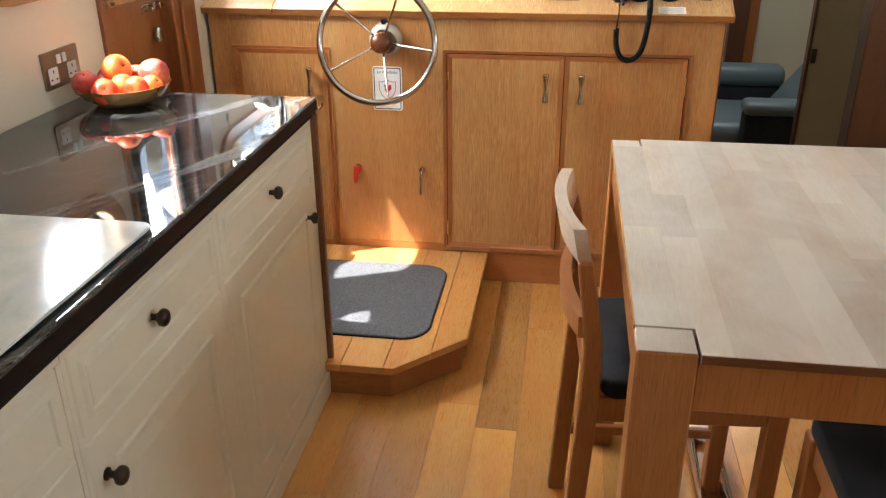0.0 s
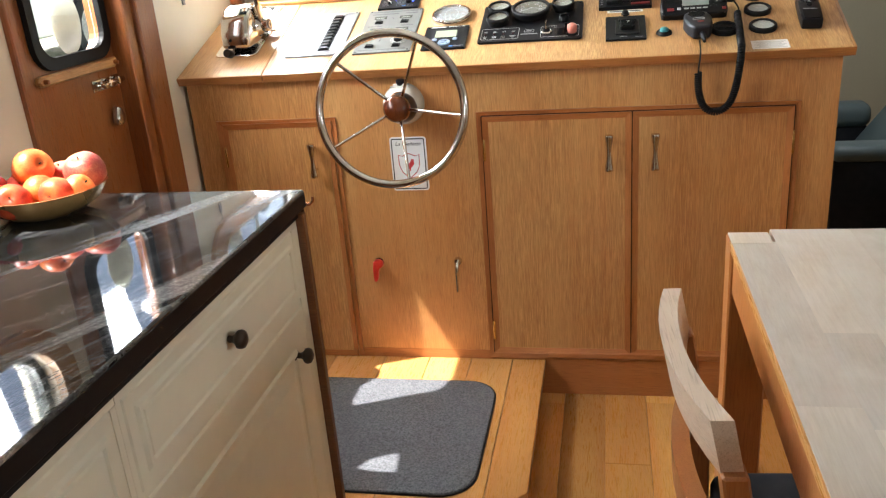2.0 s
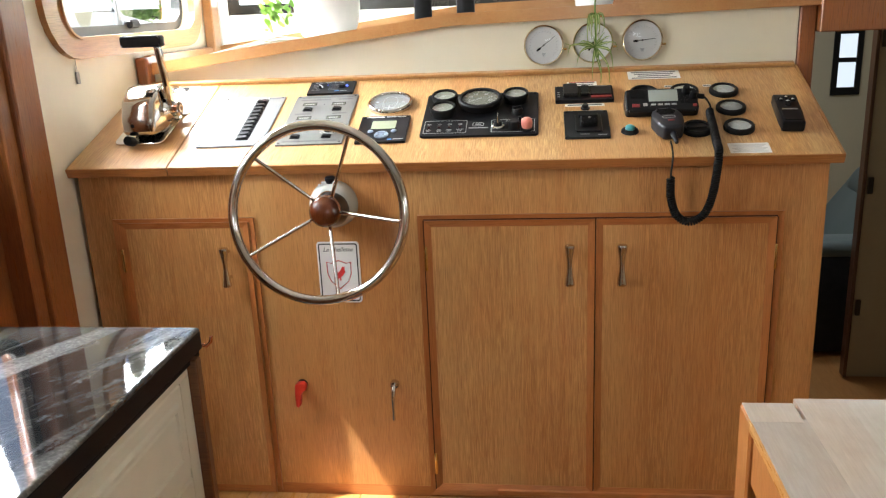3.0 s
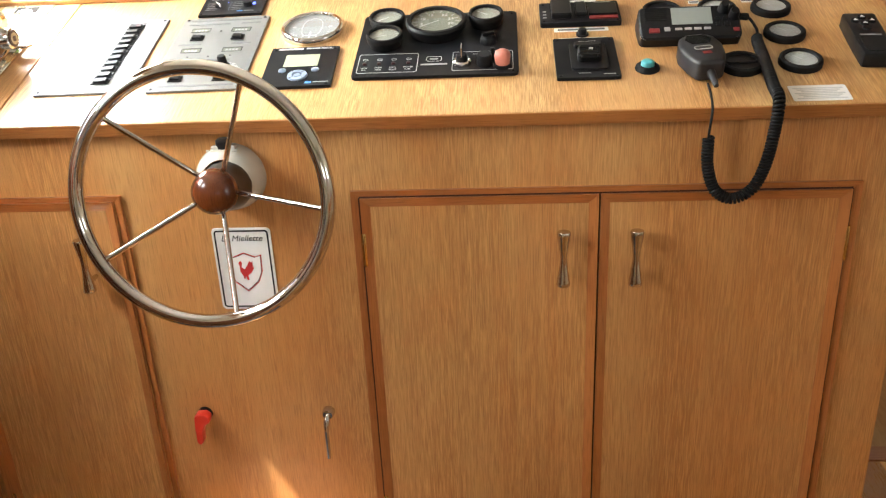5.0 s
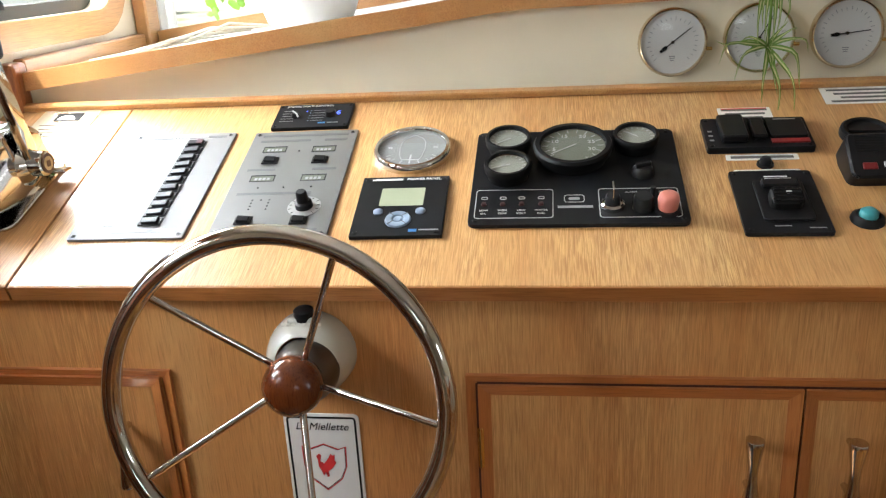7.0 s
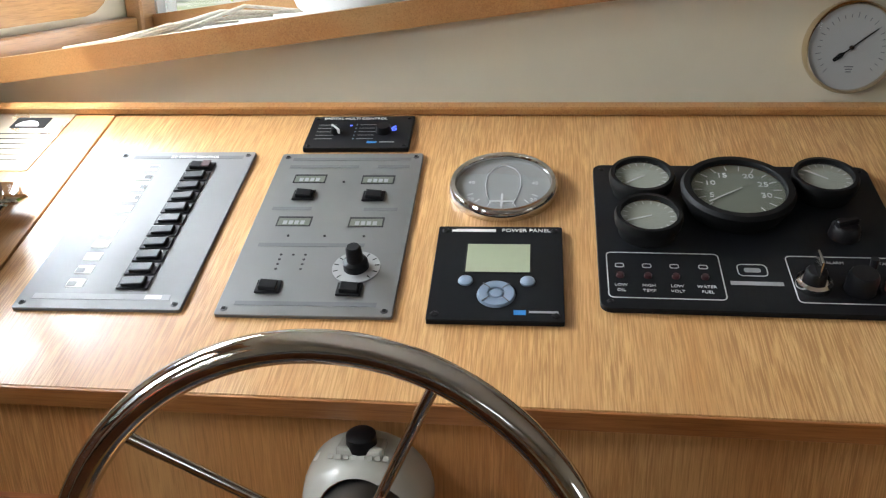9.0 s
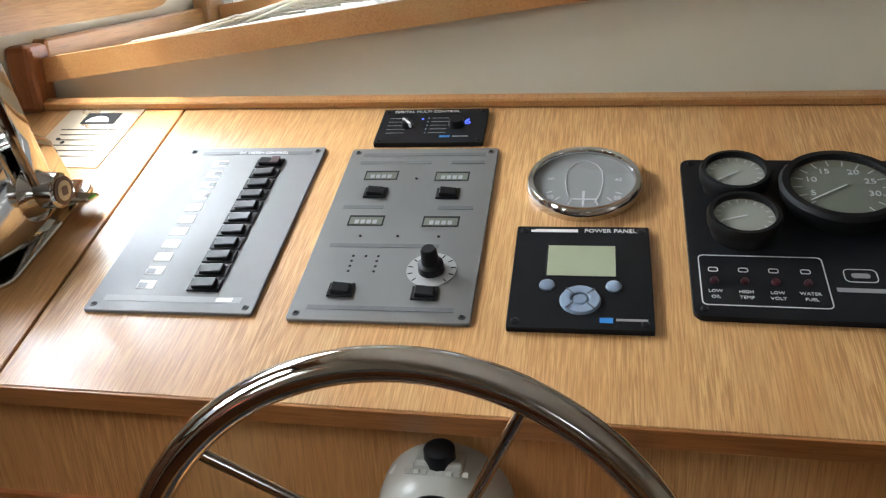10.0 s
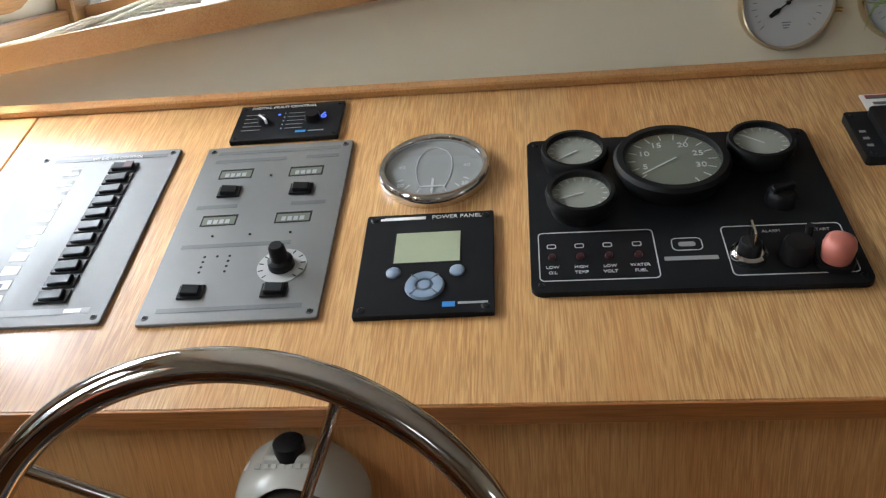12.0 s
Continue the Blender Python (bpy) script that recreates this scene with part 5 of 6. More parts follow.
part("filler_seat", box((-0.020, 0.043, 0.022), (0.020, 0.055, 0.046), 0.003, COVER, 2), cream_enamel, cup)
part("filler_plug", lathe([(0.0, 0.014), (0.010, 0.014), (0.0125, 0.012), (0.013, 0.0)], 20, COVER @ T(0.0, 0.052, 0.035) @ Matrix.Rotation(radians(-75), 4, "X")), black_plastic, cup, "black filler plug", 40)
for k in range(8):
    part("raised_mark", box((-0.026 + k * 0.0066, -0.0006, -0.002), (-0.0215 + k * 0.0066, 0.0004, 0.002), 0, COVER @ T(0.0, 0.0475, 0.048) @ Matrix.Rotation(radians(48), 4, "X")), cream_enamel, cup)

p = thing("name_plate", T(-0.6100, FRONT_Y, 0.7315) @ TO_FRONT, "white name plate with black border and red bird shield", "sign")
part("plate", prism(rounded(0.104, 0.155, 0.008, 4), 0.0, 0.003, 0.0006), white_plastic, p)
outline(0.096, 0.147, 0.006, 0.0029, 0.003, black_print, p, 0, 0, "border")
lettering("name", "La Miellette", 0.0155, black_print, p, T(0.0, 0.058, 0.0032), label="black name lettering", slant=0.3)
shield = [(-0.031, 0.028), (-0.020, 0.024), (0.0, 0.032), (0.020, 0.024), (0.031, 0.028), (0.030, -0.004), (0.022, -0.024), (0.0, -0.043), (-0.022, -0.024), (-0.030, -0.004)]
sc = [(x * 0.95, y * 0.95 - 0.0002) for x, y in shield]
part("shield", ring_slab(shield, sc, 0.003, 0.0034), red_print, p, "thin red and black shield outline")
part("shield_line", ring_slab([(x * 0.94, y * 0.94) for x, y in shield], [(x * 0.915, y * 0.915) for x, y in shield], 0.003, 0.0033), black_print, p)
bird = [(-0.012, 0.012), (-0.008, 0.016), (-0.005, 0.013), (-0.007, 0.004), (-0.002, 0.000), (0.004, 0.008), (0.008, 0.016), (0.011, 0.013), (0.014, 0.015), (0.013, 0.006), (0.015, 0.002), (0.010, -0.006), (0.003, -0.012), (0.004, -0.020), (0.001, -0.021), (-0.001, -0.013), (-0.004, -0.020), (-0.006, -0.012), (-0.010, -0.004), (-0.010, 0.006)]
part("bird", prism(bird, 0.003, 0.0035), red_print, p, "plain red bird shape")

p = thing("red_key_tap", T(0, 0, 0), "red plastic battery isolator key on the console", "switch")
part("boss", lathe([(0.014, 0.0), (0.013, 0.008), (0.009, 0.012), (0.0, 0.012)], 20, T(-0.730, FRONT_Y, 0.432) @ Y_OUT), black_plastic, p, "", 40)
b = prism([(-0.014, 0.010), (-0.010, 0.016), (0.006, 0.017), (0.015, 0.010), (0.014, -0.002), (0.004, -0.008), (-0.002, -0.022), (-0.004, -0.046), (-0.010, -0.052), (-0.016, -0.046), (-0.016, -0.014)], 0.010, 0.030, 0.003, T(-0.728, FRONT_Y, 0.430) @ TO_FRONT, 2)
part("key", b, red_plastic, p, "red lever key", 40)
p = thing("drop_latch", T(0, 0, 0), "chrome drop handle latch on the console", "latch")
part("rose", lathe([(0.012, 0.0), (0.0115, 0.008), (0.009, 0.014), (0.0, 0.015)], 20, T(-0.491, FRONT_Y, 0.436) @ Y_OUT), steel, p, "", 40)
part("drop", tube([(-0.491, FRONT_Y - 0.012, 0.436), (-0.492, FRONT_Y - 0.024, 0.428), (-0.494, FRONT_Y - 0.024, 0.400), (-0.495, FRONT_Y - 0.022, 0.346)], [0.005, 0.006, 0.0045, 0.0038], 12), steel, p, "", 60)

# ---- instruments on the bulkhead ----
pale_brass = plain("pale_polished_brass", (0.74, 0.62, 0.44), 0.18, metal=1.0, wear=0.08)


def wall_clock(x, z, hand, label):
    q = thing("wall_instrument", T(x, BULK_Y, z) @ TO_FRONT, label, "wall instrument", "brass instruments on the bulkhead")
    part("bezel", lathe([(0.0525, 0.0), (0.0535, 0.004), (0.0533, 0.014), (0.0515, 0.0172), (0.0495, 0.0165), (0.0488, 0.012)], 44, close=False), pale_brass, q, "polished pale brass bezel", 40)
    d = part("dial", lathe([(0.0492, 0.011), (0.0, 0.011)], 40), dial_white, q, "white dial")
    for k in range(24):
        part("tick", box((0.034, -0.0004, 0.011), (0.038 if k % 3 else 0.040, 0.0004, 0.0113), 0, Matrix.Rotation(radians(225 - k * 270 / 23), 4, "Z")), grey_print, d)
    for k in range(3):
        bar(0.010 - k * 0.002, 0.0014, grey_print, d, 0.0, -0.022 - k * 0.003, 0.011)
    part("hand", box((-0.014, -0.0007, 0.0125), (0.034, 0.0007, 0.0132), 0, Matrix.Rotation(radians(hand), 4, "Z")), black_print, q, "thin black hand")
    part("hand_tail", prism([(-0.024, -0.002), (-0.014, -0.0032), (-0.008, 0.0), (-0.014, 0.0032), (-0.024, 0.002)], 0.0125, 0.0133, 0, Matrix.Rotation(radians(hand), 4, "Z")), black_print, q)
    part("pin", lathe([(0.0026, 0.011), (0.0026, 0.0145), (0.0, 0.015)], 10), bronze, q)
    part("glass", dome([(0.0495, 0.0150), (0.026, 0.0175), (0.0, 0.0182)], 36), gauge_glass, q, "", 60).visible_shadow = False
    part("side_knob", lathe([(0.0028, 0.0), (0.0028, 0.008), (0, 0.009)], 10, T(0.053, -0.012, 0.008) @ Matrix.Rotation(radians(90), 4, "Y")), brass, q)


wall_clock(-0.112, 1.229, 38, "brass rimmed thermometer with a white dial")
wall_clock(0.019, 1.231, 60, "brass rimmed clock half hidden by trailing leaves")
wall_clock(0.148, 1.233, 6, "brass rimmed barometer with a white dial")

# ---- port wall: door and windows ----
def side_outline(y0, y1, z0, z1, r, n=6):
    return rounded(y1 - y0, z1 - z0, r, n, (y0 + y1) / 2, (z0 + z1) / 2)


clear_plastic = plain("pale_round_sticker", (0.74, 0.74, 0.62), 0.5)
dark_alu = plain("dark_grey_window_rail", (0.06, 0.062, 0.062), 0.4, metal=0.3)
alu = plain("grey_aluminium_frame", (0.30, 0.31, 0.31), 0.35, metal=0.8)


def panes(name, y0, y1, z0, z1, r, x, parent):
    g = part(name, prism(side_outline(y0, y1, z0, z1, r), 0.0, 0.004, 0, T(x, 0, 0) @ TO_RIGHT), pane_glass, parent)
    g.visible_shadow = False
    return g


LEAF_X = -1.300
door = thing("door_1", T(0, 0, 0), "varnished reddish wooden side door with a rounded window", "door", kind="structure")
wall_open = (2.752, 3.026, 1.122, 1.720, 0.055)
b = bmesh.new()
outer = [(2.650, 0.125), (3.056, 0.125), (3.056, 1.855), (2.650, 1.855)]
hole = side_outline(*wall_open[:4], wall_open[4])
vo = {}
for x in (LEAF_X, LEAF_X - 0.036):
    ho = [b.verts.new((x, y, z)) for y, z in hole]
    oo = [b.verts.new((x, y, z)) for y, z in outer]
    vo[x] = (ho, oo)
    n = len(ho)
    q = n // 4
    corners = [oo[2], oo[3], oo[0], oo[1]]
    for s in range(4):
        for i in range(s * q, (s + 1) * q - 1):
            b.faces.new((ho[i], ho[i + 1], corners[s]))
        b.faces.new((ho[(s + 1) * q - 1], ho[((s + 1) * q) % n], corners[(s + 1) % 4], corners[s]))
for k in (0, 1):
    p_, q_ = vo[LEAF_X][k], vo[LEAF_X - 0.036][k]
    for i in range(len(p_)):
        j = (i + 1) % len(p_)
        b.faces.new((p_[i], p_[j], q_[j], q_[i]))
bmesh.ops.recalc_face_normals(b, faces=b.faces[:])
part("leaf", b, mahogany, door)
o1, i1 = side_outline(2.738, 3.042, 1.106, 1.736, 0.062), side_outline(2.764, 3.014, 1.134, 1.708, 0.045)
part("window_seal", ring_slab(o1, i1, 0.0, 0.014, T(LEAF_X, 0, 0) @ TO_RIGHT), rubber, door, "thick black rubber seal")
panes("pane", 2.754, 3.024, 1.124, 1.718, 0.05, LEAF_X - 0.02, door)
part("drip_strip", prism([(2.735, 1.078), (3.035, 1.078), (3.045, 1.090), (3.045, 1.102), (2.735, 1.102), (2.725, 1.090)], 0.0, 0.016, 0.004, T(LEAF_X, 0, 0) @ TO_RIGHT), mahogany_y, door, "oak strip below the window")
for y in (2.745, 3.030):
    part("strip_peg", lathe([(0.006, 0), (0.005, 0.010), (0, 0.011)], 12, T(LEAF_X + 0.016, y, 1.090) @ Matrix.Rotation(radians(90), 4, "Y")), mahogany, door)
bolt = part("bolt_plate", box((LEAF_X, 2.935, 1.030), (LEAF_X + 0.005, 3.050, 1.058), 0.001), steel, door, "chrome slide bolt")
part("bolt_bar", tube([(LEAF_X + 0.012, 2.930, 1.044), (LEAF_X + 0.012, 3.062, 1.044)], 0.0065, 12), chrome, bolt, "", 60)
for y in (2.955, 2.995, 3.035):
    part("bolt_keeper", box((LEAF_X + 0.004, y - 0.006, 1.034), (LEAF_X + 0.020, y + 0.006, 1.054), 0.003), chrome, bolt)
part("bolt_knob", lathe([(0.0, 0.020), (0.006, 0.019), (0.007, 0.014), (0.004, 0.0)], 12, T(LEAF_X + 0.016, 2.948, 1.044) @ Matrix.Rotation(radians(90), 4, "Y")), chrome, bolt, "", 50)
part("latch_knob", prism([(2.994, 0.985), (3.012, 0.978), (3.022, 0.955), (3.012, 0.936), (2.988, 0.934), (2.982, 0.950)], 0.004, 0.024, 0.007, T(LEAF_X, 0, 0) @ TO_RIGHT, 2), chrome, door, "chrome teardrop latch", 60)
part("sticker", prism([(2.925 + 0.058 * math.cos(radians(a)), 1.200 + 0.075 * math.sin(radians(a))) for a in range(0, 360, 15)], 0.0, 0.0006, 0, T(LEAF_X - 0.026, 0, 0) @ TO_RIGHT), clear_plastic, door, "pale oval sticker on the glass")
frame_ = thing("door_frame", T(0, 0, 0), "varnished wooden frame of the side door", "door frame", kind="structure")
part("hinge_jamb", box((-1.34, 2.625, 0.10), (-1.247, 2.649, 1.90), 0.003), mahogany, frame_)
part("lock_jamb", box((-1.34, 3.058, 0.10), (-1.250, 3.100, 1.90), 0.003), mahogany, frame_)
part("casing", box((-1.2595, 3.101, 0.10), (-1.238, 3.196, 1.90), 0.006, None, 2), mahogany, frame_)
part("head", box((-1.34, 2.649, 1.857), (-1.247, 3.058, 1.90), 0.003), mahogany_y, frame_)
part("threshold", box((-1.34, 2.649, 0.10), (-1.247, 3.058, 0.123), 0.003), mahogany_y, frame_)


def framed_window(name, y0, y1, z0, z1, r, fw, bottom, label):
    w = thing(name, T(0, 0, 0), label, "window", kind="structure")
    o = side_outline(y0 - fw, y1 + fw, z0 - bottom, z1 + fw, r + fw * 0.8)
    i = side_outline(y0, y1, z0, z1, r)
    part("window_frame", ring_slab(o, i, 0.0, 0.016, T(WALL_X, 0, 0) @ TO_RIGHT), mahogany_y, w, "varnished oak frame")
    part("frame_bead", ring_slab(side_outline(y0 - 0.006, y1 + 0.006, z0 - 0.006, z1 + 0.006, r + 0.006), i, 0.0155, 0.022, T(WALL_X, 0, 0) @ TO_RIGHT), mahogany_y, w)
    part("inner_frame", ring_slab(side_outline(y0 - 0.002, y1 + 0.002, z0 - 0.002, z1 + 0.002, r), side_outline(y0 + 0.018, y1 - 0.018, z0 + 0.024, z1 - 0.018, r * 0.8), -0.052, -0.020, T(WALL_X, 0, 0) @ TO_RIGHT), dark_alu, w, "dark grey inner window frame")
    panes("pane", y0 + 0.004, y1 - 0.004, z0 + 0.004, z1 - 0.004, r, WALL_X - 0.040, w)
    return w


framed_window("window_1", PORT[0], PORT[1], PORT[2], PORT[3], 0.115, 0.062, 0.045, "round-cornered galley window in an oak frame")
w2 = framed_window("window_2", SIDE[0], SIDE[1], SIDE[2], SIDE[3], SIDE[4], 0.078, 0.052, "round-cornered side window in a varnished oak frame")
part("window_catch", box((-1.292, 3.735, 1.318), (-1.266, 3.790, 1.342), 0.006), black_plastic, w2, "black window catch")
part("sliding_bar", box((-1.298, 3.705, 1.325), (-1.288, 3.725, 1.765), 0.002), alu, w2)
part("sticker", prism([(3.545 + 0.052 * math.cos(radians(a)), 1.395 + 0.070 * math.sin(radians(a))) for a in range(0, 360, 15)], 0.0, 0.0006, 0, T(-1.302, 0, 0) @ TO_RIGHT), clear_plastic, w2, "pale oval sticker on the glass")
p = thing("wall_hook", T(-1.26, 3.395, 1.212), "small grey hook on the side wall", "hook")
part("cord", tube([(0.003, 0, 0.045), (0.004, 0, 0.012)], 0.0008, 6), grey_print, p)
part("tag", box((0.0, -0.006, -0.018), (0.006, 0.006, 0.012), 0.001), alu, p)

wf = thing("windscreen", T(0, 0, 0), "front windscreen panes above the sill", "window", kind="structure")
g = part("pane", box((-1.222, 4.335, 1.226), (0.558, 4.340, 1.598)), pane_glass, wf)
g.visible_shadow = False
part("lower_batten", slanted(-1.222, 0.56, 4.272, 4.297, 0.023, 0.052), mahogany_y, wf, "varnished oak batten along the sill")
part("upper_batten", box((-1.222, 4.272, 1.602), (0.56, 4.297, 1.66), 0.003), mahogany_y, wf, "varnished oak head batten")

# double socket
dark_satin = plain("dark_brushed_steel_plate", (0.34, 0.28, 0.20), 0.32, metal=0.9, wear=0.1)
gilt = plain("gilt_lacquer", (0.66, 0.42, 0.16), 0.26, metal=0.65, coat=0.3, wear=0.15)
p = thing("double_socket", T(WALL_X + 0.0005, 2.407, 0.985) @ TO_RIGHT, "brushed steel double socket with white switches", "socket")
part("plate", prism(rounded(0.158, 0.092, 0.004, 3), 0.0, 0.006, 0.001), dark_satin, p)
for s in (-1, 1):
    ins = part("outlet", prism(rounded(0.040, 0.040, 0.003, 3, s * 0.042, -0.014), 0.006, 0.0072), white_plastic, p, "white outlet insert")
    for u, v, w_, h_ in ((0, 0.010, 0.004, 0.008), (-0.011, -0.009, 0.007, 0.004), (0.011, -0.009, 0.007, 0.004)):
        part("slot", box((s * 0.042 + u - w_ / 2, -0.014 + v - h_ / 2, 0.0072), (s * 0.042 + u + w_ / 2, -0.014 + v + h_ / 2, 0.0076)), black_print, ins)
    part("rocker", box((s * 0.012 - 0.008, 0.012, 0.006), (s * 0.012 + 0.008, 0.034, 0.010), 0.001), white_plastic, p, "white rocker")

# ---- on the worktop ----
p = thing("fruit_bowl", T(-1.102, 2.418, 0.894), "shallow gilded bowl piled with peaches and apples on the worktop", "bowl")
part("bowl", lathe([(0.0, 0.0), (0.045, 0.0), (0.070, 0.005), (0.098, 0.022), (0.113, 0.044), (0.1170, 0.0505), (0.1185, 0.0520), (0.1125, 0.0515), (0.092, 0.028), (0.066, 0.012), (0.0, 0.007)], 44), gilt, p, "", 60)


def fruit_skin(name, a, b2, c2):
    m, t, bs = material(name)
    v = mapped(t, (1, 1, 1), "Generated")
    n1 = noise_of(t, v, 1.6, 3, 0.5)
    n2 = noise_of(t, v, 26, 3)
    col = ramp(t, n1, [(0.36, a), (0.52, b2), (0.66, c2)])
    col = mix(t, 0.18, col, ramp(t, n2, [(0.4, a), (0.6, c2)]))
    t.links.new(col, bs.inputs["Base Color"])
    put(bs, Roughness=0.42, Subsurface_Weight=0.08, Subsurface_Radius=(0.02, 0.01, 0.005))
    return m


peach = fruit_skin("peach_skin", (0.52, 0.025, 0.014), (0.66, 0.07, 0.02), (0.74, 0.15, 0.035))
apricot = fruit_skin("apricot_skin", (0.70, 0.09, 0.02), (0.78, 0.18, 0.035), (0.82, 0.32, 0.08))
apple = fruit_skin("red_fruit_skin", (0.34, 0.014, 0.018), (0.50, 0.035, 0.025), (0.68, 0.13, 0.05))
nectarine = fruit_skin("nectarine_skin", (0.42, 0.03, 0.03), (0.62, 0.11, 0.07), (0.80, 0.36, 0.16))


def fruit(x, y, z, r, mat, kind, label, turn):
    prof = [(0.0, -0.90), (0.30, -0.94), (0.62, -0.78), (0.90, -0.38), (1.0, 0.05), (0.93, 0.45), (0.70, 0.78), (0.40, 0.92), (0.14, 0.86), (0.0, 0.78)]
    q = thing(kind, T(x, y, z) @ Euler([radians(v) for v in turn]).to_matrix().to_4x4(), label, "fruit", "fruit in the bowl")
    part("flesh", lathe([(a * r, h * r) for a, h in prof], 24), mat, q, "", 80)
    part("stem", tube([(0, 0, r * 0.78), (0.001, 0, r * 0.98)], 0.0014, 6), bronze, q)


for x, y, z, r, mat, kind, turn in ((-1.150, 2.335, 0.948, 0.034, apple, "apple", (20, 10, 0)), (-1.135, 2.420, 0.944, 0.032, apple, "apple", (-30, 40, 0)), (-1.080, 2.300, 0.940, 0.033, peach, "peach", (60, 0, 30)),
                                    (-1.020, 2.345, 0.940, 0.032, peach, "peach", (80, 20, 0)), (-1.090, 2.385, 0.978, 0.037, apricot, "peach", (30, 60, 10)), (-1.010, 2.425, 0.958, 0.039, nectarine, "nectarine", (10, -20, 60)),
                                    (-0.998, 2.375, 0.938, 0.029, apricot, "apricot", (50, 0, 90)), (-1.060, 2.350, 0.945, 0.030, apricot, "apricot", (0, 80, 0)), (-1.070, 2.440, 0.944, 0.033, nectarine, "nectarine", (15, 0, 0)), (-1.118, 2.372, 0.938, 0.031, peach, "peach", (15, 50, 0))):
    fruit(x - 0.028, y + 0.040, z, r, mat, kind, {"apple": "glossy dark red apple", "peach": "ripe orange and red peach", "nectarine": "red nectarine with a yellow blush", "apricot": "small ripe yellow-orange apricot in the bowl"}[kind], turn)

m, t, bs = material("printed_glass_board")
v = mapped(t, (1, 1, 1))
n1, n2 = noise_of(t, v, 4.0, 5, 0.6, 1.2), noise_of(t, v, 11, 4, 0.6)
# Watercolour print, with the window's glare put in as paler colours.
c = ramp(t, n1, [(0.30, (0.34, 0.50, 0.56)), (0.42, (0.66, 0.78, 0.80)), (0.56, (0.86, 0.87, 0.84)), (0.64, (0.80, 0.76, 0.42)), (0.72, (0.58, 0.60, 0.42))])
c = mix(t, 0.35, c, ramp(t, n2, [(0.35, (0.52, 0.58, 0.57)), (0.6, (0.88, 0.89, 0.88))]))
t.links.new(c, bs.inputs["Base Color"])
put(bs, Roughness=0.14, Coat_Weight=1.0, Coat_Roughness=0.03)
p = thing("glass_chopping_board", T(-0.823, 1.432, 0.894), "glass chopping board with a watercolour print, paled by painted window glare", "chopping board")
part("board", prism(rounded(0.340, 0.455, 0.022, 5), 0.004, 0.010, 0.001), m, p)
for sx in (-1, 1):
    for sy in (-1, 1):
        part("foot", lathe([(0.006, 0.0), (0.006, 0.004)], 12, T(sx * 0.145, sy * 0.2, 0)), rubber, p)

# ---- mat on the step ----
m, t, bs = material("charcoal_loop_mat")
n1, n2 = noise_of(t, mapped(t, (1, 1, 1)), 190, 4, 0.75), noise_of(t, mapped(t, (1, 1, 1)), 9, 3)
c = mix(t, n2, (0.085, 0.087, 0.094), (0.135, 0.137, 0.145))
c = mix(t, 0.6, c, ramp(t, n1, [(0.38, (0.035, 0.036, 0.040)), (0.62, (0.22, 0.22, 0.235))]))
t.links.new(c, bs.inputs["Base Color"])
put(bs, Roughness=0.95)
bump(t, bs, n1, 0.8, 0.004)
p = thing("door_mat", T(0, 0, STEP_Z), "charcoal mat with rounded corners lying on the step", "mat")
part("carpet", prism(rounded(0.700, 0.515, 0.085, 7, -0.722, 2.892), 0.0, 0.007, 0.002), m, p)
part("edging", ring_slab(rounded(0.708, 0.523, 0.089, 7, -0.722, 2.892), rounded(0.696, 0.511, 0.083, 7, -0.722, 2.892), 0.0, 0.0045), rubber, p, "thin black edging")

# ---- on the sill ----


def leaf_mat(name, a, b2):
    m, t, bs = material(name)
    g = mapped(t, (1, 1, 1), "Object")
    n = noise_of(t, g, 30, 3)
    t.links.new(mix(t, n, a, b2), bs.inputs["Base Color"])
    put(bs, Roughness=0.45, Subsurface_Weight=0.0)
    tr = t.nodes.new("ShaderNodeBsdfTranslucent")
    t.links.new(mix(t, n, tuple(k * 1.6 for k in a), tuple(k * 1.6 for k in b2)), tr.inputs[0])
    ms = t.nodes.new("ShaderNodeMixShader")
    ms.inputs[0].default_value = 0.35
    t.links.new(bs.outputs[0], ms.inputs[1])
    t.links.new(tr.outputs[0], ms.inputs[2])
    t.links.new(ms.outputs[0], t.nodes["Material Output"].inputs[0])
    return m


green = leaf_mat("pot_plant_leaf", (0.11, 0.22, 0.03), (0.22, 0.38, 0.06))
stripe_green = leaf_mat("spider_leaf_green", (0.10, 0.20, 0.03), (0.20, 0.32, 0.06))
stripe_cream = leaf_mat("spider_leaf_cream", (0.50, 0.52, 0.26), (0.60, 0.60, 0.34))


def strap_leaf(points, width, mat_edge, mat_mid, parent, name="leaf"):
    """A long arching leaf with a pale midrib, folded along its middle."""
    line = smooth_line(points, 12)
    for mat, k0, k1, lift in ((mat_edge, 0.30, 1.0, 0.0), (mat_edge, -1.0, -0.30, 0.0), (mat_mid, -0.30, 0.30, 0.0)):
        b = bmesh.new()
        rows = []
        for i, q in enumerate(line):
            d = (line[min(i + 1, 11)] - line[max(i - 1, 0)]).normalized()
            side = d.cross(Vector((0, -1, 0.15))).normalized()
            up = side.cross(d)
            w = width * (0.55 + 0.45 * math.sin(math.pi * min(1, i / 6))) * (1 - (i / 11) ** 3)
            rows.append([b.verts.new(q + side * w * k + up * (abs(k) * w * 0.35)) for k in (k0, (k0 + k1) / 2, k1)])
        for a2, c2 in zip(rows, rows[1:]):
            for k in range(2):
                b.faces.new((a2[k], a2[k + 1], c2[k + 1], c2[k]))
        part(name if mat is mat_mid else name + "_edge", b, mat, parent, "", 80)


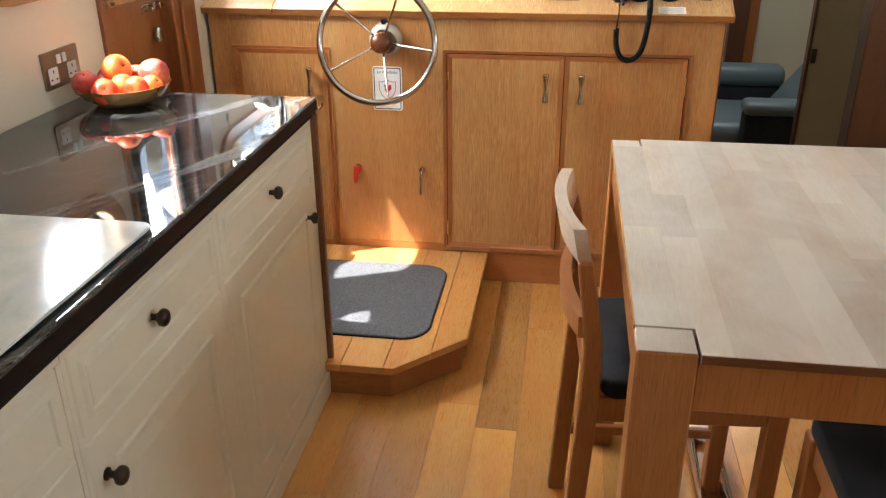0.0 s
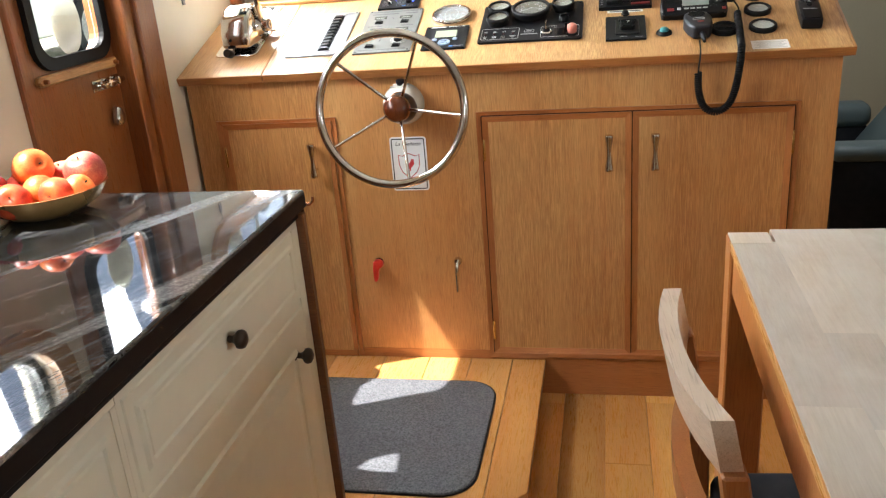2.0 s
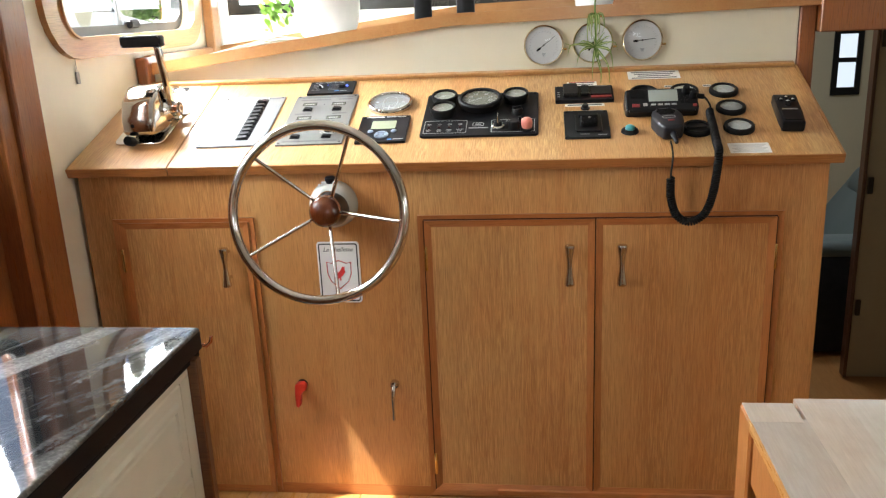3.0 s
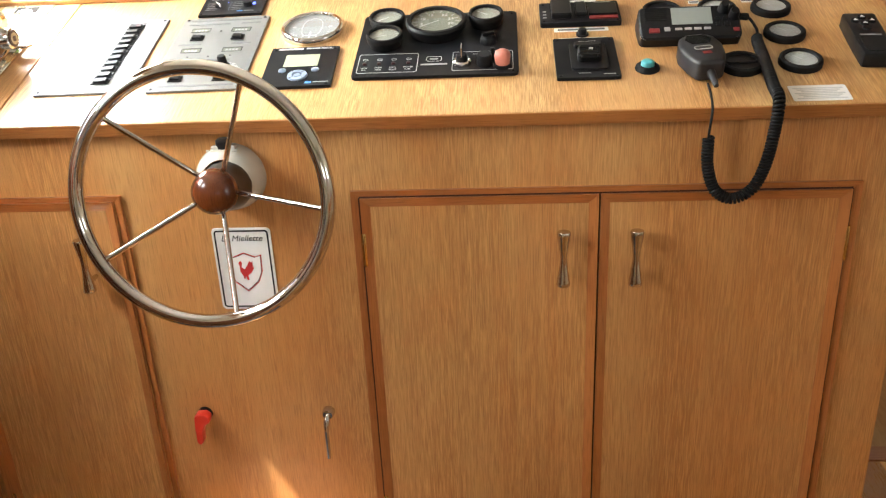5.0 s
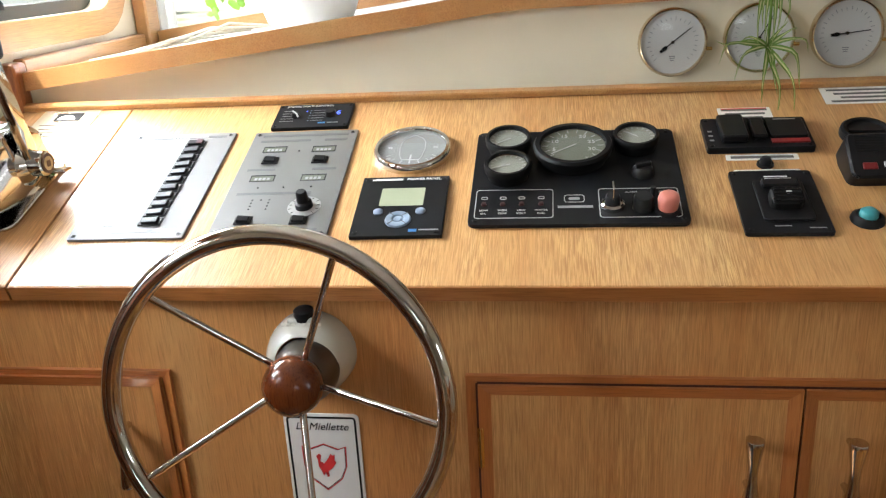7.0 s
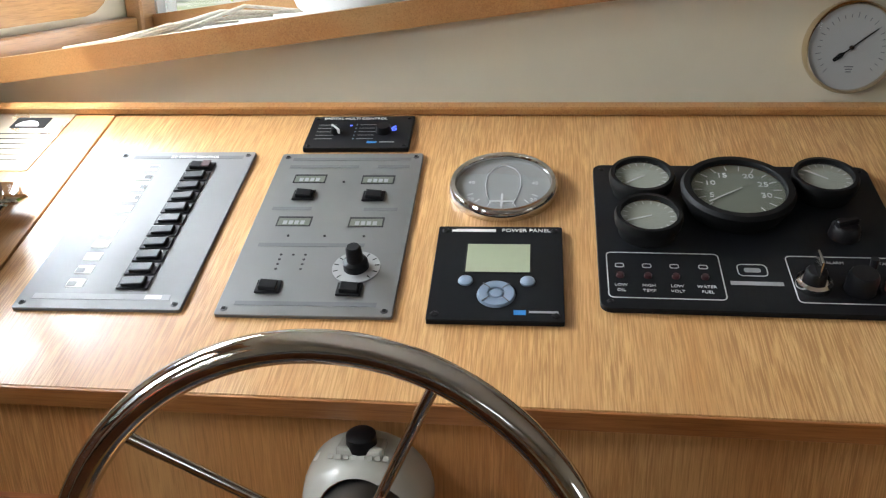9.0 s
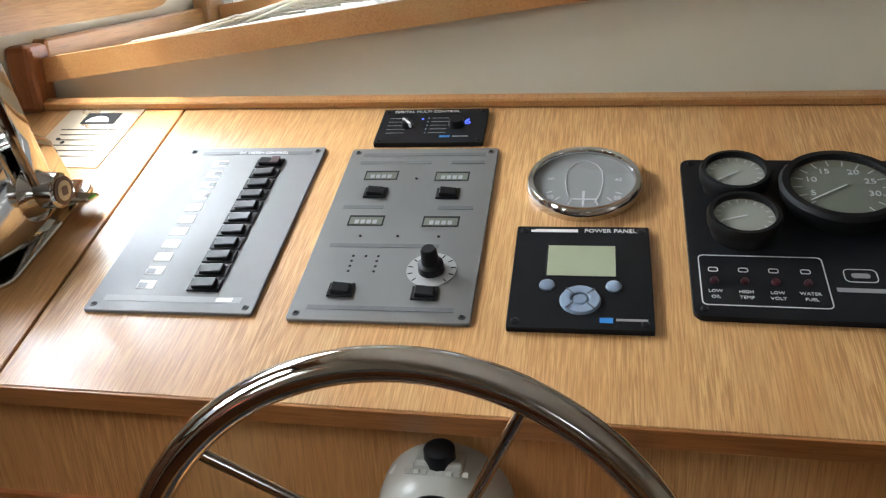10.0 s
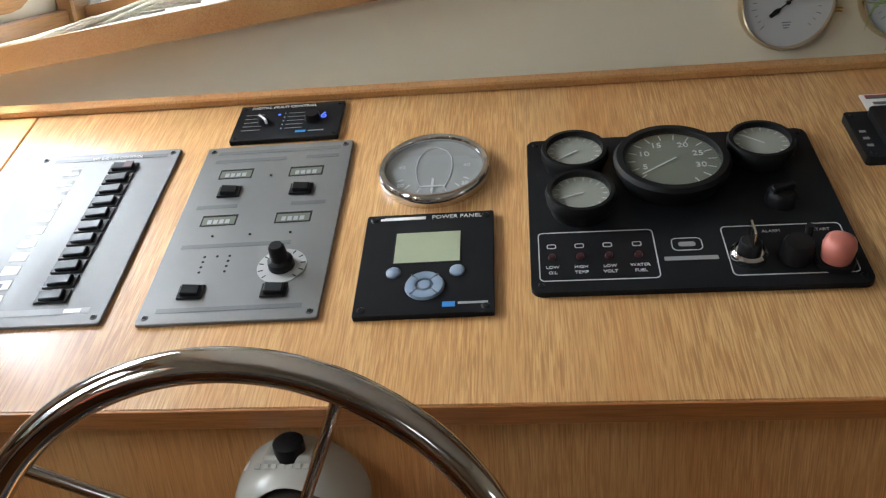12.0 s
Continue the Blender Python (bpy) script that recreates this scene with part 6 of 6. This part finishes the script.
pot_x, pot_y = -0.742, 3.905
p = thing("potted_plant", T(0, 0, 0), "trailing green plant in a white bowl pot on the sill", "plant")
zz = sill_z(pot_x - 0.05) + 0.022
part("pot", lathe([(0.0, 0.0), (0.062, 0.0), (0.078, 0.012), (0.094, 0.055), (0.097, 0.110), (0.091, 0.112), (0.088, 0.056), (0.0, 0.050)], 40, T(pot_x, pot_y, zz)), white_plastic, p, "white glazed pot", 50)
rl = random.Random(11)


def round_leaves(parent, centres, count, spread, size, mat):
    b = bmesh.new()
    for c in centres:
        for _ in range(count):
            q = Vector(c) + Vector((rl.gauss(0, spread), rl.gauss(0, spread), rl.gauss(0, spread)))
            nrm = Vector((rl.uniform(-1, 1), rl.uniform(-1.4, 0.4), rl.uniform(-0.2, 1))).normalized()
            a = nrm.orthogonal().normalized()
            c2 = nrm.cross(a)
            s = size * rl.uniform(0.6, 1.2)
            ring = [b.verts.new(q + s * (math.cos(k * math.pi / 3) * a * 0.7 + math.sin(k * math.pi / 3) * c2) + nrm * (0.12 * s * (k % 2))) for k in range(6)]
            b.faces.new(ring)
    part("leaves", b, mat, parent, "many small green leaves")


part("stem", tube([(pot_x, pot_y, zz + 0.06), (pot_x - 0.03, pot_y - 0.02, zz + 0.16), (pot_x - 0.10, pot_y - 0.05, zz + 0.15), (pot_x - 0.14, pot_y - 0.06, zz + 0.07)], 0.003, 6), green, p)
round_leaves(p, [(pot_x - 0.135, pot_y - 0.06, zz + 0.065), (pot_x - 0.12, pot_y - 0.05, zz + 0.12), (pot_x - 0.15, pot_y - 0.05, zz + 0.10), (pot_x - 0.02, pot_y, zz + 0.17), (pot_x + 0.03, pot_y, zz + 0.2), (pot_x - 0.06, pot_y, zz + 0.19)], 22, 0.022, 0.013, green)
for x in (-0.452, -0.330):
    q = thing("dark_bottle", T(x, 3.86, sill_z(x) + 0.022), "black bottle standing on the sill", "bottle", "bottles on the sill")
    part("glass_body", lathe([(0.0, 0.0), (0.024, 0.0), (0.026, 0.004), (0.025, 0.090), (0.018, 0.125), (0.011, 0.140), (0.011, 0.165), (0.0, 0.165)], 24), black_plastic, q, "", 50)
    part("cap", lathe([(0.0125, 0.160), (0.0125, 0.182), (0.0, 0.183)], 18), matt_black, q, "", 50)
p = thing("pale_driftwood", T(0, 0, 0), "pale weathered driftwood lying on the sill", "driftwood")
pale_wood = wood("weathered_driftwood", (0.62, 0.56, 0.46), (0.40, 0.34, 0.26), "x", rough=0.7, coat=0.0)
for dy, l0, l1, lift, thick in ((0.0, -1.15, -0.98, 0.006, 0.0035), (0.02, -1.13, -0.93, 0.010, 0.003), (0.035, -1.10, -0.88, 0.016, 0.004), (0.05, -1.05, -0.85, 0.022, 0.0045), (0.07, -1.02, -0.84, 0.014, 0.003), (0.012, -1.08, -0.95, 0.016, 0.0025), (0.06, -1.00, -0.83, 0.026, 0.003)):
    mid_ = (l0 + l1) / 2
    part("branch", tube([(l0, 3.83 + dy, sill_z(l0) + 0.024 + thick), (mid_, 3.88 + dy, sill_z(mid_) + 0.022 + lift), (l1, 3.93 + dy, sill_z(l1) + 0.024 + thick)], [thick * 0.6, thick, thick * 0.5], 8), pale_wood, p, "", 60)

sx_, sy_ = 0.03, 3.88
p = thing("spider_plant", T(0, 0, 0), "striped spider plant trailing a plantlet over the sill", "plant")
zz = sill_z(sx_) + 0.022
part("pot", lathe([(0.0, 0.0), (0.05, 0.0), (0.066, 0.09), (0.068, 0.10), (0.062, 0.10), (0.058, 0.07), (0.0, 0.07)], 32, T(sx_, sy_, zz)), white_plastic, p, "white pot", 50)
for k in range(22):
    a = 2 * math.pi * k / 22 + rl.uniform(-0.2, 0.2)
    ln = rl.uniform(0.10, 0.20)
    d = Vector((math.cos(a), math.sin(a) * 0.7, 0))
    base = Vector((sx_, sy_, zz + 0.08))
    strap_leaf([base, base + d * ln * 0.4 + Vector((0, 0, 0.07)), base + d * ln * 0.8 + Vector((0, 0, 0.06)), base + d * ln * 1.1 + Vector((0, 0, rl.uniform(-0.04, 0.02)))], 0.0055, stripe_green, stripe_cream, p)
runner = [Vector((sx_, sy_ - 0.02, zz + 0.09)), Vector((sx_ + 0.004, BULK_Y - 0.045, zz + 0.085)), Vector((0.020, BULK_Y - 0.068, zz + 0.02)), Vector((0.022, BULK_Y - 0.058, 1.262)), Vector((0.022, BULK_Y - 0.052, 1.222))]
part("runner", tube(smooth_line(runner, 24), 0.0022, 8), stripe_green, p, "", 60)
heart = Vector((0.022, BULK_Y - 0.052, 1.222))
for dx, dy, dz, ln, end in ((-1.0, -0.2, 0.12, 0.088, 0.004), (-0.9, -0.3, 0.0, 0.082, -0.022), (-0.7, -0.3, -0.25, 0.060, -0.030), (-0.8, -0.4, 0.25, 0.055, -0.004), (0.8, -0.3, 0.45, 0.050, 0.004), (0.95, -0.2, 0.15, 0.062, -0.020), (0.6, -0.3, 0.8, 0.045, 0.006),
                            (0.7, -0.3, -0.3, 0.058, -0.045), (-0.1, -0.3, -0.9, 0.070, -0.022), (0.12, -0.45, -0.9, 0.098, -0.030), (0.42, -0.5, -0.75, 0.090, -0.036), (0.25, -0.4, -0.85, 0.062, -0.020), (-0.2, -0.4, 0.7, 0.036, 0.004)):
    d = Vector((dx, dy, dz)).normalized()
    side_ = Vector((rl.uniform(-0.006, 0.006), 0, rl.uniform(-0.004, 0.006)))
    strap_leaf([heart, heart + d * ln * 0.35 + Vector((0, -0.004, 0.006)), heart + d * ln * 0.75 + Vector((0, -0.006, 0.003)) + side_, heart + d * ln * 0.95 + Vector((0, 0.0, end))], rl.uniform(0.0028, 0.0042), stripe_green, stripe_cream, p)
crown_ = Vector((0.020, BULK_Y - 0.066, 1.300))
for dx, ln in ((-0.022, 0.085), (-0.010, 0.070), (0.004, 0.095), (0.012, 0.062), (-0.016, 0.050), (0.026, 0.045)):
    strap_leaf([crown_, crown_ + Vector((dx * 0.6, -0.008, 0.006)), crown_ + Vector((dx * 0.9, -0.012, -ln * 0.45)), crown_ + Vector((dx * 0.7, -0.006, -ln))], 0.0034, stripe_green, stripe_cream, p)

# ---- chairs ----
navy = plain("navy_seat_cloth", (0.005, 0.0055, 0.009), 0.85, wear=0.35, grain=200)


def dining_chair(m):
    """An oak chair that faces +x; its back stands at the origin."""
    c = thing("dining_chair", m, "oiled oak dining chair with a dark navy seat", "chair", "chairs round the table")
    hw = 0.185
    for s in (-1, 1):
        post = [(-0.020, 0.0), (0.020, 0.0), (0.042, 0.50), (0.040, 0.62), (0.012, 0.790), (-0.016, 0.790), (0.006, 0.62), (0.004, 0.50)]
        part("back_post", prism([(x + 0.02, z) for x, z in post], -0.016, 0.016, 0.003, T(0, s * (hw - 0.024), 0) @ TO_FRONT), chair_wood, c)
        part("front_leg", box((0.385, s * (hw - 0.02) - 0.018, 0.0), (0.425, s * (hw - 0.02) + 0.018, 0.500), 0.003), chair_wood, c)
        part("side_rail", box((0.050, s * (hw - 0.022) - 0.010, 0.445), (0.386, s * (hw - 0.022) + 0.010, 0.500), 0.002), chair_wood, c)
        part("stretcher", box((0.040, s * (hw - 0.022) - 0.008, 0.165), (0.388, s * (hw - 0.022) + 0.008, 0.190), 0.002), chair_wood, c)
    part("cross_rail", box((0.390, -hw + 0.038, 0.445), (0.415, hw - 0.038, 0.500), 0.002), chair_wood, c)
    part("cross_rail", box((0.045, -hw + 0.038, 0.445), (0.066, hw - 0.038, 0.500), 0.002), chair_wood, c)
    part("seat", prism(rounded(0.360, 0.365, 0.03, 4, 0.245, 0.0), 0.501, 0.540, 0.012, None, 3), navy, c, "dark navy padded seat", 50)
    for z0, z1, mat, nm in ((0.786, 0.852, chair_rail_wood, "top_rail"), (0.630, 0.675, chair_wood, "back_slat")):
        b = bmesh.new()
        rows = []
        for k in range(11):
            y = -hw + 0.02 + (2 * hw - 0.04) * k / 10
            bow = 0.030 * (1 - (y / hw) ** 2)
            lean = -0.016 if z0 > 0.7 else 0.004
            rows.append([b.verts.new(q) for q in ((0.006 - bow + lean * 0.4 + 0.012, y, z0), (0.030 - bow + lean * 0.4 + 0.012, y, z0), (0.030 - bow + lean + 0.008, y, z1), (0.006 - bow + lean + 0.008, y, z1))])
        for p_, q_ in zip(rows, rows[1:]):
            for k in range(4):
                b.faces.new((p_[k], p_[(k + 1) % 4], q_[(k + 1) % 4], q_[k]))
        b.faces.new(rows[0])
        b.faces.new(rows[-1])
        bmesh.ops.recalc_face_normals(b, faces=b.faces[:])
        part(nm, b, mat, c, "curved top rail with its highlight put into pale wood" if nm == "top_rail" else "", 40)
    return c


first = dining_chair(T(0.034, 2.008, 0.0) @ Matrix.Rotation(radians(4.5), 4, "Z"))
copy_thing(first, T(0.665, 1.375, 0.0) @ Matrix.Rotation(radians(90), 4, "Z"))
p = thing("chrome_floor_frame", T(0, 0, 0), "bent chrome tube frame on the floor below the table", "frame")
part("runner", tube(smooth_line([(0.398, 1.85, 0.016), (0.398, 2.10, 0.016), (0.396, 2.34, 0.016), (0.404, 2.40, 0.018), (0.430, 2.415, 0.020), (0.456, 2.40, 0.018), (0.462, 2.34, 0.016), (0.462, 2.10, 0.016), (0.462, 1.85, 0.016)], 60), 0.014, 12), chrome, p, "", 60)

# ---- fore cabin, down the companionway ----
LOW = -0.42
# Darker than wall_paint: the fore cabin's dimness is put into the colour.
fore_paint = plain("shade_toned_cream_paint", (0.56, 0.51, 0.38), 0.6, wear=0.06)
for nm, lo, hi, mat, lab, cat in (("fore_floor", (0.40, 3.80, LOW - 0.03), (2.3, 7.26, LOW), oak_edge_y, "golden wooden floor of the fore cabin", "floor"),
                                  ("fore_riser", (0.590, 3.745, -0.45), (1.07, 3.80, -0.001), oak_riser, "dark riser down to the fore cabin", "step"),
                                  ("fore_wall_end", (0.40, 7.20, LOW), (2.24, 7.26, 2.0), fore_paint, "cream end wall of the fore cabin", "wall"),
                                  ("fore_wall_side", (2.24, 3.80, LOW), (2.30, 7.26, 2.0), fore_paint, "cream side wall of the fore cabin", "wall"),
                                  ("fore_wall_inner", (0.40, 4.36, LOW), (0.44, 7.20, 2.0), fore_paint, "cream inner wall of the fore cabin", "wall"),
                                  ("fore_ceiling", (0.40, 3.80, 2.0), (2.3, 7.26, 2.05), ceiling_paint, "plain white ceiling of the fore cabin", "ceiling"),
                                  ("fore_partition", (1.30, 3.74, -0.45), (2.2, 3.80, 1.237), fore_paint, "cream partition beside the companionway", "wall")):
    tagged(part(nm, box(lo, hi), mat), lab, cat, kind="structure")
tagged(part("companion_post", box((1.075, 3.70, -0.45), (1.30, 3.80, 1.237), 0.004), dark_post), "dark stained post of the companionway", "post", kind="structure")
# Lit strip next to the dark post; the light is put in as redder wood.
tagged(part("cabin_trim", box((1.331, 7.10, LOW), (1.40, 7.195, 2.0), 0.004), mahogany), "reddish trim beside the dark post, its light put into the wood", "trim", kind="structure")
tagged(part("cabin_post", box((1.20, 7.10, LOW), (1.33, 7.195, 2.0), 0.004), dark_post), "dark reddish post against the fore cabin wall", "post", kind="structure")
# Frame added round the fill lamp; the ceiling has no opening here.
hatch = thing("deck_hatch", T(0, 0, 0), "added square frame round the fore cabin fill lamp, out of view", "hatch", kind="structure")
part("hatch_frame", ring_slab(rounded(0.56, 0.56, 0.05, 4, 1.0, 5.55), rounded(0.50, 0.50, 0.03, 4, 1.0, 5.55), 1.975, 1.999), alu, hatch)
p = thing("cabin_door", T(0, 0, 0), "cream cabin door standing open with dark hinges", "door")
olive_cream = plain("olive_cream_door_paint", (0.42, 0.36, 0.25), 0.5, wear=0.08)
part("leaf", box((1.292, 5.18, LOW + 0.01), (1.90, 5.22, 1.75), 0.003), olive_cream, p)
for z in (-0.10, 0.47, 1.1):
    part("hinge", box((1.300, 5.168, z), (1.322, 5.182, z + 0.075), 0.002), bronze, p)
part("edge_strip", box((1.276, 5.172, LOW + 0.01), (1.291, 5.225, 1.75), 0.002), dark_post, p)
m, t, bs = material("teal_grey_leather")
n1, n2 = noise_of(t, mapped(t, (1, 1, 1)), 7, 4), noise_of(t, mapped(t, (1, 1, 1)), 130, 3)
t.links.new(mix(t, n1, (0.085, 0.115, 0.122), (0.13, 0.165, 0.172)), bs.inputs["Base Color"])
put(bs, Roughness=0.42)
bump(t, bs, n2, 0.3, 0.002)
leather = m
p = thing("recliner_chair", T(0, 0, LOW), "teal grey leather recliner in the fore cabin", "armchair")
part("base", box((0.84, 5.58, 0.02), (1.42, 6.22, 0.28), 0.03, None, 3), leather, p, "", 40)
part("seat", box((0.80, 5.57, 0.26), (1.36, 6.23, 0.43), 0.07, None, 4), leather, p, "soft seat cushion", 40)
tilt = T(1.40, 5.90, 0.34) @ Matrix.Rotation(radians(36), 4, "Y")
part("back", box((-0.10, -0.33, 0.0), (0.11, 0.33, 0.52), 0.07, tilt, 4), leather, p, "padded reclining back", 40)
part("head_roll", box((-0.125, -0.29, 0.36), (0.10, 0.29, 0.58), 0.09, tilt, 4), leather, p, "soft head cushion", 40)
for y0, y1, z1 in ((5.40, 5.58, 0.60), (6.22, 6.40, 0.64)):
    part("armrest", box((1.05 if y0 < 6 else 0.86, y0 + 0.015, z1 - (0.085 if y0 < 6 else 0.15)), (1.46, y1 + 0.015, z1), 0.04 if y0 < 6 else 0.06, None, 4), leather, p, "padded arm", 40)
    # Unlit arm sides: their shade is put in as near-black cloth.
    part("arm_side", box((1.06 if y0 < 6 else 0.88, y0 + 0.03, 0.02), (1.44, y1 - 0.01, z1 - (0.07 if y0 < 6 else 0.13)), 0.02, None, 2), navy, p, "arm side with its shade put in as dark cloth", 40)
fw = thing("window_3", T(0, 0, 0), "bright fore cabin window in a dark frame", "window", kind="structure")
# The pane glows in place of daylight; the wall behind has no opening.
m, t, bs = material("glowing_daylight")
put(bs, Base_Color=(0.6, 0.68, 0.72, 1), Emission_Color=(0.8, 0.9, 1.0, 1), Emission_Strength=0.28)
part("pane", box((1.80, 7.192, 0.72), (1.91, 7.196, 1.06)), m, fw, "pane that glows in place of daylight")
for lo, hi in (((1.765, 7.18, 0.67), (1.945, 7.198, 0.72)), ((1.765, 7.18, 1.06), (1.945, 7.198, 1.09)), ((1.765, 7.18, 0.72), (1.80, 7.198, 1.06)), ((1.91, 7.18, 0.72), (1.945, 7.198, 1.06)), ((1.80, 7.184, 0.88), (1.91, 7.191, 0.91))):
    part("frame_bar", box(lo, hi, 0.002), black_plastic, fw)

# ---- outside ----
m, t, bs = material("pale_gravel_and_grass")
n1 = noise_of(t, mapped(t, (1, 1, 1)), 0.35, 4)
n2 = noise_of(t, mapped(t, (1, 1, 1)), 14, 4)
c = ramp(t, n1, [(0.50, (0.40, 0.38, 0.34)), (0.62, (0.14, 0.20, 0.06))])
t.links.new(mix(t, 0.3, c, ramp(t, n2, [(0.3, (0.06, 0.08, 0.04)), (0.7, (0.40, 0.38, 0.33))])), bs.inputs["Base Color"])
put(bs, Roughness=0.95)
QUAY = 0.42
b = bmesh.new()
hx, hy = (-2.1, 3.4), (-7.0, 8.0)
o = [(-900, -900), (900, -900), (900, 900), (-900, 900)]
i_ = [(hx[0], hy[0]), (hx[1], hy[0]), (hx[1], hy[1]), (hx[0], hy[1])]
vo_, vi_, vl_ = [b.verts.new((x, y, QUAY)) for x, y in o], [b.verts.new((x, y, QUAY)) for x, y in i_], [b.verts.new((x, y, -1.2)) for x, y in i_]
for k in range(4):
    b.faces.new((vo_[k], vo_[(k + 1) % 4], vi_[(k + 1) % 4], vi_[k]))
    b.faces.new((vi_[k], vi_[(k + 1) % 4], vl_[(k + 1) % 4], vl_[k]))
tagged(part("ground", b, m), "pale gravel quay with patches of grass", "ground", kind="structure")
m, t, bs = material("dark_dock_water")
put(bs, Base_Color=(0.02, 0.03, 0.03, 1), Roughness=0.08)
bump(t, bs, noise_of(t, mapped(t, (1, 1, 1)), 4, 3), 0.3, 0.02)
tagged(part("water", box((-2.1, -7.0, -1.25), (3.4, 8.0, -0.75)), m), "dark still dock water round the boat", "water", kind="structure")
car_white = plain("white_car_paint", (0.80, 0.80, 0.80), 0.2, coat=0.8)
car_glass = plain("dark_car_glass", (0.04, 0.045, 0.05), 0.06)
p = thing("parked_car", T(-5.75, 9.80, QUAY) @ Matrix.Rotation(radians(90), 4, "Z"), "white parked estate car on the quay", "car")
prof = [(-2.1, 0.30), (2.1, 0.30), (2.15, 0.62), (2.0, 0.86), (1.15, 0.98), (0.45, 1.44), (-1.5, 1.48), (-2.05, 1.02), (-2.12, 0.60)]
part("body", prism(prof, -0.85, 0.85, 0.06, TO_FRONT, 2), car_white, p, "", 40)
part("side_glass", prism([(0.95, 1.00), (0.40, 1.37), (-1.40, 1.40), (-1.75, 1.04)], -0.856, 0.856, 0.01, TO_FRONT), car_glass, p)
part("tail_lamp", box((-2.165, 0.52, 0.72), (-2.02, 0.84, 0.78), 0.02), red_plastic, p, "red tail lamp")
part("tail_lamp", box((-2.165, -0.84, 0.72), (-2.02, -0.52, 0.78), 0.02), red_plastic, p, "red tail lamp")
part("bumper", box((-2.22, -0.84, 0.26), (-2.06, 0.84, 0.50), 0.04, None, 2), dark_alu, p, "dark grey rear bumper", 40)
part("rear_glass", prism([(-2.09, 1.06), (-1.60, 1.43), (-1.56, 1.42), (-2.05, 1.05)], -0.70, 0.70, 0.0, TO_FRONT), car_glass, p)
for x in (-1.3, 1.35):
    for y in (-0.80, 0.80):
        wh = part("wheel", lathe([(0.31, -0.09), (0.32, -0.06), (0.32, 0.06), (0.31, 0.09), (0.20, 0.09), (0.20, -0.09)], 28, T(x, y, 0.32) @ Matrix.Rotation(radians(90), 4, "X"), close=False), rubber, p, "", 40)
        part("rim", lathe([(0.20, -0.05), (0.0, -0.03), (0.0, 0.03), (0.20, 0.05)], 20, T(x, y, 0.32) @ Matrix.Rotation(radians(90), 4, "X")), alu, wh, "", 40)

bark = plain("tree_bark", (0.16, 0.12, 0.08), 0.9, wear=0.3, grain=20)
foliage = leaf_mat("tree_leaf", (0.05, 0.10, 0.018), (0.11, 0.19, 0.035))
rt = random.Random(3)


def tree(x, y, h):
    q = thing("tree", T(x, y, QUAY), "leafy green broad-leaved tree beyond the quay", "tree", "trees along the quay")
    b = tube([(0, 0, 0), (0.05, 0.02, h * 0.25), (-0.06, 0.05, h * 0.5), (0.03, 0, h * 0.8)], [0.22, 0.17, 0.12, 0.03], 10)
    clumps = []
    for k in range(11):
        a, z = rt.uniform(0, 6.28), rt.uniform(0.28, 0.85) * h
        r = rt.uniform(0.12, 0.30) * h
        tip = Vector((r * math.cos(a), r * math.sin(a), z + 0.1 * h))
        join(b, tube([(0, 0, z * 0.8), tip * 0.5 + Vector((0, 0, z * 0.42)), tip], [0.07, 0.045, 0.015], 6))
        clumps += [tip, tip * 0.75 + Vector((0, 0, 0.3 * z * 0.4))]
    part("trunk", b, bark, q, "", 60)
    b = bmesh.new()
    for c in clumps:
        for _ in range(170):
            v = c + Vector((rt.gauss(0, 0.085 * h), rt.gauss(0, 0.085 * h), rt.gauss(0, 0.07 * h)))
            nrm = Vector((rt.uniform(-1, 1), rt.uniform(-1, 1), rt.uniform(-0.3, 1))).normalized()
            a2 = nrm.orthogonal().normalized()
            c2 = nrm.cross(a2)
            s = rt.uniform(0.05, 0.11)
            b.faces.new([b.verts.new(v + s * e) for e in (a2, 0.6 * c2, -a2, -0.6 * c2)])
    part("crown", b, foliage, q, "uneven crown of small leaves")


for x, y, h in ((-13.0, 5.0, 3.3), (-14.0, 9.5, 3.6), (-12.5, 14.0, 3.4), (-13.0, 19.0, 3.6), (-15.0, 1.5, 3.5)):
    tree(x, y, h)
b = bmesh.new()
for _ in range(15000):
    s = rt.uniform(0, 1)
    v = Vector((-9.4 + rt.gauss(0, 0.25), -2 + 23 * s + rt.gauss(0, 0.25), QUAY + (2.7 if s < 0.45 else 1.5) * rt.random() ** 0.8))
    nrm = Vector((rt.uniform(-1, 1), rt.uniform(-1, 1), rt.uniform(-0.3, 1))).normalized()
    a2 = nrm.orthogonal().normalized()
    c2 = nrm.cross(a2)
    e = rt.uniform(0.05, 0.12)
    b.faces.new([b.verts.new(v + e * q) for q in (a2, 0.6 * c2, -a2, -0.6 * c2)])
tagged(part("hedge", b, foliage), "dense green hedge behind the car", "hedge", kind="stuff")
